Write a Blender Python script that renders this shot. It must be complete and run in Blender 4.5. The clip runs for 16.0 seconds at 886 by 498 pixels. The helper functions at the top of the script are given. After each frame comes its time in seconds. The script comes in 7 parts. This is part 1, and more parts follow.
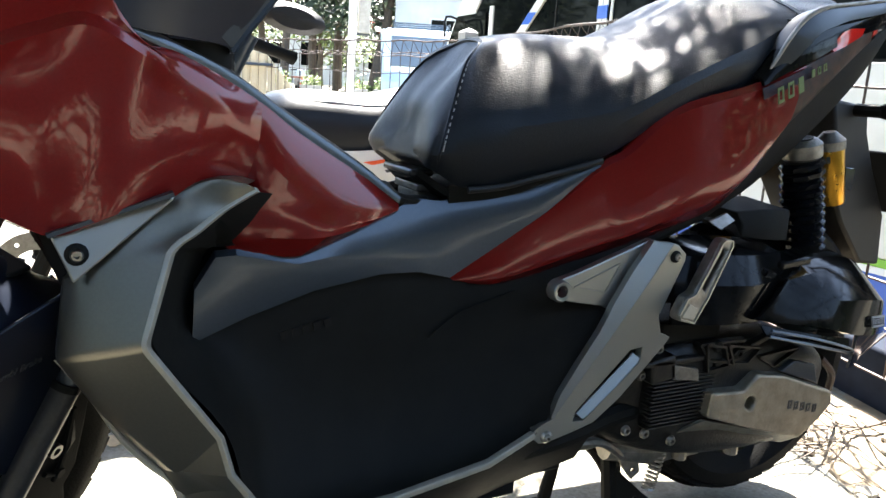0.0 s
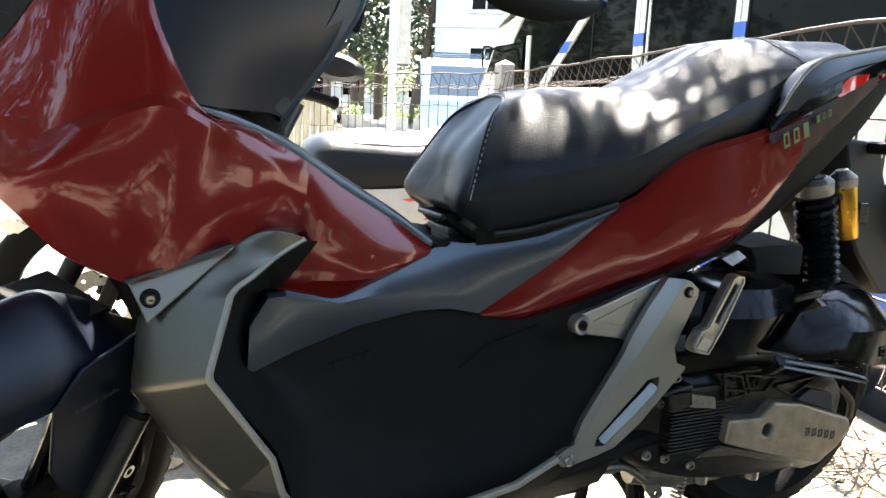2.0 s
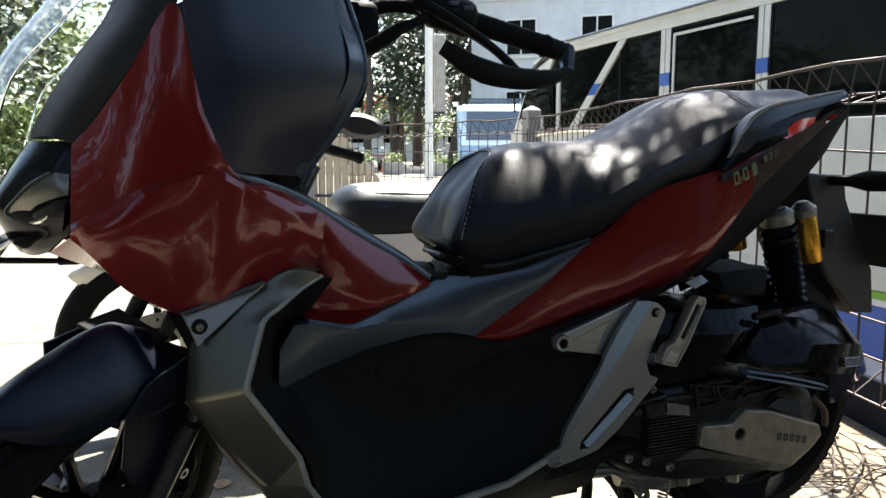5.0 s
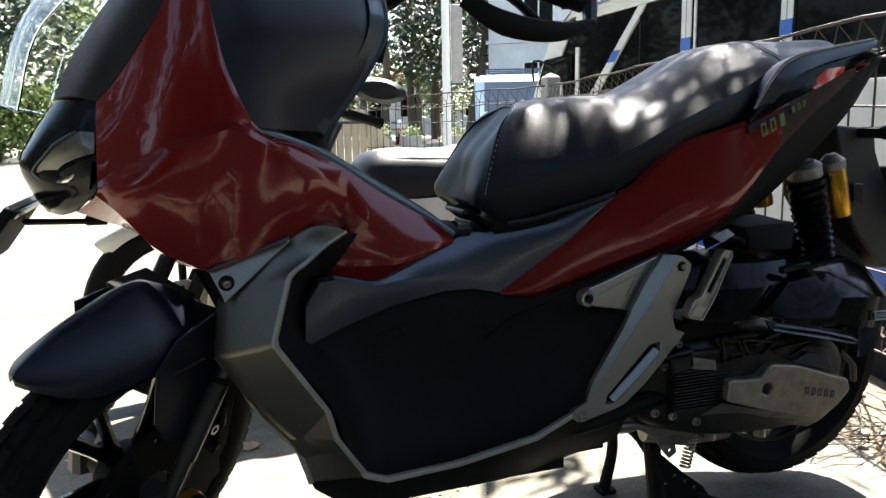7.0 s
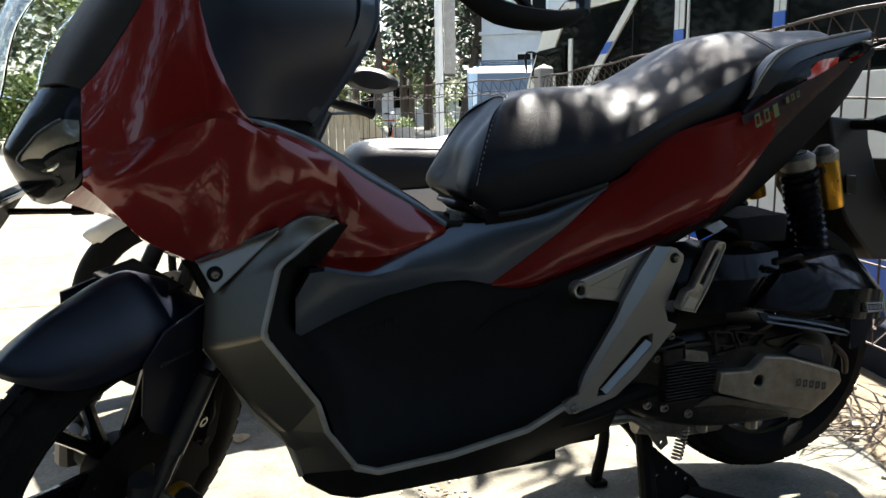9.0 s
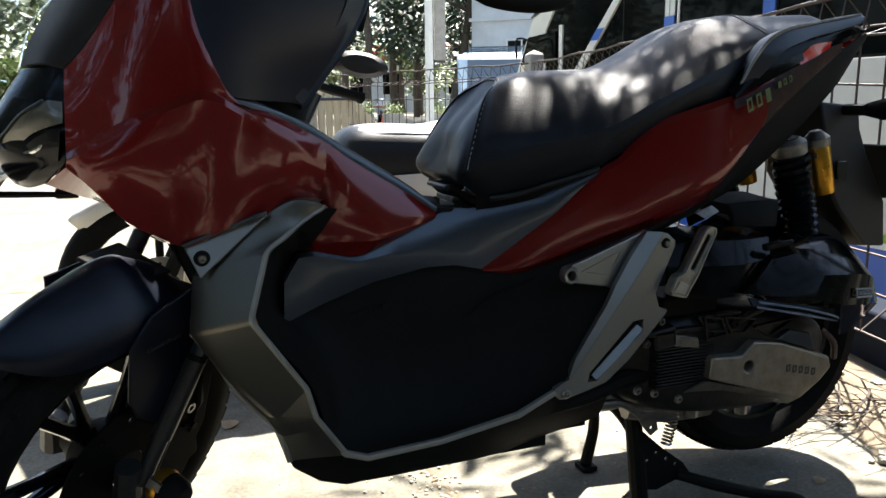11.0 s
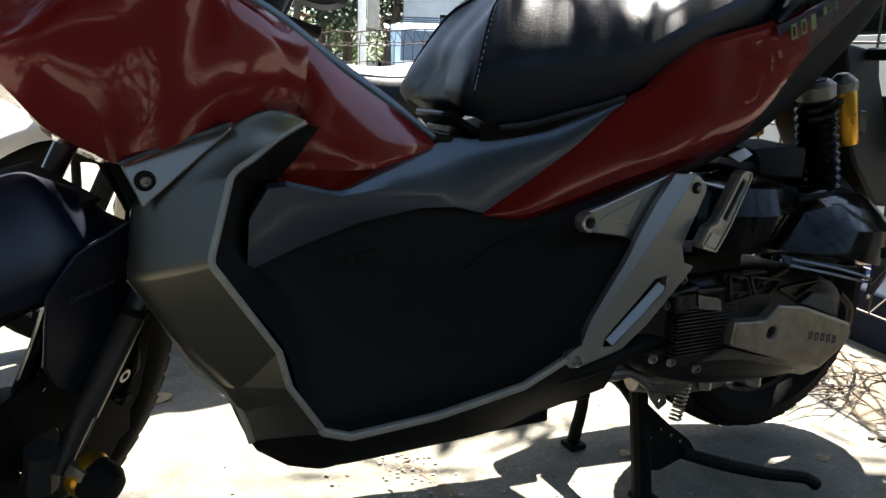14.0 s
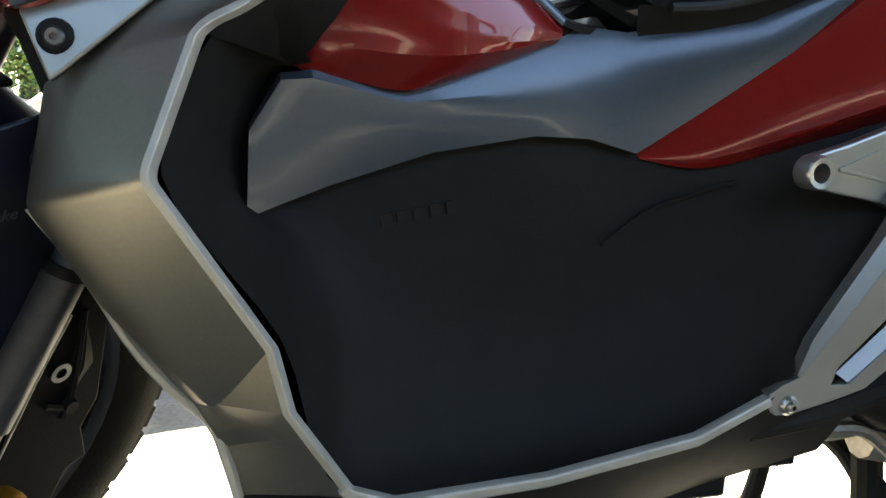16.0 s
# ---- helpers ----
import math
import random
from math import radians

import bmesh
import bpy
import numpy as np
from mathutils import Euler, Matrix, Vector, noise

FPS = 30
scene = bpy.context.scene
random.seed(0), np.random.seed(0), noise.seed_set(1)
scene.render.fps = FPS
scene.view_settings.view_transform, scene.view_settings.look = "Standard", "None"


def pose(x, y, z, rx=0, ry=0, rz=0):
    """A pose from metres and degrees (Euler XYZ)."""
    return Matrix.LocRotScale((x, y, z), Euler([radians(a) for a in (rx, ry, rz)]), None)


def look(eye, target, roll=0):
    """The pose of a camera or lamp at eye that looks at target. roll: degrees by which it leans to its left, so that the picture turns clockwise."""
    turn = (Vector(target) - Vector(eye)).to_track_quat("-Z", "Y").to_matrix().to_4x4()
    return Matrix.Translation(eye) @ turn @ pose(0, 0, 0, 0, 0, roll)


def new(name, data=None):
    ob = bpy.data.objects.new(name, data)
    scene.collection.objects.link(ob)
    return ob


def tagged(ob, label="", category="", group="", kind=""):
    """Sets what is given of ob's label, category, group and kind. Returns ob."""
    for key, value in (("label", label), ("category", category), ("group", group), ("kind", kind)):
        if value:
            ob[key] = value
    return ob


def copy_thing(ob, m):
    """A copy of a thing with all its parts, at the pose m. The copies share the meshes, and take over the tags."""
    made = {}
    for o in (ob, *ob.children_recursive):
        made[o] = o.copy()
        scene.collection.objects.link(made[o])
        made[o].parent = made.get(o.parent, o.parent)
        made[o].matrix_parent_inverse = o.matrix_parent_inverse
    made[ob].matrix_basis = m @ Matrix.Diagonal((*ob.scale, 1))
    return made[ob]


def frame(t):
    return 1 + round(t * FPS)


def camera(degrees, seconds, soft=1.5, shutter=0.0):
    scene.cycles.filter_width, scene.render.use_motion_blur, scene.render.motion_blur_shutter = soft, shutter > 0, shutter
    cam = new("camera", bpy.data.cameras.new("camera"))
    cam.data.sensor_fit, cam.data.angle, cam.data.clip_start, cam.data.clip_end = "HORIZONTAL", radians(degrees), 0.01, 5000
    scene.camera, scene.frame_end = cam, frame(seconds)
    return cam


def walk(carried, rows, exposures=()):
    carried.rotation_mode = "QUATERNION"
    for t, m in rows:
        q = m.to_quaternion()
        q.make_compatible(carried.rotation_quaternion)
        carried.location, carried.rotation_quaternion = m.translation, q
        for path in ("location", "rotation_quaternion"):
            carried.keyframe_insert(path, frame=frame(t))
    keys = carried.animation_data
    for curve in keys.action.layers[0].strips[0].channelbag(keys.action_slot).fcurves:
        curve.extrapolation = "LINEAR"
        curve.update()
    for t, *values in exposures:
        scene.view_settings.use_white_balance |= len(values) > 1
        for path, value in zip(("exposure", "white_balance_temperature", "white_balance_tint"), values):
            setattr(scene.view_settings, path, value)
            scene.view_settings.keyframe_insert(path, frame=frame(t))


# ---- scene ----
cam = camera(61.0, 16.0)
PATH = [
    (0, (0.114, -0.918, 0.728), (1.008, 0.819, 0.3), 3.6),
    (0.5, (0.105, -0.928, 0.731), (0.953, 0.848, 0.373), 3.0),
    (1, (0.095, -0.952, 0.743), (0.917, 0.835, 0.381), 2.4),
    (1.5, (0.072, -0.935, 0.74), (0.896, 0.849, 0.37), 1.5),
    (2, (0.09, -1.001, 0.766), (0.887, 0.796, 0.398), 2.4),
    (2.5, (0.08, -1.074, 0.78), (0.882, 0.729, 0.451), 1.9),
    (3, (0.077, -1.136, 0.787), (0.863, 0.683, 0.517), 1.7),
    (3.2, (0.07, -1.159, 0.795), (0.86, 0.659, 0.533), 1.9),
    (5.3, (0.084, -1.208, 0.78), (0.763, 0.655, 0.521), -0.4),
    (5.5, (0.083, -1.212, 0.772), (0.758, 0.652, 0.508), -0.6),
    (6, (0.087, -1.21, 0.766), (0.744, 0.655, 0.469), -0.7),
    (6.5, (0.081, -1.205, 0.759), (0.722, 0.663, 0.445), -1.0),
    (7, (0.076, -1.201, 0.758), (0.716, 0.666, 0.433), -1.1),
    (7.5, (0.078, -1.201, 0.759), (0.719, 0.665, 0.433), -1.0),
    (8, (0.08, -1.199, 0.759), (0.723, 0.667, 0.434), -1.1),
    (8.5, (0.078, -1.195, 0.753), (0.732, 0.667, 0.427), -1.0),
    (9, (0.081, -1.192, 0.755), (0.738, 0.665, 0.408), -0.9),
    (11.5, (0.084, -1.178, 0.749), (0.771, 0.659, 0.356), -0.6),
    (12, (0.086, -1.173, 0.749), (0.777, 0.658, 0.337), -0.5),
    (12.5, (0.089, -1.169, 0.742), (0.783, 0.658, 0.318), -0.5),
    (13, (0.088, -1.135, 0.724), (0.826, 0.672, 0.288), -0.2),
    (13.5, (0.082, -1.059, 0.7), (0.878, 0.723, 0.262), 1.0),
    (14, (0.061, -0.972, 0.661), (0.921, 0.779, 0.222), 1.8),
    (14.5, (0.05, -0.874, 0.629), (0.978, 0.847, 0.207), 2.8),
    (15, (0.058, -0.792, 0.615), (0.989, 0.925, 0.186), 3.1),
    (15.5, (0.143, -0.723, 0.551), (0.891, 1.092, 0.168), 2.6),
    (16, (0.215, -0.66, 0.526), (0.777, 1.219, 0.131), 2.6),
]
EXPOSURE = [(0, 3.74), (0.8, 3.80), (1.5, 4.22), (2.1, 3.82), (3.2, 3.42), (5.3, 2.48), (6.5, 2.46), (7, 2.62), (7.5, 2.48), (8, 2.70), (8.5, 2.46), (9, 2.38), (11.5, 2.40), (12.5, 2.44), (13, 2.36), (14, 2.68), (14.5, 2.94), (15.2, 3.42), (15.5, 3.74), (16, 4.42)]
EXPOSURE = [(t, stops, 6600 if t < 1.2 else 6950 if t < 4 or t > 14.7 else 6650, 10) for t, stops in EXPOSURE]
walk(cam, [(t, look(eye, target, roll)) for t, eye, target, roll in PATH], EXPOSURE)

# ---- world, sun, exposure ----
SUN = Vector((0.42, 0.48, 1.0)).normalized()          # towards the sun
world = bpy.data.worlds.new("world")
scene.world = world
world.use_nodes = True
wn = world.node_tree
sky = wn.nodes.new("ShaderNodeTexSky")
sky.sky_type = "NISHITA"
sky.sun_disc = False
sky.sun_elevation = math.asin(SUN.z)
sky.sun_rotation = math.atan2(SUN.x, SUN.y)
sky.air_density, sky.dust_density = 1.2, 1.0
wn.links.new(sky.outputs[0], wn.nodes["Background"].inputs[0])
wn.nodes["Background"].inputs[1].default_value = 0.065
sun_data = bpy.data.lights.new("sun", "SUN")
sun_data.energy, sun_data.angle, sun_data.color = 5.0, radians(0.55), (1.0, 0.965, 0.91)
sun = new("sun", sun_data)
sun.matrix_world = look(SUN * 30, (0, 0, 0))


# ---- materials ----
def material(name, col, rough=0.5, metal=0.0, coat=0.0, vary=0.0, scale=30.0, col2=None, bump=0.0, bscale=200.0, spec=0.5, emit=None, blotch=0.0):
    """A plain surface with two scales of variation: blotches (scale) and fine relief (bscale)."""
    m = bpy.data.materials.new(name)
    m.use_nodes = True
    nt = m.node_tree
    b = nt.nodes["Principled BSDF"]
    b.inputs["Base Color"].default_value = (*col, 1)
    b.inputs["Roughness"].default_value = rough
    b.inputs["Metallic"].default_value = metal
    b.inputs["Coat Weight"].default_value = coat
    b.inputs["Coat Roughness"].default_value = 0.025
    b.inputs["Specular IOR Level"].default_value = spec
    if emit:
        b.inputs["Emission Color"].default_value = (*emit[:3], 1)
        b.inputs["Emission Strength"].default_value = emit[3]
    tc = nt.nodes.new("ShaderNodeTexCoord")
    if vary or col2:
        n1 = nt.nodes.new("ShaderNodeTexNoise")
        n1.inputs["Scale"].default_value = scale
        n1.inputs["Detail"].default_value = 6
        n1.inputs["Roughness"].default_value = 0.62
        nt.links.new(tc.outputs["Object"], n1.inputs["Vector"])
        r = nt.nodes.new("ShaderNodeValToRGB")
        r.color_ramp.elements[0].position, r.color_ramp.elements[1].position = 0.35, 0.68
        c2 = col2 or tuple(min(1, c * (1 + vary)) for c in col)
        c1 = col if col2 else tuple(c * (1 - vary) for c in col)
        r.color_ramp.elements[0].color, r.color_ramp.elements[1].color = (*c1, 1), (*c2, 1)
        nt.links.new(n1.outputs["Fac"], r.inputs["Fac"])
        nt.links.new(r.outputs["Color"], b.inputs["Base Color"])
        mr = nt.nodes.new("ShaderNodeMapRange")
        mr.inputs["To Min"].default_value, mr.inputs["To Max"].default_value = max(0.03, rough * 0.8), min(1, rough * 1.25)
        nt.links.new(n1.outputs["Fac"], mr.inputs["Value"])
        nt.links.new(mr.outputs["Result"], b.inputs["Roughness"])
    if bump:
        n2 = nt.nodes.new("ShaderNodeTexNoise")
        n2.inputs["Scale"].default_value = bscale
        n2.inputs["Detail"].default_value = 4
        nt.links.new(tc.outputs["Object"], n2.inputs["Vector"])
        bp = nt.nodes.new("ShaderNodeBump")
        bp.inputs["Strength"].default_value = bump
        bp.inputs["Distance"].default_value = 0.002
        nt.links.new(n2.outputs["Fac"], bp.inputs["Height"])
        nt.links.new(bp.outputs["Normal"], b.inputs["Normal"])
    return m


def glass(name, col, rough=0.02):
    m = bpy.data.materials.new(name)
    m.use_nodes = True
    b = m.node_tree.nodes["Principled BSDF"]
    b.inputs["Base Color"].default_value = (*col, 1)
    b.inputs["Transmission Weight"].default_value = 1.0
    b.inputs["Roughness"].default_value = rough
    b.inputs["IOR"].default_value = 1.12
    return m


def concrete_material():
    m = material("concrete", (0.40, 0.37, 0.31), 0.9, vary=0.0, bump=0.5, bscale=90)
    nt = m.node_tree
    b = nt.nodes["Principled BSDF"]
    tc = nt.nodes["Texture Coordinate"]
    mix_prev = None
    for sc, lo, hi, a, c in ((1.3, 0.38, 0.62, (0.172, 0.162, 0.132), (0.245, 0.232, 0.197)), (14, 0.3, 0.75, (0.60, 0.58, 0.52), (1.08, 1.08, 1.05)), (120, 0.30, 0.62, (0.72, 0.70, 0.66), (1.05, 1.05, 1.04))):
        n = nt.nodes.new("ShaderNodeTexNoise")
        n.inputs["Scale"].default_value, n.inputs["Detail"].default_value = sc, 8
        nt.links.new(tc.outputs["Object"], n.inputs["Vector"])
        r = nt.nodes.new("ShaderNodeValToRGB")
        r.color_ramp.elements[0].position, r.color_ramp.elements[1].position = lo, hi
        r.color_ramp.elements[0].color, r.color_ramp.elements[1].color = (*a, 1), (*c, 1)
        nt.links.new(n.outputs["Fac"], r.inputs["Fac"])
        if mix_prev is None:
            mix_prev = r.outputs["Color"]
        else:
            mx = nt.nodes.new("ShaderNodeMixRGB")
            mx.blend_type = "MULTIPLY"
            mx.inputs["Fac"].default_value = 1.0
            nt.links.new(mix_prev, mx.inputs["Color1"])
            nt.links.new(r.outputs["Color"], mx.inputs["Color2"])
            mix_prev = mx.outputs["Color"]
    nt.links.new(mix_prev, b.inputs["Base Color"])
    return m


def leaf_material(name, col, light):
    m = material(name, col, 0.55)
    nt = m.node_tree
    b = nt.nodes["Principled BSDF"]
    g = nt.nodes.new("ShaderNodeNewGeometry")
    r = nt.nodes.new("ShaderNodeValToRGB")
    r.color_ramp.elements[0].color, r.color_ramp.elements[1].color = (*col, 1), (*light, 1)
    nt.links.new(g.outputs["Random Per Island"], r.inputs["Fac"])
    nt.links.new(r.outputs["Color"], b.inputs["Base Color"])
    return m


RED = material("candy_red_paint", (0.158, 0.0088, 0.0074), 0.22, metal=0.15, coat=0.75, vary=0.06, scale=400, spec=0.15)
for key, value in (("Coat IOR", 1.5), ("Coat Roughness", 0.02), ("Coat Weight", 0.6)):
    RED.node_tree.nodes["Principled BSDF"].inputs[key].default_value = value
BLACK = material("matt_black_plastic", (0.0094, 0.0092, 0.0080), 0.6, vary=0.2, scale=25, bump=0.25, bscale=900, spec=0.10)
GLOSS = material("gloss_black_plastic", (0.005, 0.005, 0.006), 0.14, coat=0.3, vary=0.2, scale=12)
AIRBOX = material("worn_satin_black_plastic", (0.0055, 0.0055, 0.0055), 0.10, vary=0.5, scale=35, bump=0.10, bscale=20, spec=0.07)
NAVY = material("satin_blue_black_plastic", (0.0082, 0.0115, 0.0210), 0.34, spec=0.5, vary=0.15, scale=18)
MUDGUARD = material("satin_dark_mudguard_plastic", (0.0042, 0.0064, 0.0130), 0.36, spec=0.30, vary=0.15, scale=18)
CASE = material("scuffed_warm_alloy", (0.36, 0.32, 0.255), 0.42, metal=0.75, col2=(0.24, 0.21, 0.165), scale=45, bump=0.25, bscale=250)
BRONZE = material("satin_bronze_grey_paint", (0.160, 0.149, 0.120), 0.34, metal=0.85, vary=0.05, scale=300)
GREY = material("satin_grey_paint", (0.056, 0.069, 0.084), 0.30, metal=0.5, coat=0.25, vary=0.05, scale=250)
MUDFLAP = material("dusty_grey_plastic", (0.017, 0.016, 0.0145), 0.5, vary=0.25, scale=20, bump=0.2, bscale=500, spec=0.25)
CHEEK = material("dull_black_moulding", (0.0058, 0.0058, 0.0054), 0.65, vary=0.2, scale=25, bump=0.2, bscale=700, spec=0.05)
FORK = material("dark_grey_fork_paint", (0.040, 0.039, 0.037), 0.38, spec=0.35, metal=0.3, vary=0.15, scale=200)
SILVER = material("cast_silver_paint", (0.30, 0.302, 0.280), 0.30, metal=0.8, vary=0.012, scale=25)
EDGE = material("light_alloy_trim", (0.33, 0.31, 0.255), 0.45, metal=0.4, vary=0.08, scale=60)
ALLOY = material("dull_alloy", (0.30, 0.28, 0.25), 0.45, metal=0.85, col2=(0.18, 0.165, 0.14), scale=60, bump=0.3, bscale=300)
STEEL = material("worn_steel", (0.35, 0.34, 0.32), 0.32, metal=1.0, vary=0.2, scale=80)
RAIL = material("dark_satin_alloy", (0.020, 0.021, 0.023), 0.34, metal=0.3, vary=0.08, scale=90)
RUSTY = material("rusty_brown_metal", (0.045, 0.016, 0.010), 0.6, vary=0.3, scale=60)
CHROME = material("chrome", (0.75, 0.75, 0.75), 0.08, metal=1.0)
VINYL = material("black_seat_vinyl", (0.0050, 0.0072, 0.0108), 0.46, vary=0.15, scale=20, bump=0.35, bscale=450, spec=0.30)
for key, value in (("Sheen Weight", 0.02), ("Sheen Roughness", 0.35)):
    VINYL.node_tree.nodes["Principled BSDF"].inputs[key].default_value = value
# pale grey that puts the sun's glare into the black seat's top colour
SUN_VINYL = material("vinyl_painted_sunlit", (0.30, 0.30, 0.30), 0.5, vary=0.1, scale=12, bump=0.5, bscale=700)
RUBBER = material("tyre_rubber", (0.0060, 0.0060, 0.0056), 0.75, col2=(0.011, 0.0106, 0.0096), scale=30, bump=0.4, bscale=300, spec=0.08)
ENGINE = material("oily_engine_black", (0.006, 0.006, 0.0055), 0.38, metal=0.2, col2=(0.026, 0.023, 0.019), scale=45, bump=0.4, bscale=250, spec=0.35)
GOLD = material("gold_anodised", (0.62, 0.30, 0.03), 0.28, metal=0.85, vary=0.08, scale=60)
TAIL_RED = material("red_lamp_lens", (0.65, 0.015, 0.01), 0.12, coat=0.6)
DECAL_LIME = material("lime_decal", (0.11, 0.15, 0.035), 0.5)
DECAL_DARK = material("dark_relief", (0.05, 0.048, 0.042), 0.5)
BLACK_GLOSS = material("smooth_black_mark", (0.007, 0.007, 0.007), 0.4, spec=0.15)
FAINT = material("faint_grey_lettering", (0.03, 0.03, 0.03), 0.5)
DECAL_GREY = material("grey_decal", (0.25, 0.25, 0.25), 0.5)
DECAL_ORANGE = material("orange_pattern_decal", (0.050, 0.013, 0.005), 0.4, col2=(0.006, 0.004, 0.0035), scale=60, spec=0.12)
LENS = material("headlight_reflector", (0.13, 0.125, 0.10), 0.25, metal=0.4, col2=(0.07, 0.066, 0.052), scale=22, coat=0.5)
SMOKE = material("smoked_black_plastic", (0.004, 0.0045, 0.006), 0.16, spec=0.16, vary=0.2, scale=14)
AMBER = material("amber_lens", (0.60, 0.20, 0.02), 0.2, coat=0.5)
SCREEN = glass("clear_acrylic", (0.97, 0.99, 1.0), 0.03)
CONCRETE = concrete_material()
SOIL = material("dry_rubble_soil", (0.105, 0.076, 0.044), 0.95, col2=(0.215, 0.166, 0.105), scale=14, bump=0.9, bscale=60)
STONE = material("loose_stone", (0.42, 0.38, 0.31), 0.9, vary=0.25, scale=20, bump=0.5, bscale=80)
DRYLEAF = material("dry_leaf", (0.33, 0.24, 0.13), 0.7, vary=0.25, scale=40)
TWIG = material("dry_twig", (0.060, 0.042, 0.028), 0.8, vary=0.2, scale=30)
WIRE = material("rusty_painted_wire", (0.022, 0.018, 0.016), 0.6, col2=(0.075, 0.042, 0.03), scale=30, metal=0.3)
POST = material("fence_post_paint", (0.30, 0.29, 0.27), 0.7, vary=0.2, scale=10)
KERB = material("dark_blue_kerb_paint", (0.010, 0.014, 0.024), 0.9, vary=0.3, scale=12, spec=0.1)
CREAM = material("cream_bus_paint", (0.62, 0.61, 0.56), 0.35, coat=0.3, vary=0.06, scale=4)
WHITE = material("white_paint", (0.74, 0.74, 0.72), 0.45, vary=0.05, scale=5)
BLUE = material("blue_bus_paint", (0.015, 0.09, 0.42), 0.3, coat=0.3, vary=0.06, scale=6)
GREEN = material("green_bus_stripe", (0.16, 0.40, 0.03), 0.35, coat=0.3)
DARKGLASS = material("tinted_bus_glass", (0.004, 0.005, 0.005), 0.04, spec=0.04, vary=0.3, scale=3)
# dark van glass with the distance haze put into its colour
HAZE_GLASS = material("van_glass_paled_for_haze", (0.09, 0.12, 0.15), 0.15)
LIGHTBLUE = material("light_blue_van_paint", (0.30, 0.42, 0.52), 0.35, coat=0.3, vary=0.05, scale=5)
PALE = material("pale_scooter_plastic", (0.60, 0.58, 0.52), 0.35, coat=0.3, vary=0.05, scale=20)
ORANGE = material("orange_stripe", (0.75, 0.10, 0.02), 0.4)
BARK = material("bark", (0.075, 0.058, 0.042), 0.9, vary=0.35, scale=12, bump=0.8, bscale=40)
LEAF_DARK = leaf_material("dark_tree_leaves", (0.018, 0.035, 0.018), (0.055, 0.085, 0.035))
LEAF_LIGHT = leaf_material("light_tree_leaves", (0.06, 0.11, 0.02), (0.17, 0.22, 0.05))
ROOF_RED = material("red_roof_paint", (0.50, 0.07, 0.035), 0.6, vary=0.15, scale=2)
CONE = material("orange_cone_plastic", (0.80, 0.13, 0.03), 0.5)
SHEET = material("cream_corrugated_sheet", (0.56, 0.50, 0.38), 0.55, vary=0.12, scale=5)
WALL = material("pale_building_wall", (0.62, 0.64, 0.66), 0.8, vary=0.10, scale=1.2)
DARKWALL = material("added_dark_wall", (0.07, 0.068, 0.062), 0.85, vary=0.25, scale=1.5)
BROWN = material("brown_wood_paint", (0.20, 0.07, 0.04), 0.7, vary=0.2, scale=8)


# ---- mesh helpers ----
def part(name, bm, mat, parent=None, label="", smooth=True, bevel=0.0, subsurf=0, sharp=35):
    me = bpy.data.meshes.new(name)
    bmesh.ops.recalc_face_normals(bm, faces=bm.faces)
    bm.to_mesh(me)
    bm.free()
    me.materials.append(mat)
    if smooth:
        for p in me.polygons:
            p.use_smooth = True
        me.set_sharp_from_angle(angle=radians(sharp))
    ob = new(name, me)
    if parent is not None:
        ob.parent = parent
    if label:
        tagged(ob, label=label)
    if bevel:
        md = ob.modifiers.new("bevel", "BEVEL")
        md.width, md.segments, md.limit_method, md.angle_limit = bevel, 2, "ANGLE", radians(40)
    if subsurf:
        md = ob.modifiers.new("subsurf", "SUBSURF")
        md.levels = md.render_levels = subsurf
    return ob


def thing(name, label, category, group="", kind=""):
    return tagged(new(name), label, category, group, kind)


def spline(pts, n, closed=False):
    """n points a span along a Catmull-Rom curve through pts."""
    p = [Vector(q) for q in pts]
    out = []
    m = len(p)
    for i in range(m if closed else m - 1):
        p1, p2 = p[i], p[(i + 1) % m]
        p0 = p[i - 1] if closed or i else p1 * 2 - p2
        p3 = p[(i + 2) % m] if closed or i + 2 < m else p2 * 2 - p1
        for k in range(n):
            t = k / n
            out.append(0.5 * (2 * p1 + (p2 - p0) * t + (2 * p0 - 5 * p1 + 4 * p2 - p3) * t * t + (3 * p1 - p0 - 3 * p2 + p3) * t ** 3))
    if not closed:
        out.append(p[-1])
    return out


def mirror(bm):
    for v in bm.verts:
        v.co.y = -v.co.y
    return bm


def grid_bm(rows, wrap=False, caps=False):
    """A bmesh over rows of equally many points."""
    bm = bmesh.new()
    vs = [[bm.verts.new(p) for p in r] for r in rows]
    n = len(rows[0])
    for a, b in zip(vs, vs[1:]):
        for j in range(n if wrap else n - 1):
            k = (j + 1) % n
            bm.faces.new((a[j], a[k], b[k], b[j]))
    if caps:
        bm.faces.new(vs[0])
        bm.faces.new(list(reversed(vs[-1])))
    return bm


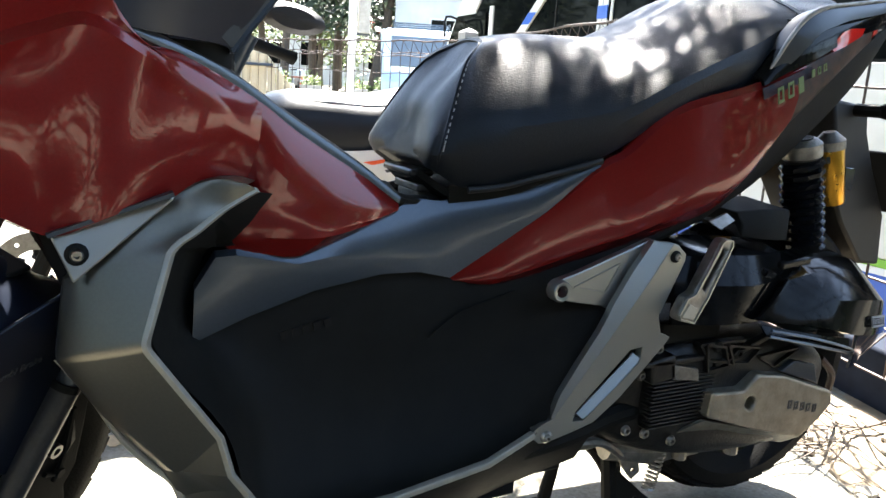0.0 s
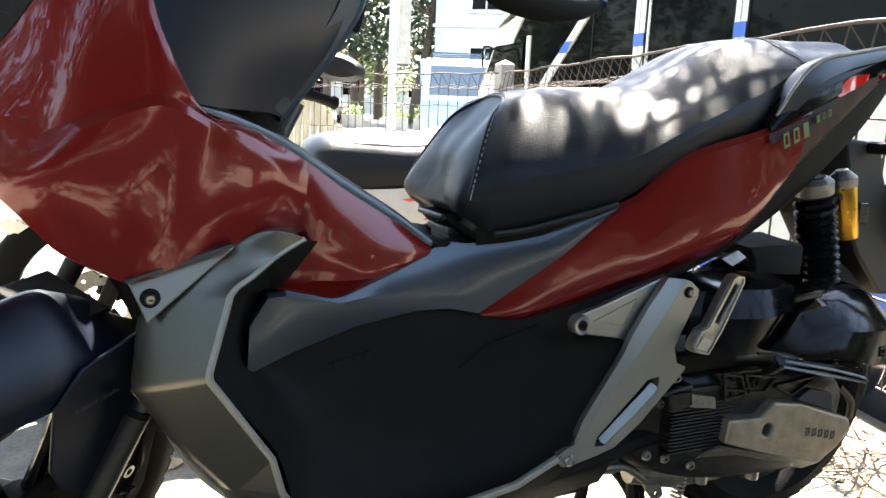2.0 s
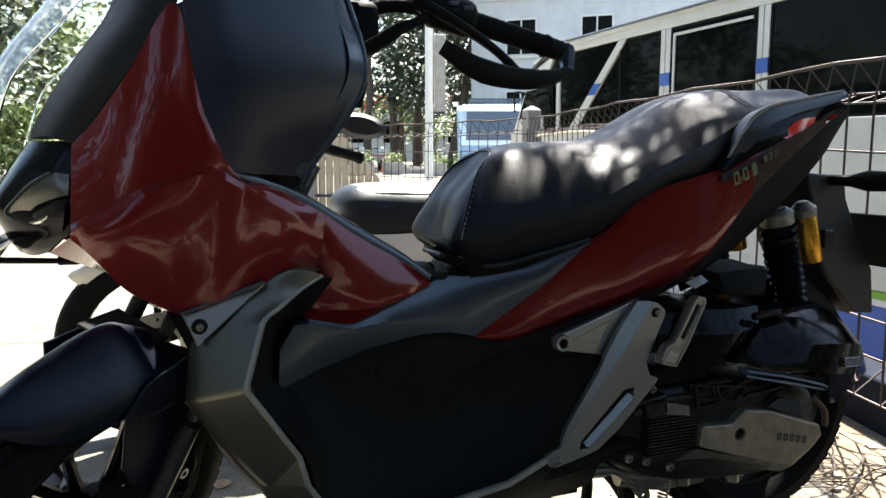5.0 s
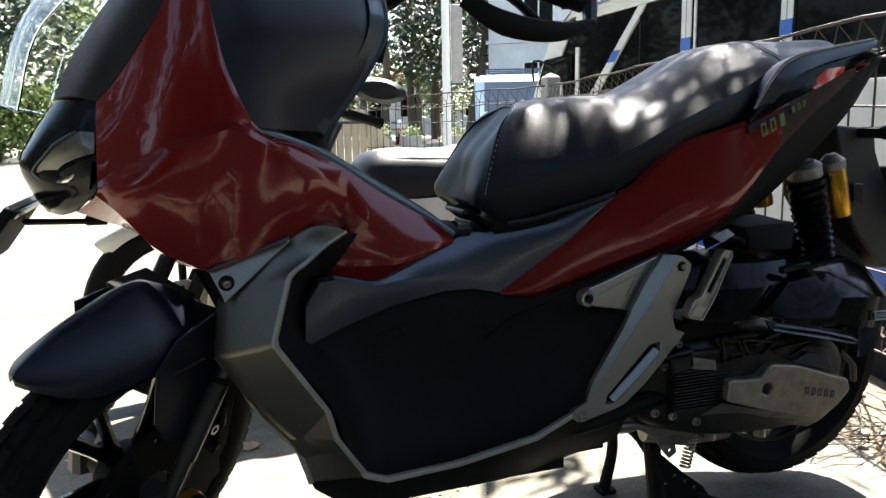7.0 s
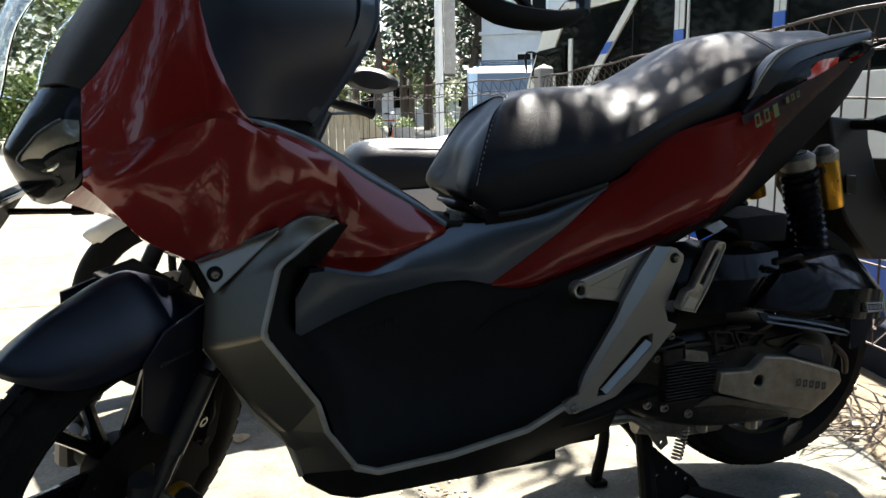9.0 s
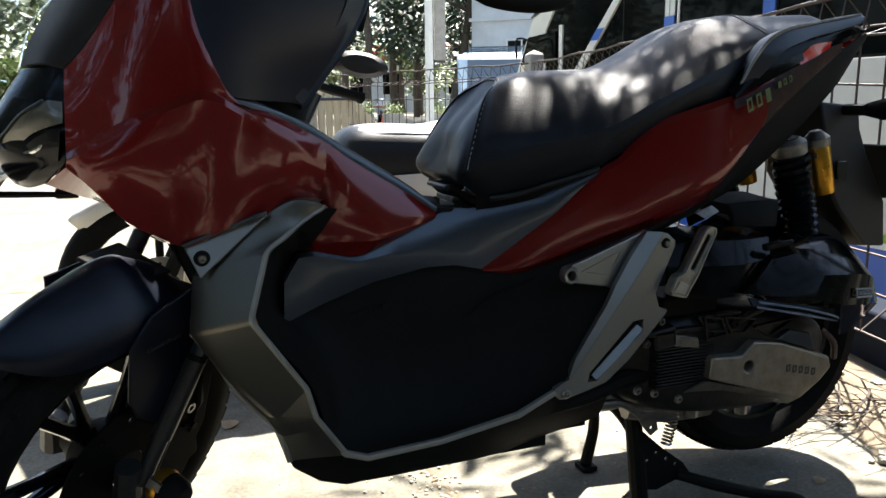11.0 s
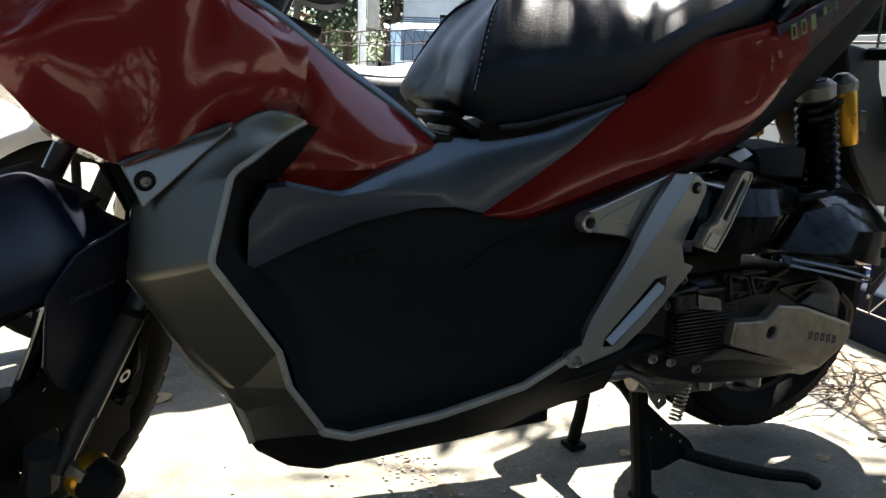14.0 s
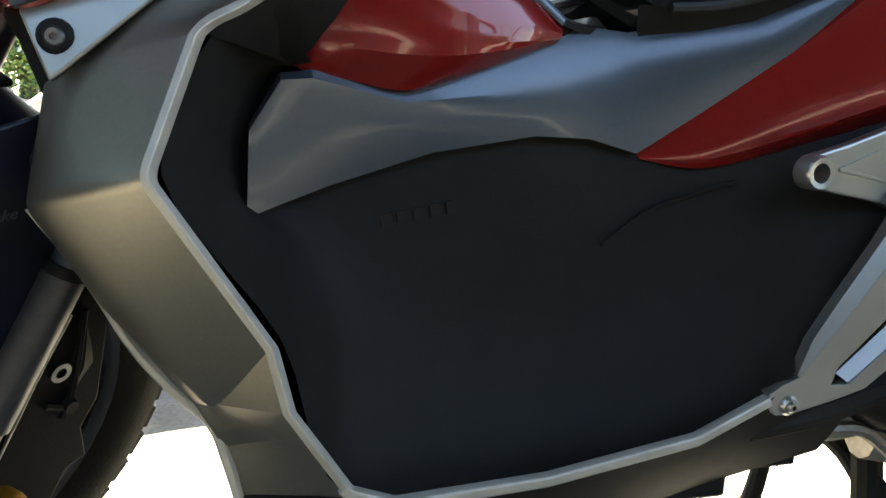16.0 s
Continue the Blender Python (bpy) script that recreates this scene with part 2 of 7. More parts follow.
def shell(rows, nu=5, nv=5, thick=0.004, inward=(0, 1, 0), soft_u=True, soft_v=True):
    """A shell through rows of control points, smoothed both ways, with a back face at the given thickness."""
    if soft_v:
        rows = [spline(r, nv) for r in rows]
    else:
        rows = [[Vector(p) for p in r] for r in rows]
    cols = [spline(c, nu) if soft_u else [Vector(p) for p in c] for c in zip(*rows)]
    rows = [list(r) for r in zip(*cols)]
    d = Vector(inward) * thick
    bm = bmesh.new()
    n, m = len(rows), len(rows[0])
    f = [[bm.verts.new(p) for p in r] for r in rows]
    b = [[bm.verts.new(p + d) for p in r] for r in rows]
    for i in range(n - 1):
        for j in range(m - 1):
            bm.faces.new((f[i][j], f[i][j + 1], f[i + 1][j + 1], f[i + 1][j]))
            bm.faces.new((b[i][j], b[i + 1][j], b[i + 1][j + 1], b[i][j + 1]))
    for i in range(n - 1):
        for j in (0, m - 1):
            bm.faces.new((f[i][j], f[i + 1][j], b[i + 1][j], b[i][j]))
    for j in range(m - 1):
        for i in (0, n - 1):
            bm.faces.new((f[i][j], f[i][j + 1], b[i][j + 1], b[i][j]))
    bmesh.ops.remove_doubles(bm, verts=bm.verts, dist=1e-5)
    return bm


def band(top, bottom, bulge=0.0, steps=3, **kw):
    """A shell between two edge curves with equally many points, bulging outwards by bulge half-way."""
    rows = []
    for i in range(steps + 1):
        t = i / steps
        rows.append([Vector(a).lerp(Vector(b), t) + Vector((0, -bulge * math.sin(math.pi * t), 0)) for a, b in zip(top, bottom)])
    return shell([list(c) for c in zip(*rows)], **kw)


def both(name, make, mat, parent, label="", **kw):
    """A left part and its mirror image on the right."""
    return part(name, make(), mat, parent, label, **kw), part(name, mirror(make()), mat, parent, label, **kw)


def plate(outline, yf, thick=0.01, holes=()):
    """A plate with a real hole for every loop in holes; outline in x, z; its outer face lies at yf(x, z)."""
    bm = bmesh.new()
    loops = []
    edges = []
    for lp in (outline, *holes):
        vs = [bm.verts.new((x, yf(x, z), z)) for x, z in lp]
        loops.append(vs)
        edges += [bm.edges.new((a, b)) for a, b in zip(vs, vs[1:] + vs[:1])]
    bmesh.ops.triangle_fill(bm, edges=edges, use_beauty=True)
    faces = list(bm.faces)
    back = {v: bm.verts.new(v.co + Vector((0, thick, 0))) for lp in loops for v in lp}
    for f in faces:
        bm.faces.new([back[v] for v in reversed(f.verts)])
    for lp in loops:
        for a, b in zip(lp, lp[1:] + lp[:1]):
            bm.faces.new((a, b, back[b], back[a]))
    return bm


def ring_loop(x, z, r, n=14):
    return [(x + r * math.cos(2 * math.pi * i / n), z + r * math.sin(2 * math.pi * i / n)) for i in range(n)]


def tube(pts, r, n=8, smooth=4, squash=1.0):
    """A round rod along pts; r one radius or one a point."""
    if smooth and len(pts) > 2:
        k = smooth
        path = spline(pts, k)
    else:
        k = 1
        path = [Vector(p) for p in pts]
    rad = [r] * len(path) if isinstance(r, (int, float)) else [r[min(i // k, len(r) - 1)] + ((r[min(i // k + 1, len(r) - 1)] - r[min(i // k, len(r) - 1)]) * (i % k) / k) for i in range(len(path))]
    rows = []
    side = None
    for i, p in enumerate(path):
        d = (path[min(i + 1, len(path) - 1)] - path[max(i - 1, 0)]).normalized()
        if side is None:
            side = d.orthogonal().normalized() if abs(d.z) > 0.95 else d.cross(Vector((0, 0, 1))).normalized()
        side = (side - d * side.dot(d)).normalized()
        up = d.cross(side)
        rows.append([p + (side * math.cos(2 * math.pi * j / n) * squash + up * math.sin(2 * math.pi * j / n)) * rad[i] for j in range(n)])
    return grid_bm(rows, wrap=True, caps=True)


def lathe(profile, n=24, axis="y"):
    """A turned body: profile of (radius, along the axis)."""
    rows = []
    for i in range(n + 1):
        a = 2 * math.pi * i / n
        c, s = math.cos(a), math.sin(a)
        if axis == "y":
            rows.append([Vector((r * c, h, r * s)) for r, h in profile])
        elif axis == "z":
            rows.append([Vector((r * c, r * s, h)) for r, h in profile])
        else:
            rows.append([Vector((h, r * c, r * s)) for r, h in profile])
    bm = grid_bm(rows)
    bmesh.ops.remove_doubles(bm, verts=bm.verts, dist=1e-6)
    return bm


def moved(bm, m):
    bmesh.ops.transform(bm, matrix=m, verts=bm.verts)
    return bm


def box(x0, x1, y0, y1, z0, z1):
    bm = bmesh.new()
    bmesh.ops.create_cube(bm, size=1)
    bmesh.ops.transform(bm, matrix=Matrix.Translation(((x0 + x1) / 2, (y0 + y1) / 2, (z0 + z1) / 2)) @ Matrix.Diagonal((x1 - x0, y1 - y0, z1 - z0, 1)), verts=bm.verts)
    return bm


def joined(*bms):
    out = bmesh.new()
    for b in bms:
        me = bpy.data.meshes.new("t")
        b.to_mesh(me)
        b.free()
        out.from_mesh(me)
        bpy.data.meshes.remove(me)
    return out


def bolt(name, parent, x, y, z, r=0.009, mat=None):
    """A button-head bolt with a socket, facing the left side."""
    bm = lathe([(0.0, 0.001), (r * 0.35, 0.001), (r * 0.40, -0.0035), (r * 0.75, -0.0035), (r, -0.001), (r * 1.05, 0.002)], 16)
    ob = part(name, moved(bm, Matrix.Translation((x, y, z))), mat or STEEL, parent)
    return ob


def coil(r, wire, height, turns, n=10, k=6):
    """A helical spring round z."""
    pts = [(r * math.cos(2 * math.pi * i / n), r * math.sin(2 * math.pi * i / n), height * i / (turns * n)) for i in range(turns * n + 1)]
    return tube(pts, wire, k, smooth=0)


# ---- the red scooter: x backwards along it, y to its right, z up ----
FRONT_AXLE = Vector((-0.065, 0, 0.266))
REAR_AXLE = Vector((1.186, 0, 0.283))
RAKE = Vector((0.4986, 0, 1.0)).normalized()
STEER_AT = FRONT_AXLE + Vector((0.048, 0, 0))
STEER = Matrix.Translation(STEER_AT + Vector((0.0163, 0.0095, -0.0081))) @ Matrix.Rotation(radians(48), 4, RAKE) @ Matrix.Translation(-STEER_AT)

bike = thing("scooter", "red and black adventure scooter parked on its centre stand", "scooter")


def tyre_bm(r, half, rim_r):
    prof = [(rim_r, half * 0.62), (rim_r + 0.012, half * 0.86), (r - 0.045, half), (r - 0.022, half * 0.93), (r - 0.008, half * 0.66), (r, 0.0)]
    prof = prof + [(a, -b) for a, b in reversed(prof[:-1])]
    return lathe(prof, 48)


def tread_bm(r, half):
    """Staggered block tread round a tyre."""
    bm = bmesh.new()
    n = 46
    for i in range(n):
        for side in (-1, 1):
            for lane, (b0, b1, lift) in enumerate(((0.06, 0.42, 0.0), (0.50, 0.86, -0.007))):
                a = 2 * math.pi * (i + 0.5 * (side > 0) + 0.25 * lane) / n
                w = math.pi / n * 0.78
                vs = []
                for up in (0, 1):
                    for aa, bb in ((a - w, b0), (a + w, b0 + 0.05), (a + w, b1), (a - w, b1 - 0.05)):
                        rr = r + lift - (bb ** 2.4) * 0.012 + (0.0030 if up else -0.006)
                        vs.append(bm.verts.new((rr * math.cos(aa), side * bb * half, rr * math.sin(aa))))
                for f in ((0, 1, 2, 3), (4, 5, 6, 7), (0, 1, 5, 4), (1, 2, 6, 5), (2, 3, 7, 6), (3, 0, 4, 7)):
                    bm.faces.new([vs[k] for k in f])
    return bm


def wheel(name, centre, turn, r, half, rim_r, spokes, disc):
    m = turn @ Matrix.Translation(centre)
    rim = lathe([(rim_r + 0.004, half * 0.66), (rim_r - 0.006, half * 0.60), (rim_r - 0.014, half * 0.35), (rim_r - 0.020, 0.0), (rim_r - 0.014, -half * 0.35), (rim_r - 0.006, -half * 0.60), (rim_r + 0.004, -half * 0.66), (rim_r + 0.002, 0.0), (rim_r + 0.004, half * 0.66)], 40)
    w = part(name, moved(rim, m), GLOSS, bike, "gloss black cast alloy wheel")
    hub = lathe([(0.0, -0.055), (0.028, -0.055), (0.034, -0.035), (0.045, -0.02), (0.045, 0.02), (0.034, 0.035), (0.028, 0.055), (0.0, 0.055)], 24)
    part("hub", moved(hub, m), BLACK, w)
    for i in range(spokes):
        a = 2 * math.pi * i / spokes
        for off in (-0.17, 0.17):
            p0 = (0.036 * math.cos(a), 0, 0.036 * math.sin(a))
            p1 = ((rim_r - 0.012) * math.cos(a + off), 0, (rim_r - 0.012) * math.sin(a + off))
            mid = [(p0[k] + p1[k]) / 2 for k in range(3)]
            part("spoke", moved(tube([p0, mid, p1], [0.013, 0.010, 0.011], 8, 2), m), GLOSS, w)
    part("tyre", moved(tyre_bm(r, half, rim_r), m), RUBBER, w, "black dual-purpose tyre with block tread")
    part("tread", moved(tread_bm(r, half), m), RUBBER, w, smooth=False)
    if disc:
        holes = [ring_loop(0.092 * math.cos(t), 0.092 * math.sin(t), 0.0045, 8) for t in [2 * math.pi * k / 12 for k in range(12)]]
        d = plate(ring_loop(0, 0, 0.115, 48), lambda x, z: -0.056, 0.004, [ring_loop(0, 0, 0.030, 32), *holes])
        part("brake_disc", moved(d, m), CHEEK, w, "drilled dark brake disc")
    return w


wheel("front_wheel", FRONT_AXLE + Vector((0, 0, -0.006)), STEER, 0.256, 0.040, 0.186, 6, True)
wheel("rear_wheel", REAR_AXLE, Matrix.Identity(4), 0.250, 0.066, 0.175, 6, False)


def front_end():
    ax = FRONT_AXLE
    up = RAKE
    for s in (-1, 1):
        y = 0.088 * s
        foot = ax + Vector((-0.006, y, -0.01))
        low = tube([foot, foot + up * 0.030, foot + up * 0.072, foot + up * 0.076, foot + up * 0.080, foot + up * 0.140, foot + up * 0.198, foot + up * 0.204], [0.0125, 0.0122, 0.0125, 0.0155, 0.0155, 0.0160, 0.0160, 0.0145], 16, 2)
        f = part("fork_slider", moved(low, STEER), FORK, bike, "grey painted fork slider")
        part("fork_tube", moved(tube([foot + up * 0.20, foot + up * 0.62], 0.0135, 14, 0), STEER), GREY, f, "dull grey fork tube")
        part("dust_seal", moved(tube([foot + up * 0.199, foot + up * 0.207], 0.0166, 16, 0), STEER), BLACK, f)
        part("axle_clamp", moved(tube([foot + Vector((-0.012, -0.012 * s, -0.02)), foot + Vector((-0.014, -0.012 * s, 0.035))], [0.021, 0.018], 10, 0), STEER), FORK, f)
        part("axle_nut", moved(lathe([(0.0, -0.012), (0.011, -0.012), (0.013, 0.0), (0.013, 0.01), (0.0, 0.01)], 6), STEER @ Matrix.Translation(ax + Vector((0, y + 0.026 * s, 0)))), STEEL, f)
    # caliper on the left leg
    c = tube([ax + Vector((0.085, -0.062, 0.03)), ax + Vector((0.10, -0.062, 0.075)), ax + Vector((0.105, -0.062, 0.12))], [0.022, 0.030, 0.024], 8, 2)
    cal = part("brake_caliper", moved(c, STEER), BLACK, bike)
    part("caliper_bolt", moved(lathe([(0, -0.004), (0.006, -0.004), (0.007, 0.004), (0, 0.004)], 8), STEER @ Matrix.Translation(ax + Vector((0.09, -0.090, 0.04)))), BLACK, cal)
    part("brake_hose", moved(tube([ax + Vector((0.105, -0.075, 0.12)), ax + Vector((0.13, -0.10, 0.22)), ax + Vector((0.19, -0.10, 0.36)), ax + Vector((0.27, -0.06, 0.52))], 0.005, 6, 4), STEER), BLACK, bike)
    # mudguard: a beak over the tyre
    rows = []
    for x, zt, w, zs in ((-0.177, 0.262, 0.004, 0.256), (-0.167, 0.272, 0.022, 0.252), (-0.140, 0.288, 0.046, 0.241), (-0.106, 0.305, 0.062, 0.233), (-0.059, 0.318, 0.072, 0.234), (-0.025, 0.326, 0.076, 0.236), (0.008, 0.327, 0.076, 0.236), (0.034, 0.314, 0.076, 0.232), (0.078, 0.288, 0.074, 0.222), (0.120, 0.250, 0.072, 0.205), (0.175, 0.212, 0.068, 0.176)):
        row = []
        for fy, t in ((-1, 0.0), (-0.98, 0.30), (-0.66, 0.64), (-0.24, 0.92), (0.0, 1.0), (0.24, 0.90), (0.62, 0.56), (0.96, 0.20), (1, 0.0)):
            row.append(ax + Vector((x, fy * w, zs + (zt - zs) * t)))
        rows.append(row)
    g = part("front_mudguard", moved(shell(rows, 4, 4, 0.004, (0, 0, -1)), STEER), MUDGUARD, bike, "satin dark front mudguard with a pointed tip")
    # axle bobbin with a gold ring
    ob = part("axle_bobbin", moved(lathe([(0.0, -0.046), (0.018, -0.044), (0.025, -0.034), (0.026, -0.012), (0.020, -0.010), (0.0, -0.010)], 24), STEER @ Matrix.Translation(ax + Vector((0.012, -0.110, -0.012)))), BLACK, bike, "black axle bobbin with a gold ring")
    part("gold_ring", moved(lathe([(0.0, -0.012), (0.0265, -0.012), (0.028, -0.006), (0.026, 0.004), (0.0, 0.004)], 24), STEER @ Matrix.Translation(ax + Vector((0.012, -0.110, -0.012)))), GOLD, ob)
    # stays that carry the mudguard on the fork
    cheek = [(-0.033, 0.240), (-0.030, 0.150), (-0.012, 0.112), (0.030, 0.076), (0.058, 0.100), (0.100, 0.200), (0.135, 0.262), (0.120, 0.300), (0.060, 0.288), (0.000, 0.276)]
    for s in (-1, 1):
        if s > 0:
            cheek = [(-0.030, 0.270), (-0.020, 0.150), (0.040, 0.130), (0.100, 0.215), (0.100, 0.275)]
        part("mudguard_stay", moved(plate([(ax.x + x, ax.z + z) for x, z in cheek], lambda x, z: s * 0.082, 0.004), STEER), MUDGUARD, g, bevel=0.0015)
    part("fork_brace", moved(box(0.010, 0.082, -0.030, 0.072, 0.286, 0.292), STEER @ Matrix.Translation(ax)), BLACK, g, bevel=0.0025)
    # black guard behind the left leg, with a small ring bolt and a pale edge
    guard = [(0.088, 0.140), (0.100, 0.165), (0.124, 0.146), (0.122, 0.090), (0.118, 0.030), (0.104, 0.006), (0.110, -0.030), (0.092, -0.034), (0.078, -0.062), (0.054, -0.060), (0.030, -0.030), (0.020, -0.004), (0.060, 0.078)]
    fg = part("fork_guard", moved(plate([(ax.x + x, ax.z + z) for x, z in guard], lambda x, z: -0.087, 0.006), STEER), CHEEK, bike, "black guard plate behind the fork leg", bevel=0.0015)
    part("ring_bolt", moved(lathe([(0.0045, 0.002), (0.0045, -0.003), (0.0085, -0.003), (0.0085, 0.002)], 16), STEER @ Matrix.Translation(ax + Vector((0.081, -0.089, 0.079)))), STEEL, fg)
    part("guard_rib", moved(joined(tube([ax + Vector((0.100, -0.089, 0.130)), ax + Vector((0.094, -0.089, 0.060)), ax + Vector((0.084, -0.089, 0.030))], 0.003, 6, 2), tube([ax + Vector((0.070, -0.089, 0.050)), ax + Vector((0.094, -0.089, 0.034))], 0.003, 6, 0)), STEER), BLACK, fg)
    part("guard_edge", moved(tube([ax + Vector((0.087, -0.092, 0.132)), ax + Vector((0.060, -0.092, 0.081)), ax + Vector((0.013, -0.092, -0.019))], 0.0013, 6, 2), STEER), ALLOY, fg)
    part("leg_shield_plate", plate([(0.104, 0.392), (0.082, 0.366), (0.060, 0.342), (0.048, 0.320), (0.044, 0.305), (0.050, 0.292), (0.060, 0.288), (0.074, 0.318), (0.098, 0.372)], lambda x, z: -0.083, 0.005), SMOKE, fg, "smoked black teardrop plate", bevel=0.0015)
    words = bpy.data.curves.new("lettering", "FONT")
    words.body, words.size, words.extrude, words.shear = "Combi Brake", 0.0112, 0.0003, 0.25
    text_ob = new("lettering", words)
    text_ob.parent = g
    text_ob.matrix_world = STEER @ Matrix.Translation(ax + Vector((-0.011, -0.0870, 0.2235))) @ Matrix.Rotation(radians(1), 4, "Y") @ Matrix.Rotation(radians(90), 4, "X")
    words.materials.append(FAINT)
    tagged(text_ob, label="small grey lettering")


front_end()


# -- front body --
def fairing():
    """A flat upper panel, a pale ridge, a broad lower panel and a narrow flank that turns under."""
    top = [(-0.024, -0.115, 0.796), (0.004, -0.132, 0.824), (0.052, -0.163, 0.888), (0.108, -0.186, 0.968), (0.137, -0.201, 0.842), (0.174, -0.190, 0.757)]
    ridge = [(-0.028, -0.147, 0.694), (0.010, -0.168, 0.716), (0.056, -0.190, 0.740), (0.100, -0.201, 0.758), (0.138, -0.205, 0.768), (0.180, -0.190, 0.748)]
    lower = [(-0.031, -0.141, 0.676), (-0.009, -0.165, 0.659), (0.011, -0.163, 0.635), (0.035, -0.153, 0.605), (0.072, -0.147, 0.581), (0.106, -0.145, 0.567)]
    under = [(-0.063, -0.085, 0.652), (-0.024, -0.100, 0.637), (0.010, -0.110, 0.623), (0.037, -0.110, 0.593), (0.073, -0.110, 0.570), (0.108, -0.110, 0.562)]
    out = []
    for k, (a, r, b, u) in enumerate(zip(top, ridge, lower, under)):
        a, r, b, u = Vector(a), Vector(r), Vector(b), Vector(u)
        lip = r + Vector((0.001, -0.009 if k < 5 else -0.002, -0.011 if k else -0.007))
        line = [a.lerp(r, t) + Vector((0, -0.004 * math.sin(math.pi * t), 0)) for t in (0, 0.34, 0.68, 1)]
        line += [lip.lerp(b, t / 8) + Vector((0, -0.012 * math.sin(math.pi * t / 8) * min(1, k / 2), 0)) for t in range(9)]
        out.append(line + [u])
    # above the bracket and the boomerang trim
    rows = [
        [(0.214, -0.170, 0.742), (0.216, -0.172, 0.722), (0.214, -0.173, 0.700), (0.200, -0.166, 0.640), (0.152, -0.155, 0.588)],
        [(0.256, -0.150, 0.724), (0.257, -0.156, 0.700), (0.257, -0.159, 0.675), (0.250, -0.154, 0.640), (0.214, -0.152, 0.607)],
        [(0.300, -0.134, 0.700), (0.298, -0.142, 0.677), (0.294, -0.140, 0.652), (0.281, -0.128, 0.610), (0.258, -0.112, 0.572)],
    ]
    for r in rows:
        r = [Vector(p) for p in r]
        up = [r[0].lerp(r[2], t) + Vector((0, -0.003 * math.sin(math.pi * t), 0)) for t in (0, 0.25, 0.5, 0.75)]
        out.append(up + spline(r[2:], 4) + [r[4] + Vector((0.004, 0.012, -0.002))])
    # the inside of the panel runs evenly between its two ends
    n = len(out[5]) - 1
    for i, f in ((6, 0.33), (7, 0.66)):
        even = [p.lerp(q, f) for p, q in zip(out[5], out[8])]
        d0, d1 = out[i][0] - even[0], out[i][n] - even[n]
        out[i] = [p.lerp(e + d0 * (1 - j / n) + d1 * (j / n), 0.75) for j, (p, e) in enumerate(zip(out[i], even))]
    # behind the crease: a broad upper facet and a lower one that turns under
    rear = [
        [(0.337, -0.121, 0.675), (0.334, -0.133, 0.652), (0.324, -0.141, 0.620), (0.300, -0.136, 0.584), (0.284, -0.128, 0.562), (0.267, -0.112, 0.542)],
        [(0.372, -0.112, 0.653), (0.368, -0.125, 0.632), (0.356, -0.136, 0.603), (0.336, -0.139, 0.572), (0.322, -0.134, 0.555), (0.304, -0.116, 0.535)],
        [(0.412, -0.104, 0.628), (0.408, -0.116, 0.611), (0.398, -0.128, 0.589), (0.380, -0.135, 0.566), (0.370, -0.136, 0.555), (0.345, -0.117, 0.530)],
        [(0.448, -0.098, 0.604), (0.446, -0.107, 0.594), (0.440, -0.115, 0.582), (0.428, -0.121, 0.569), (0.420, -0.122, 0.563), (0.400, -0.108, 0.546)],
        [(0.473, -0.094, 0.585), (0.474, -0.095, 0.582), (0.474, -0.096, 0.579), (0.473, -0.096, 0.576), (0.472, -0.096, 0.575), (0.470, -0.094, 0.572)],
    ]
    for r in rear:
        c = [Vector(p) for p in r]
        line = [c[0], c[0].lerp(c[1], 0.5), c[1], c[1].lerp(c[2], 0.5)]
        for a, b, n in ((2, 3, 3), (3, 4, 2), (4, 5, 3)):
            line += [c[a].lerp(c[b], k / n) for k in range(n)]
        out.append(line + [c[5], c[5] + Vector((0.002, 0.010, -0.002))])
    return joined(shell(out[:9], 6, 1, 0.004, soft_v=False), shell(out[8:], 6, 1, 0.004, soft_v=False))


both("front_fairing", fairing, RED, bike, "glossy candy red front fairing", sharp=22)


def nose():
    rows = [
        [(-0.024, -0.104, 0.800), (-0.025, -0.116, 0.757), (-0.029, -0.133, 0.692), (-0.043, -0.112, 0.670), (-0.061, -0.085, 0.653)],
        [(-0.050, -0.084, 0.800), (-0.062, -0.098, 0.752), (-0.078, -0.098, 0.692), (-0.084, -0.080, 0.660), (-0.084, -0.060, 0.646)],
        [(-0.078, -0.046, 0.800), (-0.106, -0.052, 0.752), (-0.128, -0.046, 0.712), (-0.116, -0.040, 0.672), (-0.102, -0.034, 0.648)],
        [(-0.090, 0.0, 0.800), (-0.122, 0.0, 0.754), (-0.140, 0.0, 0.716), (-0.126, 0.0, 0.672), (-0.110, 0.0, 0.646)],
    ]
    return shell(rows, 5, 5, 0.004)


both("nose_cowl", nose, SMOKE, bike, "gloss black nose cowl")


def headlight():
    rows = [
        [(-0.112, -0.068, 0.708), (-0.105, -0.070, 0.700), (-0.098, -0.071, 0.692)],
        [(-0.094, -0.086, 0.727), (-0.090, -0.088, 0.716), (-0.085, -0.088, 0.704)],
        [(-0.077, -0.101, 0.743), (-0.074, -0.104, 0.730), (-0.070, -0.105, 0.717)],
        [(-0.050, -0.116, 0.758), (-0.048, -0.121, 0.742), (-0.048, -0.121, 0.726)],
        [(-0.029, -0.126, 0.757), (-0.029, -0.131, 0.743), (-0.030, -0.134, 0.731)],
    ]
    return shell(rows, 4, 5, 0.003)


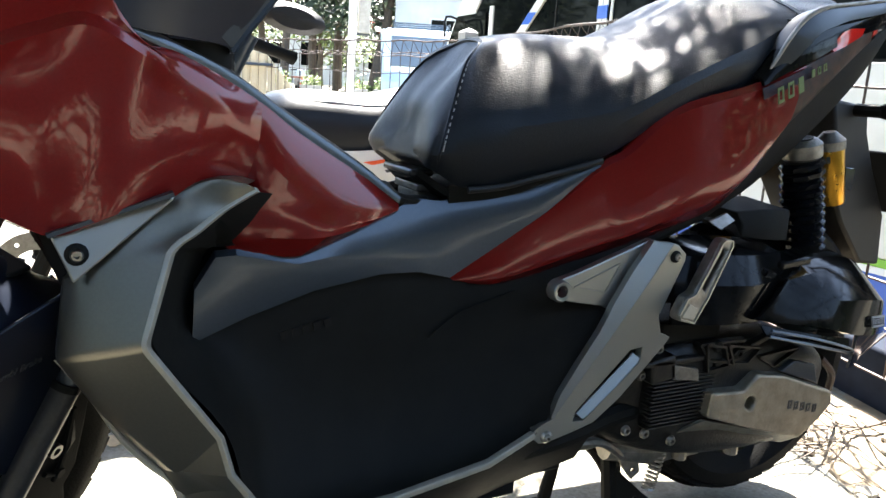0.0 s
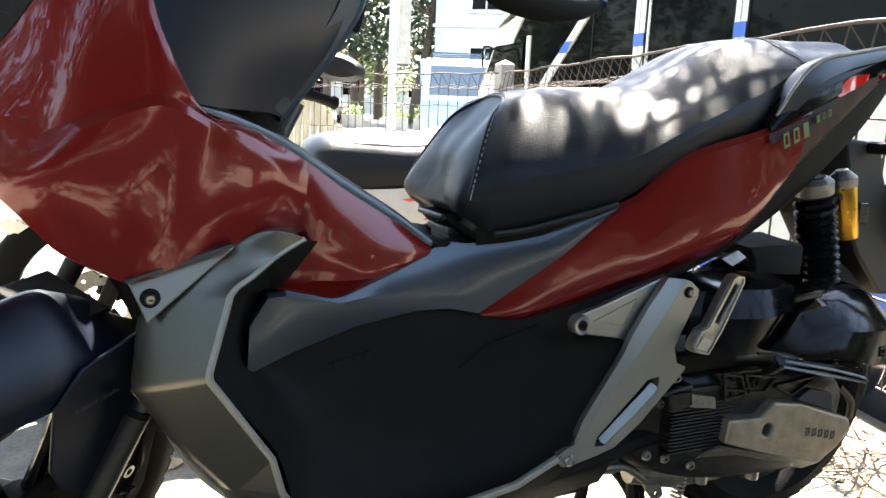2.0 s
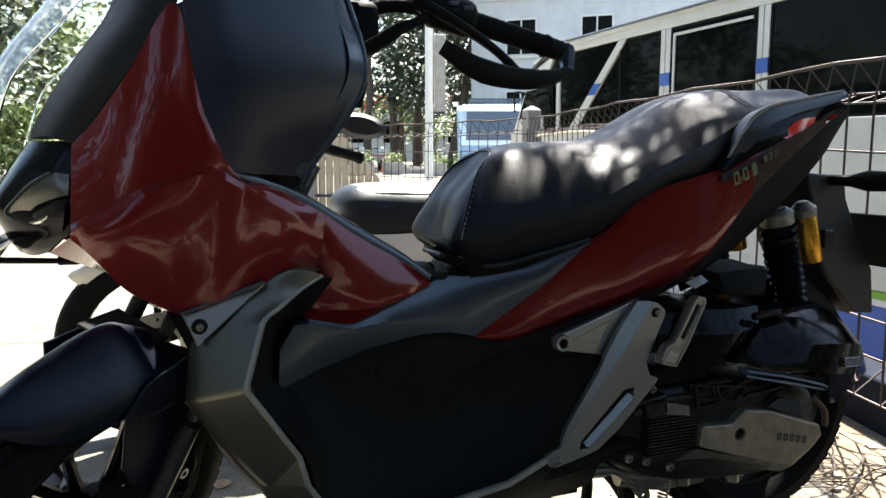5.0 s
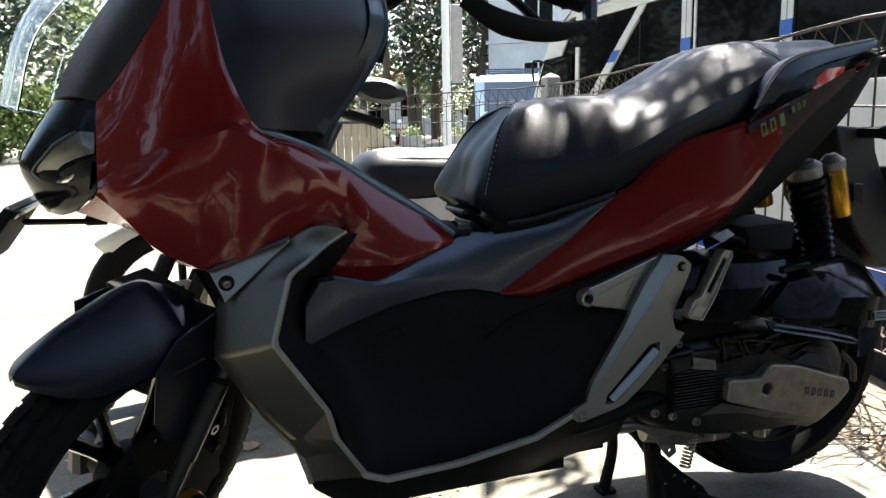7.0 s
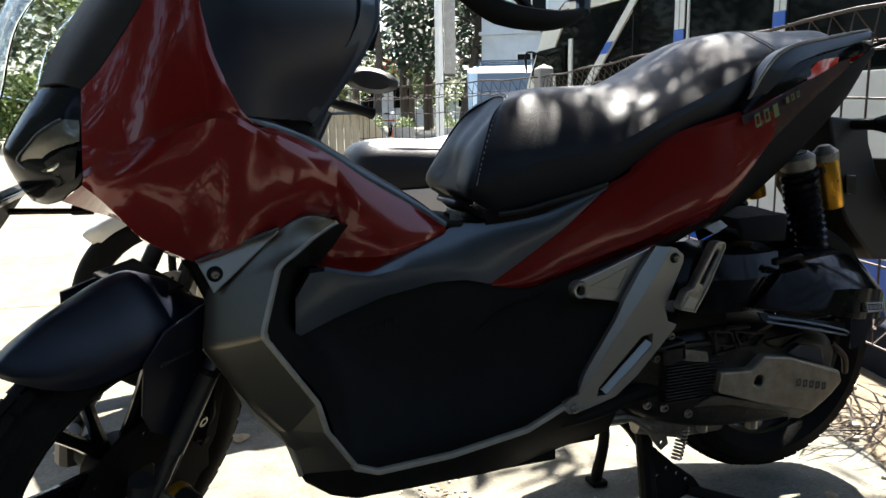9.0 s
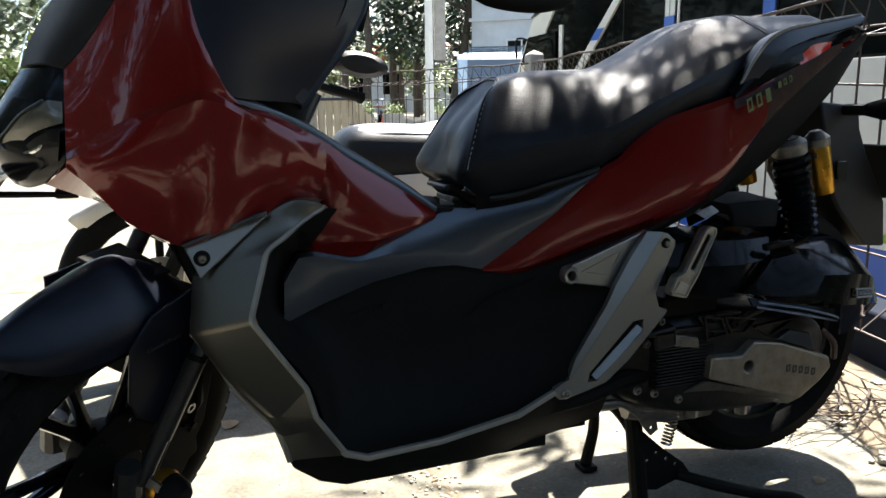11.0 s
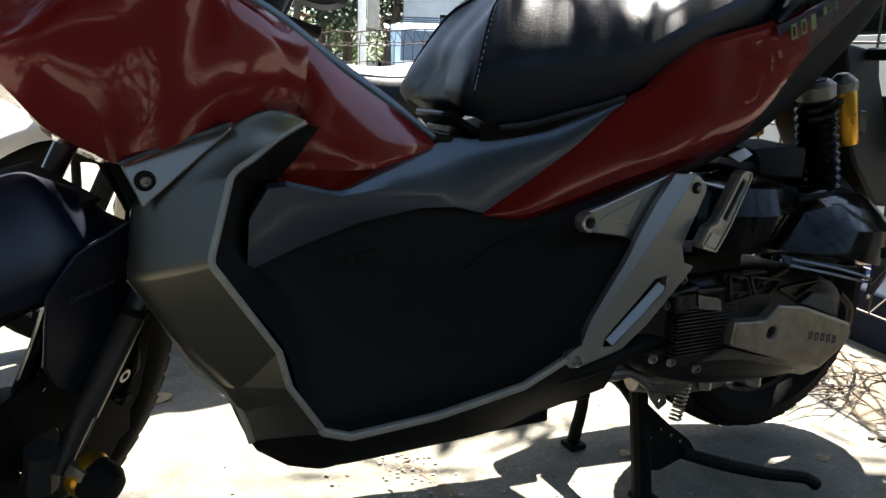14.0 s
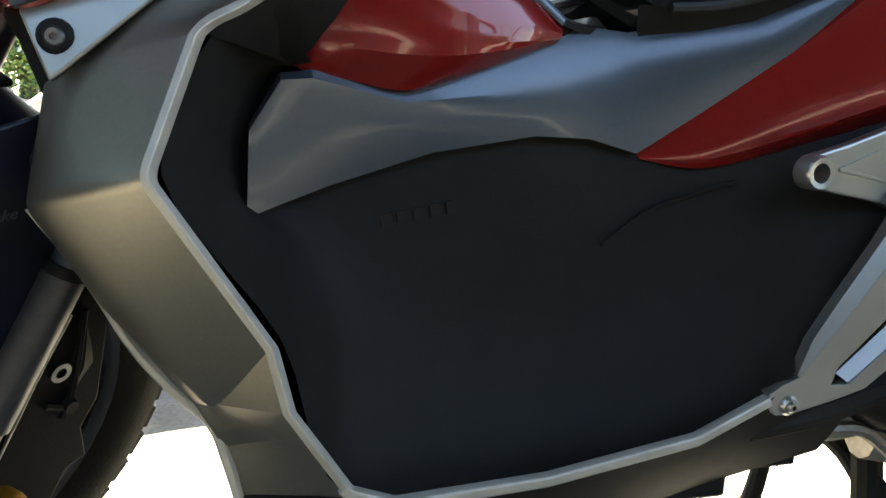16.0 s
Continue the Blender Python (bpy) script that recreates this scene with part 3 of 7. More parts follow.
for ob in both("headlight", headlight, LENS, bike, "olive grey tinted twin headlight"):
    s = -1 if ob.data.vertices[0].co.y < 0 else 1
    side = lambda p: (p[0], s * p[1], p[2])
    part("lens_rim", tube([side(p) for p in ((-0.098, 0.073, 0.692), (-0.113, 0.070, 0.707), (-0.095, 0.088, 0.728), (-0.078, 0.103, 0.744), (-0.051, 0.118, 0.759))], 0.0016, 6, 4), GREY, ob)
    part("running_light", tube([side(p) for p in ((-0.080, 0.103, 0.694), (-0.066, 0.111, 0.697), (-0.054, 0.117, 0.706))], [0.0015, 0.0035, 0.0015], 6, 4), CHROME, ob)
    part("lower_lens", shell([[side(p) for p in r] for r in ([(-0.094, 0.078, 0.690), (-0.098, 0.070, 0.674), (-0.092, 0.062, 0.660)], [(-0.066, 0.110, 0.712), (-0.068, 0.106, 0.690), (-0.072, 0.095, 0.668)], [(-0.033, 0.136, 0.726), (-0.036, 0.136, 0.704), (-0.040, 0.128, 0.684)])], 4, 4, 0.003, (0, -s, 0)), SMOKE, ob, "smoked lower lens")


def windscreen():
    cols = [(-0.115, -0.118, 0.785), (-0.085, -0.128, 0.875), (-0.025, -0.135, 0.945), (0.060, -0.125, 1.055), (0.090, -0.105, 1.10)]
    mid = [(-0.150, 0.0, 0.795), (-0.118, 0.0, 0.900), (-0.052, 0.0, 0.990), (0.045, 0.0, 1.110), (0.085, 0.0, 1.155)]
    q = [tuple(a * 0.35 + b * 0.65 for a, b in zip(p, m)) for p, m in zip(cols, mid)]
    q = [(x - 0.012, y, z + 0.004) for x, y, z in q]
    rows = [[p, h, m, (h[0], -h[1], h[2]), (p[0], -p[1], p[2])] for p, h, m in zip(cols, q, mid)]
    return shell(rows, 5, 5, 0.0022, (0.8, 0, 0.3))


ws = part("windscreen", windscreen(), SCREEN, bike, "clear acrylic windscreen")
ws.visible_shadow = False
both("screen_rim", lambda: tube([(-0.115, -0.118, 0.785), (-0.085, -0.128, 0.875), (-0.025, -0.135, 0.945), (0.060, -0.125, 1.055)], 0.0018, 6, 4), SCREEN, ws)


def upper_cowl():
    rows = [
        [(-0.024, -0.112, 0.799), (-0.055, -0.075, 0.806), (-0.088, 0.0, 0.806)],
        [(0.004, -0.129, 0.827), (-0.032, -0.085, 0.842), (-0.070, 0.0, 0.846)],
        [(0.052, -0.160, 0.891), (0.010, -0.105, 0.905), (-0.030, 0.0, 0.910)],
        [(0.108, -0.184, 0.970), (0.060, -0.120, 0.975), (0.020, 0.0, 0.980)],
        [(0.120, -0.184, 1.030), (0.075, -0.120, 1.030), (0.040, 0.0, 1.035)],
    ]
    return shell(rows, 5, 5, 0.005, (0.5, 0, -0.5))


both("upper_cowl", upper_cowl, BLACK, bike, "dark upper cowl under the windscreen")


def side_cowl():
    rows = [
        [(0.112, -0.190, 1.030), (0.124, -0.198, 0.900), (0.138, -0.203, 0.830), (0.160, -0.198, 0.762)],
        [(0.170, -0.190, 1.055), (0.180, -0.206, 0.910), (0.190, -0.200, 0.830), (0.195, -0.185, 0.757)],
        [(0.255, -0.165, 1.060), (0.285, -0.178, 0.920), (0.278, -0.174, 0.840), (0.255, -0.150, 0.752)],
        [(0.335, -0.115, 1.020), (0.360, -0.138, 0.912), (0.340, -0.142, 0.848), (0.266, -0.140, 0.745)],
        [(0.325, -0.070, 1.010), (0.345, -0.080, 0.912), (0.325, -0.085, 0.848), (0.266, -0.095, 0.742)],
        [(0.290, 0.0, 1.000), (0.300, 0.0, 0.905), (0.290, 0.0, 0.840), (0.262, 0.0, 0.738)],
    ]
    return shell(rows, 6, 6, 0.004)


for ob in both("side_cowl", side_cowl, NAVY, bike, "dark blue-black inner cowl beside the steering"):
    s = -1 if ob.data.vertices[0].co.y < 0 else 1
    part("cowl_edge", tube([(0.335, s * 0.119, 1.020), (0.361, s * 0.142, 0.912), (0.341, s * 0.146, 0.848), (0.267, s * 0.144, 0.746)], 0.0035, 6, 5), GREY, ob)
    # chamfer in grey paint, standing in for sky reflected by the navy cowl
    part("cowl_facet", shell([[(0.338, s * 0.1225, 1.000), (0.312, s * 0.1480, 0.990)], [(0.3600, s * 0.1430, 0.912), (0.333, s * 0.1640, 0.912)], [(0.3400, s * 0.1475, 0.848), (0.312, s * 0.1640, 0.852)], [(0.2680, s * 0.1455, 0.748), (0.244, s * 0.1590, 0.768)]], 5, 2, 0.006, (0, -s, 0)), GREY, ob)
    part("switch_pocket", moved(box(-0.010, 0.010, -0.004, 0.004, -0.02, 0.02), Matrix.Translation((0.350, s * 0.141, 0.868)) @ Matrix.Rotation(radians(16), 4, "Y")), BLACK, ob, bevel=0.003)

part("steering_neck", shell([[(0.20, -0.150, 0.755), (0.205, -0.142, 0.738)], [(0.268, -0.130, 0.752), (0.270, -0.124, 0.716)], [(0.285, 0.0, 0.750), (0.29, 0.0, 0.712)], [(0.268, 0.130, 0.752), (0.270, 0.124, 0.716)], [(0.20, 0.150, 0.755), (0.205, 0.142, 0.738)]], 5, 2, 0.004, (-1, 0, 0)), BLACK, bike)


def centre_cover():
    left = [(0.172, -0.186, 0.762), (0.256, -0.147, 0.730), (0.337, -0.117, 0.681), (0.424, -0.097, 0.628), (0.475, -0.090, 0.592), (0.520, -0.080, 0.585)]
    rows = []
    for x, y, z in left:
        w = -y
        rows.append([(x, -w, z), (x + 0.003, -w * 0.85, z + 0.004), (x + 0.002, -w * 0.5, z), (x, 0, z - 0.006), (x + 0.002, w * 0.5, z), (x + 0.003, w * 0.85, z + 0.004), (x, w, z)])
    return shell(rows, 4, 3, 0.005, (0, 0, -1))


part("centre_cover", centre_cover(), BLACK, bike, "matt black centre tunnel cover")
both("tunnel_trim", lambda: band([(0.165, -0.193, 0.764), (0.256, -0.151, 0.731), (0.337, -0.121, 0.682), (0.424, -0.101, 0.629), (0.476, -0.095, 0.592)], [(0.168, -0.193, 0.757), (0.250, -0.1535, 0.722), (0.331, -0.1245, 0.672), (0.420, -0.104, 0.620), (0.473, -0.097, 0.585)], 0.001, 2, nu=4, nv=2, thick=0.006), GREY, bike, "satin grey tunnel edge trim")

# -- boomerang leg-shield trim --
RIM = [(0.285, -0.160, 0.614), (0.243, -0.172, 0.588), (0.200, -0.187, 0.556), (0.177, -0.205, 0.505), (0.172, -0.217, 0.475), (0.241, -0.212, 0.370), (0.252, -0.212, 0.327), (0.295, -0.202, 0.260), (0.328, -0.200, 0.247), (0.443, -0.196, 0.251), (0.572, -0.191, 0.269), (0.638, -0.188, 0.296)]


def boomerang():
    front = [(0.280, -0.160, 0.618), (0.252, -0.160, 0.624), (0.222, -0.152, 0.615), (0.180, -0.140, 0.586), (0.109, -0.124, 0.522), (0.099, -0.139, 0.482), (0.099, -0.147, 0.448), (0.157, -0.132, 0.349), (0.207, -0.134, 0.292), (0.224, -0.144, 0.237)]
    rear = [(0.288, -0.158, 0.612), (0.268, -0.163, 0.602), (0.250, -0.169, 0.592), (0.226, -0.178, 0.575), (0.200, -0.187, 0.556), *RIM[3:8]]
    rows = []
    for a, b, lift in zip(front, rear, (0.001, 0.004, 0.007, 0.010, 0.014, 0.012, 0.010, 0.014, 0.010, 0.006)):
        a, b = Vector(a), Vector(b)
        rows.append([a, a.lerp(b, 0.14) + Vector((-0.002, -lift * 0.9, 0)), a.lerp(b, 0.55) + Vector((0, -lift * 0.7, 0)), b])
    return rows


def boomerang_rows():
    """The two arms meet in a rounded fold, the lower arm in a crisp crease."""
    r = boomerang()
    mix = lambda a, b, t: [p.lerp(q, t) for p, q in zip(a, b)]
    cols = [spline([row[j] for row in r[:6]], 5) for j in range(4)]
    a, c = mix(r[4], r[6], 0.88), mix(r[6], r[7], 0.05)
    rows = [list(col) for col in zip(*cols)][:21] + [a]
    for k in range(1, 6):
        t = k / 6
        rows.append(mix(mix(a, r[6], t), mix(r[6], c, t), t))
    # a small three-sided facet under the kink, with a scooped foot below it
    apex = Vector((0.212, -0.171, 0.321))
    f1, f2 = r[7][0].lerp(r[8][0], 0.62), r[7][0].lerp(r[8][0], 0.72)
    over_facet = [f1, f1.lerp(apex, 0.5) + Vector((0, -0.006, 0)), apex, r[7][3]]
    low = [f2, f2.lerp(apex, 0.5) + Vector((0, -0.005, 0)), apex + Vector((0.0005, 0.0005, -0.002)), r[8][3]]
    scoop = [r[8][0].lerp(r[9][0], 0.35), r[8][1].lerp(r[9][1], 0.35) + Vector((0, 0.010, 0)), r[8][2].lerp(r[9][2], 0.35) + Vector((0, 0.014, 0)), r[8][3].lerp(r[9][3], 0.35)]
    foot = [p.copy() for p in r[9]]
    foot[1].y += 0.008
    foot[2].y += 0.006
    rows += [c, mix(r[6], r[7], 0.4), mix(r[6], r[7], 0.7), over_facet, low, scoop, foot]
    rows = [[row[0] + Vector((0.012, 0.024, 0.0))] + row for row in rows]
    return rows


both("leg_shield_trim", lambda: shell(boomerang_rows(), 1, 4, 0.006, soft_u=False), BRONZE, bike, "satin bronze-grey boomerang leg shield trim", sharp=12)


def ribbon(pts, w, h, n=(0, -1, 0)):
    """A flat strip with a rectangular section along pts; w across, h proud."""
    path = [Vector(p) for p in pts]
    rows = []
    for i, p in enumerate(path):
        d = (path[min(i + 1, len(path) - 1)] - path[max(i - 1, 0)]).normalized()
        n = Vector(n).normalized()
        s = d.cross(n).normalized()
        rows.append([p - s * w / 2, p - s * w * 0.4 + n * h, p + s * w * 0.4 + n * h, p + s * w / 2, p + s * w / 2 - n * 0.008, p - s * w / 2 - n * 0.008])
    return grid_bm(rows, wrap=True, caps=True)


# black sheet for the fairing's shaded recess, with black plastic at its foot
both("inner_cheek", lambda: shell([[(0.286, -0.155, 0.609), (0.300, -0.144, 0.606), (0.313, -0.137, 0.604)], [(0.268, -0.161, 0.599), (0.283, -0.145, 0.591), (0.299, -0.133, 0.584)], [(0.243, -0.170, 0.585), (0.264, -0.145, 0.574), (0.283, -0.125, 0.562)], [(0.205, -0.183, 0.557), (0.238, -0.140, 0.550), (0.267, -0.109, 0.542)]], 3, 3, 0.003), BLACK, bike)
# lip in a paler colour than the trim, for the sun on its edge
both("front_lip", lambda: tube([(0.099, -0.149, 0.447), (0.130, -0.142, 0.400), (0.157, -0.134, 0.349), (0.183, -0.135, 0.317), (0.207, -0.136, 0.292), (0.217, -0.141, 0.265), (0.224, -0.146, 0.237)], [0.0008, 0.0026, 0.0044, 0.0054, 0.0058, 0.0054, 0.0042], 8, 4), EDGE, bike, "front lip painted pale for the sunlit edge")
both("edge_strip", lambda: ribbon([r[-1] for r in boomerang_rows()], 0.0056, 0.0006, (-0.5, -0.8, 0.15)), EDGE, bike, "pale alloy edge strip", bevel=0.001)
both("edge_strip", lambda: ribbon([(x, y, z + 0.0012) for x, y, z in [(0.290, -0.2035, 0.266), *RIM[7:]]], 0.0088, 0.0015), EDGE, bike, "pale scuffed lower edge strip", bevel=0.001)

TRI = [(0.100, 0.5665), (0.118, 0.524), (0.210, 0.604), (0.207, 0.6075)]
tri_y = lambda x, z: -0.148 - 0.26 * (x - 0.104) + 0.30 * (z - 0.555)
both("fairing_bracket", lambda: plate(TRI, tri_y, 0.006), SILVER, bike, "silver triangular fairing bracket", bevel=0.003)
both("bracket_lip", lambda: ribbon([(0.098, -0.149, 0.5685), (0.150, -0.160, 0.5890), (0.207, -0.174, 0.6105)], 0.005, 0.003), GREY, bike)
both("bracket_backing", lambda: plate([(0.085, 0.580), (0.112, 0.505), (0.255, 0.600), (0.215, 0.630)], lambda x, z: -0.128, 0.008), BLACK, bike, smooth=False)
bolt("fairing_bolt", bike, 0.122, tri_y(0.122, 0.55) - 0.002, 0.551, 0.0105, BLACK)
bolt("fairing_bolt", bike, 0.122, tri_y(0.122, 0.55) - 0.0045, 0.551, 0.0062, STEEL)


def footwell():
    rows = [
        [(0.249, -0.164, 0.586), (0.264, -0.148, 0.570), (0.270, -0.132, 0.552), (0.276, -0.118, 0.546)],
        [(0.209, -0.176, 0.554), (0.224, -0.143, 0.548), (0.232, -0.115, 0.535), (0.246, -0.096, 0.532)],
        [(0.182, -0.204, 0.475), (0.203, -0.153, 0.470), (0.225, -0.104, 0.455), (0.240, -0.088, 0.455)],
        [(0.249, -0.203, 0.374), (0.270, -0.155, 0.374), (0.287, -0.102, 0.410), (0.295, -0.088, 0.475)],
        [(0.295, -0.201, 0.260), (0.315, -0.155, 0.280), (0.350, -0.102, 0.370), (0.370, -0.088, 0.500)],
        [(0.443, -0.195, 0.251), (0.445, -0.150, 0.262), (0.455, -0.104, 0.340), (0.455, -0.088, 0.515)],
        [(0.572, -0.190, 0.269), (0.565, -0.150, 0.280), (0.558, -0.106, 0.360), (0.553, -0.086, 0.500)],
        [(0.638, -0.187, 0.296), (0.642, -0.155, 0.320), (0.648, -0.122, 0.390), (0.625, -0.097, 0.490)],
        [(0.720, -0.172, 0.380), (0.715, -0.155, 0.410), (0.710, -0.138, 0.450), (0.705, -0.122, 0.504)],
        [(0.800, -0.185, 0.460), (0.805, -0.172, 0.490), (0.815, -0.160, 0.515), (0.835, -0.150, 0.546)],
    ]
    return shell(rows, 5, 5, 0.004)


both("footwell_panel", footwell, BLACK, bike, "matt black footwell and floorboard")
part("tunnel_core", shell([[(0.215, -0.085, 0.545), (0.215, -0.080, 0.36), (0.26, -0.10, 0.25)], [(0.225, 0, 0.60), (0.225, 0, 0.36), (0.26, 0, 0.24)], [(0.215, 0.085, 0.545), (0.215, 0.080, 0.36), (0.26, 0.10, 0.25)]], 4, 4, 0.01, (1, 0, 0)), BLACK, bike)
part("tunnel_core", joined(box(0.24, 0.60, -0.078, 0.078, 0.25, 0.50), box(0.26, 0.46, -0.085, 0.085, 0.50, 0.555)), BLACK, bike, bevel=0.02)
part("panel_backing", plate([(0.228, 0.500), (0.228, 0.560), (0.262, 0.598), (0.320, 0.600), (0.345, 0.540), (0.345, 0.500)], lambda x, z: -0.091, 0.182), BLACK, bike, smooth=False)
# raised outlines in the black plastic
for i in range(5):
    part("relief_mark", moved(box(-0.0042, 0.0042, -0.0012, 0.0012, -0.005, 0.005), Matrix.Translation((0.3370 + i * 0.01325, -0.0930, 0.4300 + i * 0.00275)) @ Matrix.Rotation(radians(-11.7), 4, "Y")), BLACK_GLOSS, bike, "faint raised mark in the black plastic")
both("footwell_crease", lambda: tube([(0.640, -0.1080, 0.466), (0.600, -0.1020, 0.453), (0.561, -0.0990, 0.438), (0.521, -0.1010, 0.410)], 0.0016, 5, 5), BLACK, bike)


def skirt():
    top = [(0.224, -0.144, 0.237), (0.295, -0.199, 0.257), (0.330, -0.197, 0.245), (0.443, -0.193, 0.248), (0.572, -0.188, 0.266), (0.650, -0.184, 0.296), (0.760, -0.165, 0.315)]
    bot = [(0.234, -0.125, 0.214), (0.295, -0.145, 0.188), (0.340, -0.143, 0.184), (0.450, -0.138, 0.182), (0.560, -0.132, 0.182), (0.645, -0.128, 0.196), (0.760, -0.120, 0.210)]
    return band(top, bot, 0.006, 3, nu=4, nv=3, thick=0.004)


both("lower_skirt", skirt, BLACK, bike, "black lower body skirt")


def belly():
    xs = [(0.234, 0.125, 0.214), (0.295, 0.145, 0.188), (0.450, 0.138, 0.182), (0.560, 0.132, 0.182), (0.645, 0.128, 0.196), (0.760, 0.120, 0.210)]
    return shell([[(x, -w, z), (x, -w * 0.4, z - 0.012), (x, w * 0.4, z - 0.012), (x, w, z)] for x, w, z in xs], 3, 3, 0.004, (0, 0, 1))


part("belly_pan", belly(), BLACK, bike)
part("belly_guard", joined(box(0.52, 0.655, -0.128, -0.118, 0.178, 0.205), box(0.650, 0.735, -0.122, -0.112, 0.198, 0.230)), BLACK, bike, bevel=0.003)


def leg_shield_back():
    """The front of the leg shield, behind the wheel."""
    pts = [(0.118, 0.120, 0.525), (0.102, 0.145, 0.458), (0.157, 0.130, 0.349), (0.209, 0.140, 0.292), (0.234, 0.125, 0.214)]
    return shell([[(x, -w, z), (x + 0.05, -w * 0.5, z), (x + 0.075, 0, z), (x + 0.05, w * 0.5, z), (x, w, z)] for x, w, z in pts], 4, 3, 0.005, (1, 0, 0))


part("leg_shield_front", leg_shield_back(), BLACK, bike)
part("inner_front_panel", shell([[(0.06, -0.08, 0.60), (0.10, -0.08, 0.52), (0.13, -0.10, 0.44)], [(0.13, 0, 0.62), (0.16, 0, 0.52), (0.18, 0, 0.44)], [(0.06, 0.08, 0.60), (0.10, 0.08, 0.52), (0.13, 0.10, 0.44)]], 4, 4, 0.004, (1, 0, 0)), BLACK, bike)


def grey_panel():
    top = [(0.2335, -0.108, 0.502), (0.255, -0.108, 0.538), (0.276, -0.116, 0.541), (0.347, -0.110, 0.531), (0.410, -0.100, 0.552), (0.472, -0.088, 0.575), (0.500, -0.080, 0.588), (0.535, -0.086, 0.585), (0.635, -0.110, 0.602), (0.730, -0.141, 0.641)]
    mid = [(0.2335, -0.111, 0.497), (0.2552, -0.114, 0.533), (0.277, -0.117, 0.535), (0.345, -0.114, 0.521), (0.415, -0.105, 0.530), (0.470, -0.095, 0.550), (0.505, -0.089, 0.566), (0.542, -0.091, 0.573), (0.638, -0.113, 0.594), (0.731, -0.1425, 0.639)]
    bot = [(0.232, -0.101, 0.434), (0.2535, -0.100, 0.443), (0.292, -0.097, 0.458), (0.370, -0.097, 0.484), (0.455, -0.096, 0.499), (0.505, -0.094, 0.498), (0.550, -0.091, 0.487), (0.600, -0.101, 0.522), (0.665, -0.125, 0.575), (0.732, -0.142, 0.637)]
    rows = []
    for a, m, b in zip(top, mid, bot):
        a, m, b = Vector(a), Vector(m) + Vector((0, -0.003, 0)), Vector(b) + Vector((0, -0.004, 0))
        rows.append([a, m, m.lerp(b, 0.3) + Vector((0, -0.002, 0)), m.lerp(b, 0.65) + Vector((0, -0.002, 0)), b, b + Vector((0, 0.010, 0.006))])
    return shell(rows, 5, 3, 0.002, soft_u=False, soft_v=False)


both("side_panel", grey_panel, GREY, bike, "satin grey tunnel side panel", sharp=25)

# -- seat --
SEAT = [
    ((0.512, 0.640, 0.045), (0.510, 0.650, 0.050), (0.520, 0.668, 0.040), (0.524, 0.675)),
    ((0.511, 0.630, 0.086), (0.508, 0.652, 0.098), (0.530, 0.705, 0.080), (0.540, 0.716)),
    ((0.532, 0.617, 0.104), (0.528, 0.662, 0.122), (0.556, 0.748, 0.098), (0.575, 0.764)),
    ((0.560, 0.608, 0.112), (0.562, 0.676, 0.135), (0.588, 0.772, 0.110), (0.612, 0.790)),
    ((0.640, 0.623, 0.126), (0.642, 0.690, 0.152), (0.650, 0.779, 0.122), (0.668, 0.800)),
    ((0.730, 0.648, 0.143), (0.734, 0.710, 0.168), (0.738, 0.782, 0.138), (0.745, 0.803)),
    ((0.800, 0.690, 0.156), (0.804, 0.744, 0.175), (0.808, 0.790, 0.150), (0.812, 0.808)),
    ((0.880, 0.733, 0.164), (0.882, 0.778, 0.174), (0.884, 0.825, 0.150), (0.886, 0.840)),
    ((0.953, 0.752, 0.164), (0.958, 0.808, 0.168), (0.962, 0.864, 0.145), (0.964, 0.880)),
    ((1.030, 0.790, 0.150), (1.036, 0.842, 0.152), (1.045, 0.884, 0.128), (1.046, 0.899)),
    ((1.140, 0.835, 0.126), (1.144, 0.866, 0.128), (1.145, 0.890, 0.108), (1.146, 0.902)),
    ((1.240, 0.865, 0.102), (1.248, 0.882, 0.100), (1.250, 0.897, 0.084), (1.250, 0.908)),
    ((1.285, 0.882, 0.076), (1.290, 0.890, 0.070), (1.288, 0.900, 0.056), (1.286, 0.906)),
]


SEAM = [1.5, 1.5, 1.55, 2.25, 2.7, 2.85]                # the front seam's stations, hem to middle


def seat_rows():
    rows = []
    for b, m, s, t in SEAT:
        tx, tz = t
        s = (s[0], s[1] - 0.006, s[2] * 0.68)
        l = [(b[0], -b[2] * 0.9, b[1] + 0.004), (b[0], -b[2], b[1]), (m[0], -m[2], m[1]), (s[0], -s[2], s[1]), (tx, -s[2] * 0.5, tz - 0.003)]
        r = [(x, -y, z) for x, y, z in reversed(l)]
        rows.append(l + [(tx, 0, tz)] + r)
    return rows


def seat_bm():
    """The front face and the body meet in a crease along the front seam."""
    rows = seat_rows()
    seam = []
    for j, k in enumerate(SEAM + SEAM[-2::-1]):
        i = int(k)
        seam.append(Vector(rows[i][j]).lerp(Vector(rows[i + 1][j]), k - i))
    out = []
    for patch in (rows[:2] + [seam], [seam] + rows[3:]):
        cols = [spline(c, 5) for c in zip(*[spline(r, 4) for r in patch])]
        out += [list(r) for r in zip(*cols)][1 if out else 0:]
    return grid_bm(out, wrap=True, caps=True)


seat = part("seat", seat_bm(), VINYL, bike, "black vinyl dual seat with stitched seams", sharp=26)


def seat_seam(stations, w=1.004):
    """Points over the seat at the given stations, one for each point from the left hem over the top to the right hem."""
    rows = seat_rows()
    out = []
    for j, s in enumerate(stations + stations[-2::-1]):
        i = min(int(s), len(rows) - 2)
        v = Vector(rows[i][j + 1]).lerp(Vector(rows[i + 1][j + 1]), s - i)
        out.append(Vector((v.x, v.y * w, v.z + 0.0008)))
    return out


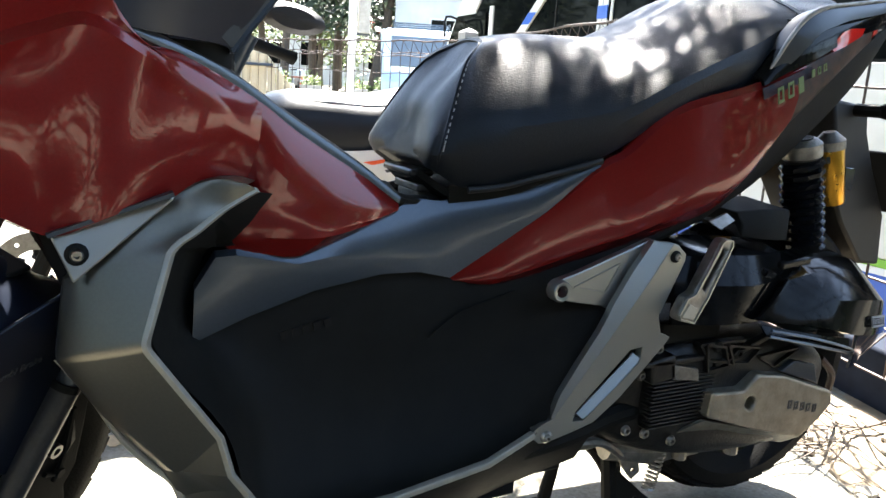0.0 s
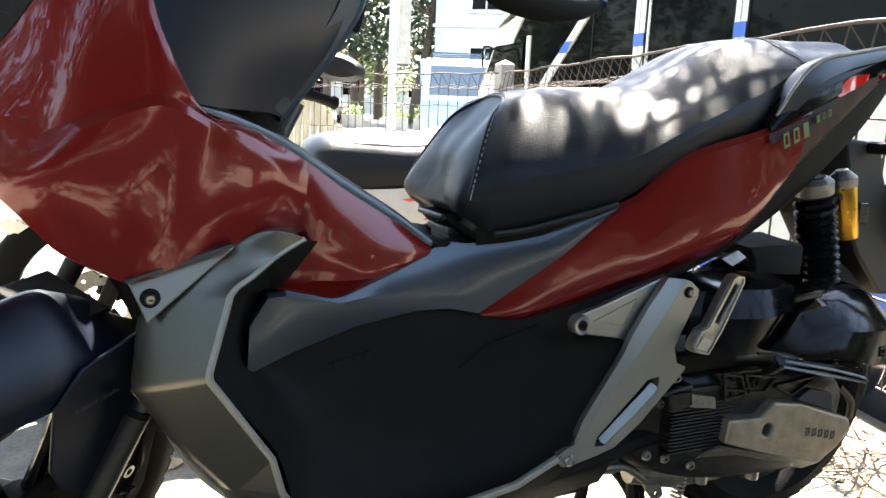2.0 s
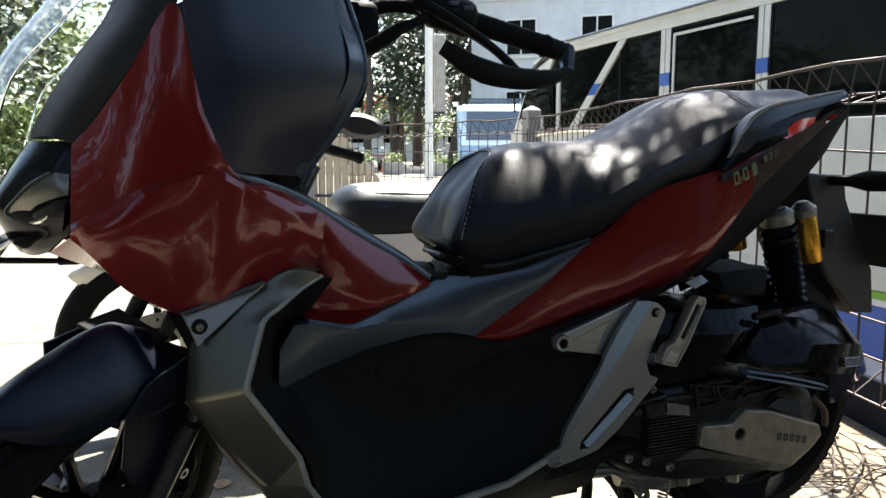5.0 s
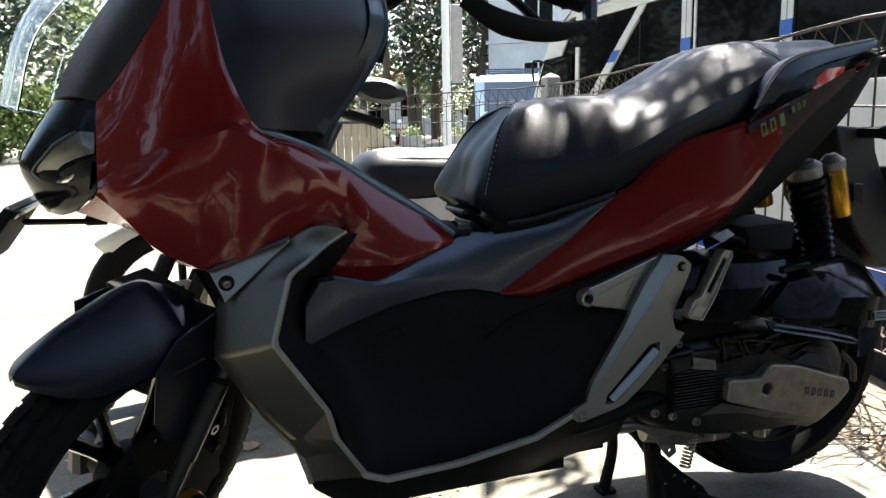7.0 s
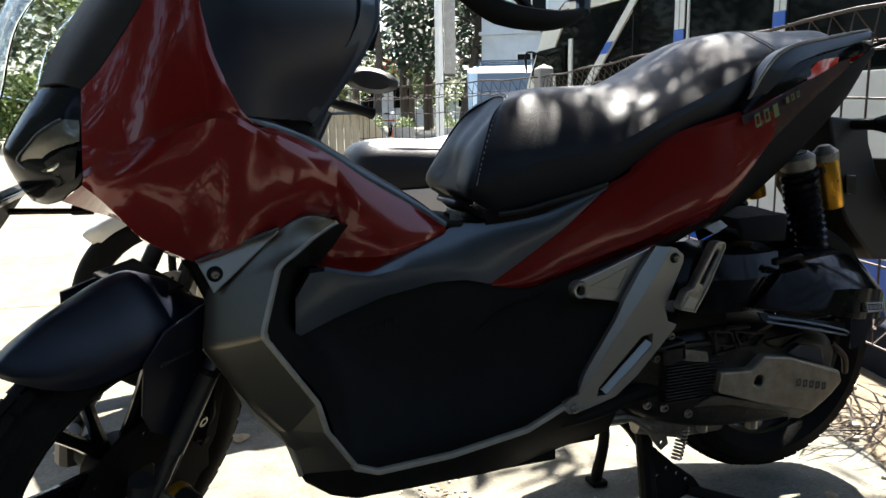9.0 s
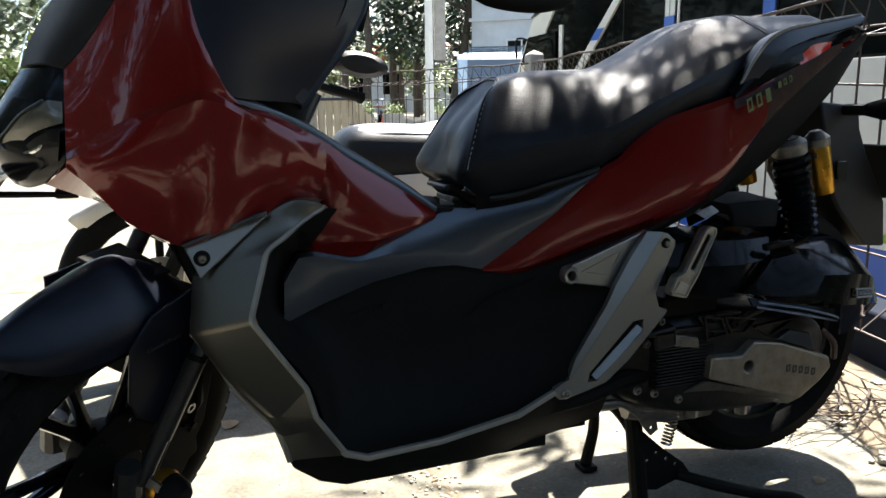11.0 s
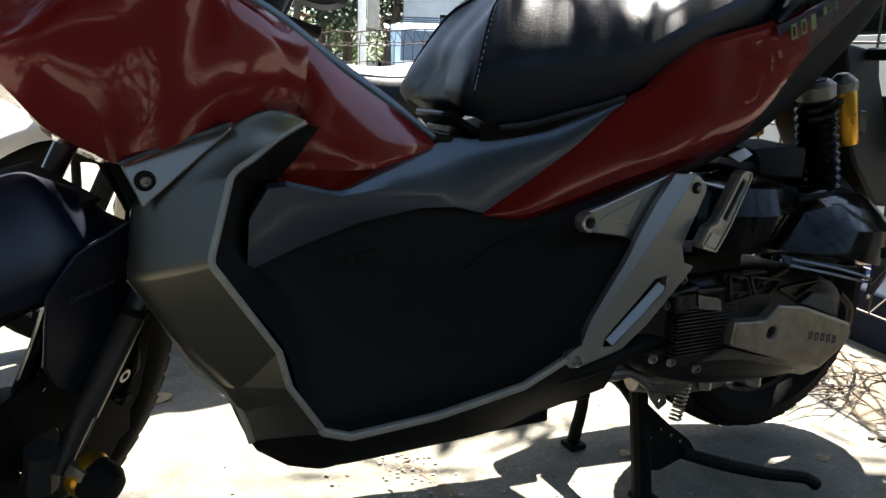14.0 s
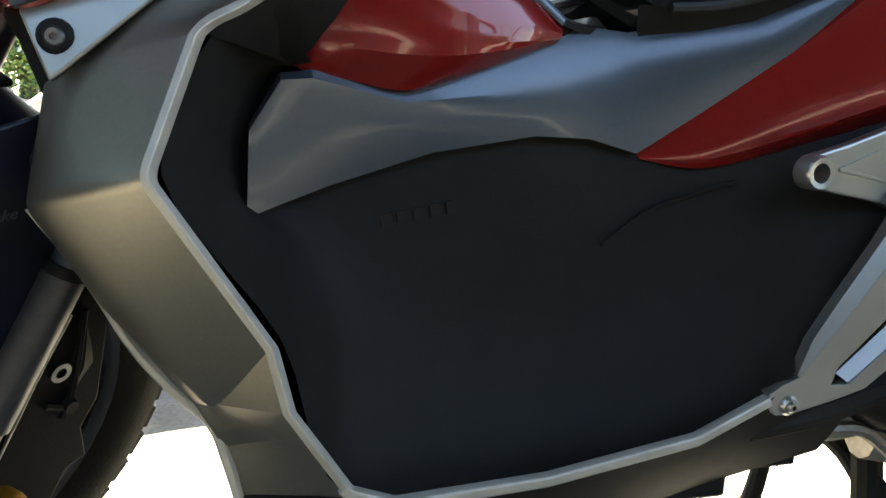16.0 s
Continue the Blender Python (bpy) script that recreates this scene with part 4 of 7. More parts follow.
STITCH = material("pale_stitching", (0.30, 0.29, 0.27), 0.7)
for name, line, ahead in (("front_seam", SEAM[1:], 0.12), ("rear_seam", [9.2, 9.2, 9.2, 9.2, 9.2], 0.08)):
    part(name, tube(seat_seam(line), 0.0020, 6, 8), VINYL, seat)
    run = spline(seat_seam([s + ahead for s in line]), 12)
    st = []
    for i in range(10, len(run) - 10):
        p, d = run[i], (run[i + 1] - run[i - 1]).normalized()
        o = Vector((0, math.copysign(0.0010, p.y), 0.0010))
        st.append(tube([p + o - d * 0.0022, p + o + d * 0.0022], 0.0009, 4, 0))
    part("stitching", joined(*st), STITCH, seat, "pale stitching")
part("seat_lip", tube([(0.556, -0.116, 0.603), (0.600, -0.122, 0.608), (0.640, -0.130, 0.619), (0.690, -0.139, 0.632), (0.732, -0.147, 0.645)], 0.0045, 8, 5), MUDFLAP, seat, "dull grey seat lip")
part("seat_sill", shell([[(0.540, -0.098, 0.606), (0.545, -0.088, 0.575)], [(0.590, -0.112, 0.606), (0.595, -0.098, 0.578)], [(0.640, -0.122, 0.618), (0.645, -0.110, 0.592)], [(0.732, -0.142, 0.645), (0.735, -0.138, 0.630)]], 4, 2, 0.004), BLACK, seat)
part("seat_pan", shell([[(0.515, -0.055, 0.612), (0.56, -0.085, 0.585), (0.64, -0.10, 0.592)], [(0.515, 0, 0.604), (0.56, 0, 0.578), (0.64, 0, 0.585)], [(0.515, 0.055, 0.612), (0.56, 0.085, 0.585), (0.64, 0.10, 0.592)]], 3, 3, 0.01, (0, 0, 1)), BLACK, seat)
part("seat_hinge", joined(box(0.520, 0.550, -0.046, 0.030, 0.590, 0.600), box(0.524, 0.556, -0.040, 0.026, 0.578, 0.590)), ALLOY, seat, "dull steel seat hinge", bevel=0.002)
part("hinge_slot", box(0.506, 0.540, -0.052, 0.040, 0.611, 0.620), RAIL, seat, bevel=0.003)
part("seat_base", plate([(0.80, 0.62), (0.86, 0.715), (0.96, 0.760), (1.05, 0.800), (1.22, 0.850), (1.22, 0.800), (1.05, 0.690), (0.90, 0.610)], lambda x, z: -0.135, 0.27), BLACK, bike, smooth=False)
part("fuel_pocket", shell([[(0.47, -0.085, 0.590), (0.52, -0.080, 0.575), (0.60, -0.09, 0.585)], [(0.47, 0, 0.598), (0.52, 0, 0.566), (0.60, 0, 0.58)], [(0.47, 0.085, 0.590), (0.52, 0.080, 0.575), (0.60, 0.09, 0.585)]], 4, 4, 0.005, (0, 0, -1)), BLACK, bike)


# -- tail --
RT = [(0.553, -0.091, 0.486), (0.605, -0.104, 0.528), (0.668, -0.128, 0.580), (0.732, -0.147, 0.640), (0.766, -0.160, 0.656), (0.826, -0.176, 0.712), (0.950, -0.190, 0.750), (1.040, -0.189, 0.785), (1.150, -0.168, 0.826), (1.225, -0.145, 0.846)]
RB = [(0.556, -0.090, 0.482), (0.608, -0.100, 0.476), (0.668, -0.112, 0.490), (0.740, -0.130, 0.515), (0.800, -0.142, 0.534), (0.870, -0.155, 0.560), (0.938, -0.168, 0.598), (1.010, -0.176, 0.690), (1.110, -0.166, 0.765), (1.225, -0.142, 0.832)]


def red_rows():
    rows = []
    for i, (a, b) in enumerate(zip(RT, RB)):
        a, b = Vector(a) + Vector((0, 0.012, 0.004)) * (1 if 4 <= i <= 7 else 0.3), Vector(b)
        k = math.sin(math.pi * min(i / 9, 1)) * 0.022
        rows.append([a] + [a.lerp(b, t) + Vector((0, -k * d, 0)) for t, d in ((0.05, 0.45), (0.14, 0.60), (0.32, 0.70), (0.50, 0.90), (0.68, 1.0), (0.81, 1.0), (0.85, 0.92), (0.93, 0.45))] + [b])
    return rows


for ob in both("tail_fairing", lambda: shell(red_rows()[:8], 6, 1, 0.005, soft_v=False), RED, bike, "glossy candy red tail side panel", sharp=24):
    s = -1 if ob.data.vertices[0].co.y < 0 else 1
    strip = shell([[(x, s * (abs(y) + 0.0022), z - 0.002), (x, s * (abs(y) + 0.0072), z - 0.016)] for x, y, z in RT[6:8]], 4, 2, 0.001, (0, -s, 0))
    part("pattern_decal", strip, DECAL_ORANGE, ob, "orange and black patterned decal")
    for k, (x, w, h) in enumerate(((0.972, 0.011, 0.021), (0.990, 0.011, 0.021), (1.008, 0.010, 0.021), (1.034, 0.006, 0.010), (1.045, 0.006, 0.010), (1.056, 0.006, 0.010))):
        bar = plate([(-w / 2, -h / 2), (w / 2, -h / 2), (w * 0.75, h / 2), (-w * 0.2, h / 2)], lambda x, z: 0, 0.0012, [[(-w * 0.28, -h * 0.32), (w * 0.32, -h * 0.32), (w * 0.48, h * 0.32), (-w * 0.06, h * 0.32)]] if k in (0, 1, 4, 5) else [])
        z = 0.747 + (x - 0.987) * 0.42 + (0.006 if k > 2 else 0)
        part("letter_mark", moved(bar, Matrix.Translation((x, s * 0.2035 if k < 3 else s * 0.1995, z)) @ Matrix.Rotation(radians(-24), 4, "Y")), DECAL_LIME, ob, "lime decal mark")
both("tail_end_panel", lambda: shell(red_rows()[7:], 6, 1, 0.005, soft_v=False), DECAL_ORANGE, bike, "dark tail panel with a burnt orange pattern")


def tail_under():
    top = [(0.800, -0.142, 0.534), (0.870, -0.155, 0.560), (0.938, -0.168, 0.598), (1.010, -0.176, 0.690), (1.110, -0.166, 0.765), (1.225, -0.142, 0.832), (1.310, -0.115, 0.868)]
    bot = [(0.800, -0.135, 0.515), (0.880, -0.130, 0.538), (0.960, -0.120, 0.568), (1.057, -0.105, 0.606), (1.160, -0.112, 0.690), (1.255, -0.112, 0.778), (1.312, -0.095, 0.840)]
    return band(top, bot, 0.008, 3, nu=5, nv=3, thick=0.005)


both("tail_lower_cover", tail_under, BLACK, bike, "matt black lower tail cover")


def tail_upper():
    top = [(0.955, -0.172, 0.766), (0.990, -0.175, 0.808), (1.035, -0.172, 0.842), (1.130, -0.152, 0.870), (1.235, -0.132, 0.885), (1.312, -0.100, 0.880)]
    bot = [(0.958, -0.188, 0.752), (1.000, -0.188, 0.772), (1.050, -0.186, 0.792), (1.140, -0.168, 0.826), (1.230, -0.143, 0.848), (1.315, -0.108, 0.862)]
    return band(top, bot, 0.004, 3, nu=5, nv=3, thick=0.005)


both("tail_upper_cover", tail_upper, AIRBOX, bike, "gloss black upper tail cover")
part("tail_top", shell([[(1.03, -0.165, 0.845), (1.03, 0, 0.85), (1.03, 0.165, 0.845)], [(1.15, -0.148, 0.872), (1.15, 0, 0.882), (1.15, 0.148, 0.872)], [(1.31, -0.1, 0.88), (1.31, 0, 0.89), (1.31, 0.1, 0.88)]], 4, 4, 0.005, (0, 0, -1)), BLACK, bike)
part("tail_lamp", shell([[(1.312, -0.09, 0.872), (1.318, -0.085, 0.845)], [(1.335, 0, 0.880), (1.340, 0, 0.845)], [(1.312, 0.09, 0.872), (1.318, 0.085, 0.845)]], 5, 3, 0.01, (-1, 0, 0)), TAIL_RED, bike, "red tail lamp lens")
# bright red piece standing in for a sun spot on the tail panel
both("side_lamp", lambda: shell([[(1.090, -0.176, 0.812), (1.098, -0.178, 0.806)], [(1.125, -0.172, 0.838), (1.135, -0.172, 0.820)], [(1.180, -0.160, 0.846), (1.178, -0.160, 0.836)]], 4, 3, 0.006), TAIL_RED, bike, "small bright red piece painted as a sunlit spot")


def rail():
    """A flat blade: a narrow top face and a deeper side face."""
    rows = []
    for xo, zo, xi, zi, y in ((0.962, 0.760, 0.974, 0.764, -0.178), (0.975, 0.785, 0.998, 0.780, -0.183), (0.992, 0.815, 0.022 + 1.0, 0.802, -0.186), (1.020, 0.845, 1.050, 0.828, -0.186), (1.065, 0.862, 1.090, 0.842, -0.180), (1.122, 0.872, 1.132, 0.853, -0.170), (1.195, 0.884, 1.200, 0.866, -0.156), (1.262, 0.894, 1.262, 0.880, -0.142), (1.280, 0.890, 1.280, 0.884, -0.134)):
        rows.append([(xo, y + 0.018, zo), (xo + 0.001, y + 0.002, zo + 0.001), (xo + 0.003, y - 0.002, zo - 0.003), (xi, y - 0.004, zi), (xi + 0.002, y + 0.012, zi - 0.002)])
    return shell(rows, 4, 1, 0.004, (0, 1, 0), soft_v=False)


for ob in both("grab_rail", rail, RAIL, bike, "dark satin alloy passenger grab rail", sharp=40):
    s = -1 if ob.data.vertices[0].co.y < 0 else 1
    # pale tube painted as the sunlit highlight along the dark rail
    part("rail_edge", tube([(x, s * w, z) for x, w, z in ((0.964, 0.178, 0.7615), (0.978, 0.183, 0.7865), (0.994, 0.186, 0.816), (1.022, 0.186, 0.846), (1.066, 0.180, 0.8635), (1.123, 0.170, 0.8735), (1.196, 0.156, 0.8855), (1.262, 0.142, 0.8955))], [0.0012, 0.0026, 0.0034, 0.0036, 0.0032, 0.003, 0.0028, 0.002], 8, 4), ALLOY, ob, "rail edge painted pale for its sunlit top")


# -- engine, suspension, rear --
by = lambda x, z: -0.196 - 0.06 * (x - 0.75) - 0.03 * (z - 0.42)
wy = lambda x, z: -0.165 - 0.08 * (x - 0.70)
FACE = [(0.817, 0.545), (0.826, 0.542), (0.840, 0.530), (0.840, 0.520), (0.810, 0.446), (0.818, 0.421), (0.834, 0.415), (0.830, 0.408), (0.766, 0.335), (0.728, 0.303), (0.700, 0.294), (0.659, 0.283), (0.647, 0.283), (0.638, 0.291), (0.638, 0.302), (0.650, 0.310), (0.664, 0.316), (0.681, 0.341), (0.7025, 0.372), (0.7355, 0.420), (0.7485, 0.439), (0.756, 0.450), (0.785, 0.492)]
WEB = [(0.664, 0.472), (0.662, 0.484), (0.672, 0.494), (0.700, 0.503), (0.808, 0.545), (0.800, 0.470), (0.752, 0.450), (0.738, 0.456), (0.690, 0.464)]
SLOT = [(0.695, 0.308), (0.698, 0.322), (0.767, 0.396), (0.771, 0.401), (0.791, 0.404), (0.791, 0.388), (0.787, 0.380), (0.717, 0.313), (0.711, 0.308)]
FACET = (0.0215, 0.019, 0.0155, 0.0135, 0.0115, 0.0095, 0.0075, 0.002)
EDGE_IN = [(0.817, 0.545), (0.785, 0.492), (0.756, 0.450), (0.7485, 0.439), (0.7355, 0.420), (0.7025, 0.372), (0.681, 0.341), (0.664, 0.316)]
EDGE_OUT = [(x - 0.83 * w, z + 0.56 * w * (1 if z < 0.54 else 0)) for (x, z), w in zip(EDGE_IN, FACET)]


def bracket():
    return plate(FACE, by, 0.014, [SLOT, ring_loop(0.823, 0.527, 0.008), ring_loop(0.657, 0.292, 0.0065)])


for ob in both("footrest_bracket", bracket, SILVER, bike, "silver cast footrest bracket", bevel=0.0015, smooth=False):
    s = -1 if ob.data.vertices[0].co.y < 0 else 1
    side = lambda bm: bm if s < 0 else mirror(bm)
    part("web", side(plate(WEB, wy, 0.012, [ring_loop(0.674, 0.480, 0.008)])), SILVER, ob, bevel=0.002, smooth=False)
    part("bevel_face", side(shell([[(a[0], by(*a) + d * 0.75, a[1]), (b[0], by(*b) + 0.0006, b[1])] for a, b, d in zip(EDGE_OUT, EDGE_IN, FACET)], 1, 1, 0.010, soft_u=False, soft_v=False)), SILVER, ob)
    slope = shell([[(0.713, by(0.713, 0.309) + 0.001, 0.308), (0.7065, by(0.7065, 0.3145) + 0.010, 0.3145)], [(0.792, by(0.792, 0.386) + 0.001, 0.386), (0.7855, by(0.7855, 0.392) + 0.010, 0.3925)]], 1, 1, 0.002, soft_u=False, soft_v=False)
    part("slot_wall", side(slope), SILVER, ob, smooth=False)
    part("slot_back", side(plate([(0.688, 0.300), (0.690, 0.326), (0.764, 0.406), (0.800, 0.412), (0.800, 0.384), (0.722, 0.304)], lambda x, z: by(x, z) + 0.0145, 0.004)), BLACK, ob, smooth=False)
    part("boss", side(moved(lathe([(0.0082, 0.006), (0.0082, -0.006), (0.0125, -0.007), (0.0145, -0.004), (0.0145, 0.01)], 20), Matrix.Translation((0.674, wy(0.674, 0.48), 0.480)))), SILVER, ob)
    part("web_rib", side(ribbon([(x, wy(x, z) - 0.0003, z) for x, z in [(0.694, 0.483), (0.760, 0.512), (0.742, 0.474), (0.694, 0.483)]], 0.003, 0.0015)), SILVER, ob)
for x, z, r in ((0.823, 0.527, 0.008), (0.657, 0.292, 0.0085)):
    bolt("bracket_bolt", bike, x, by(x, z) - 0.0005, z, r, STEEL if z < 0.4 else BLACK)
    bolt("bracket_bolt", bike, x, by(x, z) - 0.0035, z, r * 0.6, STEEL)


def peg():
    out = [(0.819, 0.454), (0.821, 0.446), (0.851, 0.438), (0.858, 0.444), (0.875, 0.472), (0.911, 0.540), (0.909, 0.549), (0.892, 0.551), (0.885, 0.546), (0.846, 0.481), (0.831, 0.476)]
    return plate(out, lambda x, z: -0.226 + 0.10 * (x - 0.82), 0.018, [[(0.860, 0.486), (0.892, 0.538), (0.899, 0.534), (0.866, 0.481)]])


for ob in both("passenger_footpeg", peg, ALLOY, bike, "folded silver passenger footpeg", bevel=0.003, smooth=False):
    s = -1 if ob.data.vertices[0].co.y < 0 else 1
    side = lambda bm: bm if s < 0 else mirror(bm)
    part("peg_rim", side(ribbon([(x, -0.2262 + 0.10 * (x - 0.82), z) for x, z in ((0.821, 0.454), (0.832, 0.474), (0.847, 0.479), (0.887, 0.545), (0.893, 0.549), (0.907, 0.547), (0.908, 0.540), (0.873, 0.473), (0.850, 0.440), (0.823, 0.448), (0.821, 0.454))], 0.0026, 0.0018)), SILVER, ob)
    part("peg_root", side(plate([(0.824, 0.451), (0.848, 0.444), (0.856, 0.459), (0.837, 0.468)], lambda x, z: -0.2278 + 0.10 * (x - 0.82), 0.004)), EDGE, ob, "worn bright peg root", bevel=0.001, smooth=False)

CV = [(0.924, 0.284), (0.929, 0.322), (0.988, 0.319), (1.014, 0.341), (1.072, 0.332), (1.186, 0.292), (1.193, 0.270), (1.170, 0.248), (1.128, 0.222), (1.020, 0.252)]
cvt = part("transmission_cover", plate(CV, lambda x, z: -0.207 + 0.10 * max(0, 0.95 - x), 0.040, [ring_loop(1.005, 0.297, 0.0105, 16)]), CASE, bike, "scuffed silver transmission cover", bevel=0.004, smooth=False)
part("lower_facet", shell([[(0.918, -0.203, 0.281), (0.880, -0.176, 0.250)], [(1.020, -0.205, 0.252), (1.008, -0.176, 0.228)], [(1.128, -0.205, 0.222), (1.134, -0.172, 0.196)], [(1.170, -0.204, 0.248), (1.176, -0.172, 0.224)]], 3, 2, 0.006, soft_u=False, soft_v=False), CASE, cvt, "grimy lower flank of the cover")
part("hole_back", moved(lathe([(0.0, 0.0), (0.013, 0.0), (0.013, 0.004), (0.0, 0.004)], 14), Matrix.Translation((1.005, -0.185, 0.297))), BLACK, cvt)
for i in range(5):
    w = 0.0085
    part("relief_mark", plate([(1.092 + i * 0.0145 - w / 2, 0.276 - i * 0.0035), (1.092 + i * 0.0145 + w / 2, 0.276 - i * 0.0035), (1.092 + i * 0.0145 + w / 2, 0.2895 - i * 0.0035), (1.092 + i * 0.0145 - w / 2, 0.2895 - i * 0.0035)], lambda x, z: -0.2078, 0.001, [[(1.092 + i * 0.0145 - 0.0018, 0.2795 - i * 0.0035), (1.092 + i * 0.0145 + 0.0018, 0.2795 - i * 0.0035), (1.092 + i * 0.0145 + 0.0018, 0.2865 - i * 0.0035), (1.092 + i * 0.0145 - 0.0018, 0.2865 - i * 0.0035)]]), DECAL_DARK, cvt, "dark raised lettering mark", smooth=False)
part("upper_window", plate([(1.070, 0.336), (1.096, 0.351), (1.146, 0.338), (1.158, 0.306)], lambda x, z: -0.200, 0.01), GREY, cvt, bevel=0.002)


def crankcase():
    rows = []
    for x, z0, z1, w in ((0.760, 0.255, 0.330, 0.11), (0.800, 0.235, 0.375, 0.150), (0.880, 0.215, 0.395, 0.178), (0.960, 0.205, 0.400, 0.186), (1.080, 0.200, 0.385, 0.188), (1.170, 0.205, 0.360, 0.182), (1.215, 0.225, 0.340, 0.16), (1.235, 0.250, 0.310, 0.13)):
        zm = (z0 + z1) / 2
        rows.append([(x, -0.05, z0), (x, -w * 0.8, z0), (x, -w, z0 + 0.02), (x, -w, zm), (x, -w, z1 - 0.02), (x, -w * 0.8, z1), (x, -0.05, z1)])
    return shell(rows, 3, 3, 0.01)


cc = part("crankcase", crankcase(), ENGINE, bike, "grimy black engine crankcase")
part("cylinder_block", box(0.830, 0.938, -0.180, -0.12, 0.268, 0.352), ENGINE, cc, bevel=0.006)
# black block added to hide the crankcase's brightly lit top
part("engine_hanger", box(0.838, 0.955, -0.178, -0.100, 0.392, 0.428), BLACK, cc, bevel=0.006)
for i in range(14):
    part("cooling_fin", moved(box(0.826 + 0.002 * (i % 3), 0.944, -0.189, -0.170, -0.0013, 0.0013), Matrix.Translation((0, 0, 0.275 + i * 0.0056))), ENGINE, cc, bevel=0.0008, smooth=False)
for x, z, a in ((0.86, 0.372, 0), (0.99, 0.374, 18)):
    part("casting_rib", moved(box(-0.055, 0.055, -0.010, 0.004, -0.004, 0.004), Matrix.Translation((x, -0.182, z)) @ Matrix.Rotation(radians(-a), 4, "Y")), ENGINE, cc, bevel=0.002)
part("casting_rib", ribbon([(0.905, -0.187, 0.392), (0.990, -0.190, 0.392), (0.960, -0.190, 0.362), (0.925, -0.188, 0.366), (0.905, -0.187, 0.392)], 0.005, 0.005), ENGINE, cc)
for x, z in ((0.815, 0.352), (0.80, 0.272), (0.835, 0.262), (0.875, 0.250), (0.96, 0.377), (0.842, 0.388)):
    bolt("case_bolt", cc, x, -0.176 if x < 0.86 else -0.188, z, 0.0075, ALLOY)
part("breather_cover", moved(box(-0.022, 0.022, -0.016, 0.01, -0.018, 0.018), Matrix.Translation((0.842, -0.176, 0.362)) @ Matrix.Rotation(radians(-8), 4, "Y")), ENGINE, cc, bevel=0.004)
part("cast_plate", plate([(0.852, 0.369), (0.906, 0.357), (0.910, 0.338), (0.857, 0.347)], lambda x, z: -0.192, 0.008), ALLOY, cc, "dusty pale cast plate", bevel=0.0015)
for loop in ([(0.958, 0.387), (1.022, 0.377), (1.000, 0.355), (0.972, 0.358), (0.958, 0.387)], [(1.024, 0.362), (1.106, 0.368), (1.060, 0.343), (1.024, 0.362)], [(0.915, 0.392), (0.950, 0.386), (0.962, 0.356), (0.922, 0.352), (0.915, 0.392)]):
    part("casting_rib", ribbon([(x, -0.191, z) for x, z in loop], 0.0045, 0.005), ENGINE, cc)
for x, z in ((0.981, 0.372), (0.937, 0.388)):
    bolt("case_bolt", cc, x, -0.192, z, 0.0085, BLACK)
part("drain_sump", tube([(0.82, -0.11, 0.215), (0.90, -0.12, 0.208), (0.99, -0.12, 0.198)], [0.022, 0.030, 0.022], 10, 3), ALLOY, cc)
for x, z in ((0.93, 0.205), (1.04, 0.194), (1.13, 0.182)):
    part("sump_boss", tube([(x, -0.155, z + 0.012), (x, -0.155, z - 0.008)], 0.011, 8, 0), ALLOY, cc)
part("gear_case", lathe([(0.0, -0.03), (0.07, -0.03), (0.085, -0.015), (0.09, 0.03), (0.0, 0.03)], 28), ALLOY, cc)
cc.children[-1].location = (1.20, -0.10, 0.272)
part("hugger_strut", tube([(1.205, -0.165, 0.33), (1.24, -0.165, 0.30), (1.262, -0.150, 0.262)], 0.006, 8, 3), RUSTY, cc)
# swinging frame tube and exhaust side
part("frame_tube", tube([(0.640, -0.155, 0.262), (0.720, -0.150, 0.268), (0.790, -0.150, 0.285), (0.850, -0.150, 0.290)], 0.016, 10, 4), BLACK, bike)
part("frame_tube", tube([(0.640, 0.155, 0.262), (0.720, 0.150, 0.268), (0.850, 0.150, 0.290)], 0.016, 10, 4), BLACK, bike)
part("engine_link", tube([(0.72, -0.09, 0.225), (0.79, -0.10, 0.238), (0.86, -0.10, 0.232)], [0.02, 0.028, 0.02], 10, 3), ALLOY, bike)
muff = part("silencer", tube([(0.80, 0.17, 0.25), (0.95, 0.19, 0.27), (1.15, 0.20, 0.34), (1.33, 0.20, 0.42)], [0.03, 0.052, 0.06, 0.048], 16, 5), BLACK, bike, "black silencer with a steel guard")
part("heat_shield", tube([(0.98, 0.215, 0.29), (1.15, 0.228, 0.352), (1.30, 0.225, 0.415)], [0.03, 0.045, 0.03], 12, 4), ALLOY, muff)


def airbox():
    rows = [
        [(0.832, -0.120, 0.528), (0.832, -0.180, 0.520), (0.830, -0.202, 0.485), (0.829, -0.206, 0.434), (0.850, -0.14, 0.415)],
        [(0.900, -0.120, 0.535), (0.902, -0.190, 0.522), (0.904, -0.216, 0.485), (0.904, -0.220, 0.431), (0.910, -0.14, 0.412)],
        [(0.980, -0.120, 0.532), (0.982, -0.190, 0.518), (0.972, -0.216, 0.482), (0.957, -0.221, 0.430), (0.960, -0.14, 0.412)],
        [(1.060, -0.120, 0.525), (1.062, -0.170, 0.515), (1.040, -0.200, 0.485), (1.000, -0.215, 0.430), (1.000, -0.14, 0.410)],
    ]
    return shell(rows, 4, 3, 0.005, soft_v=False)


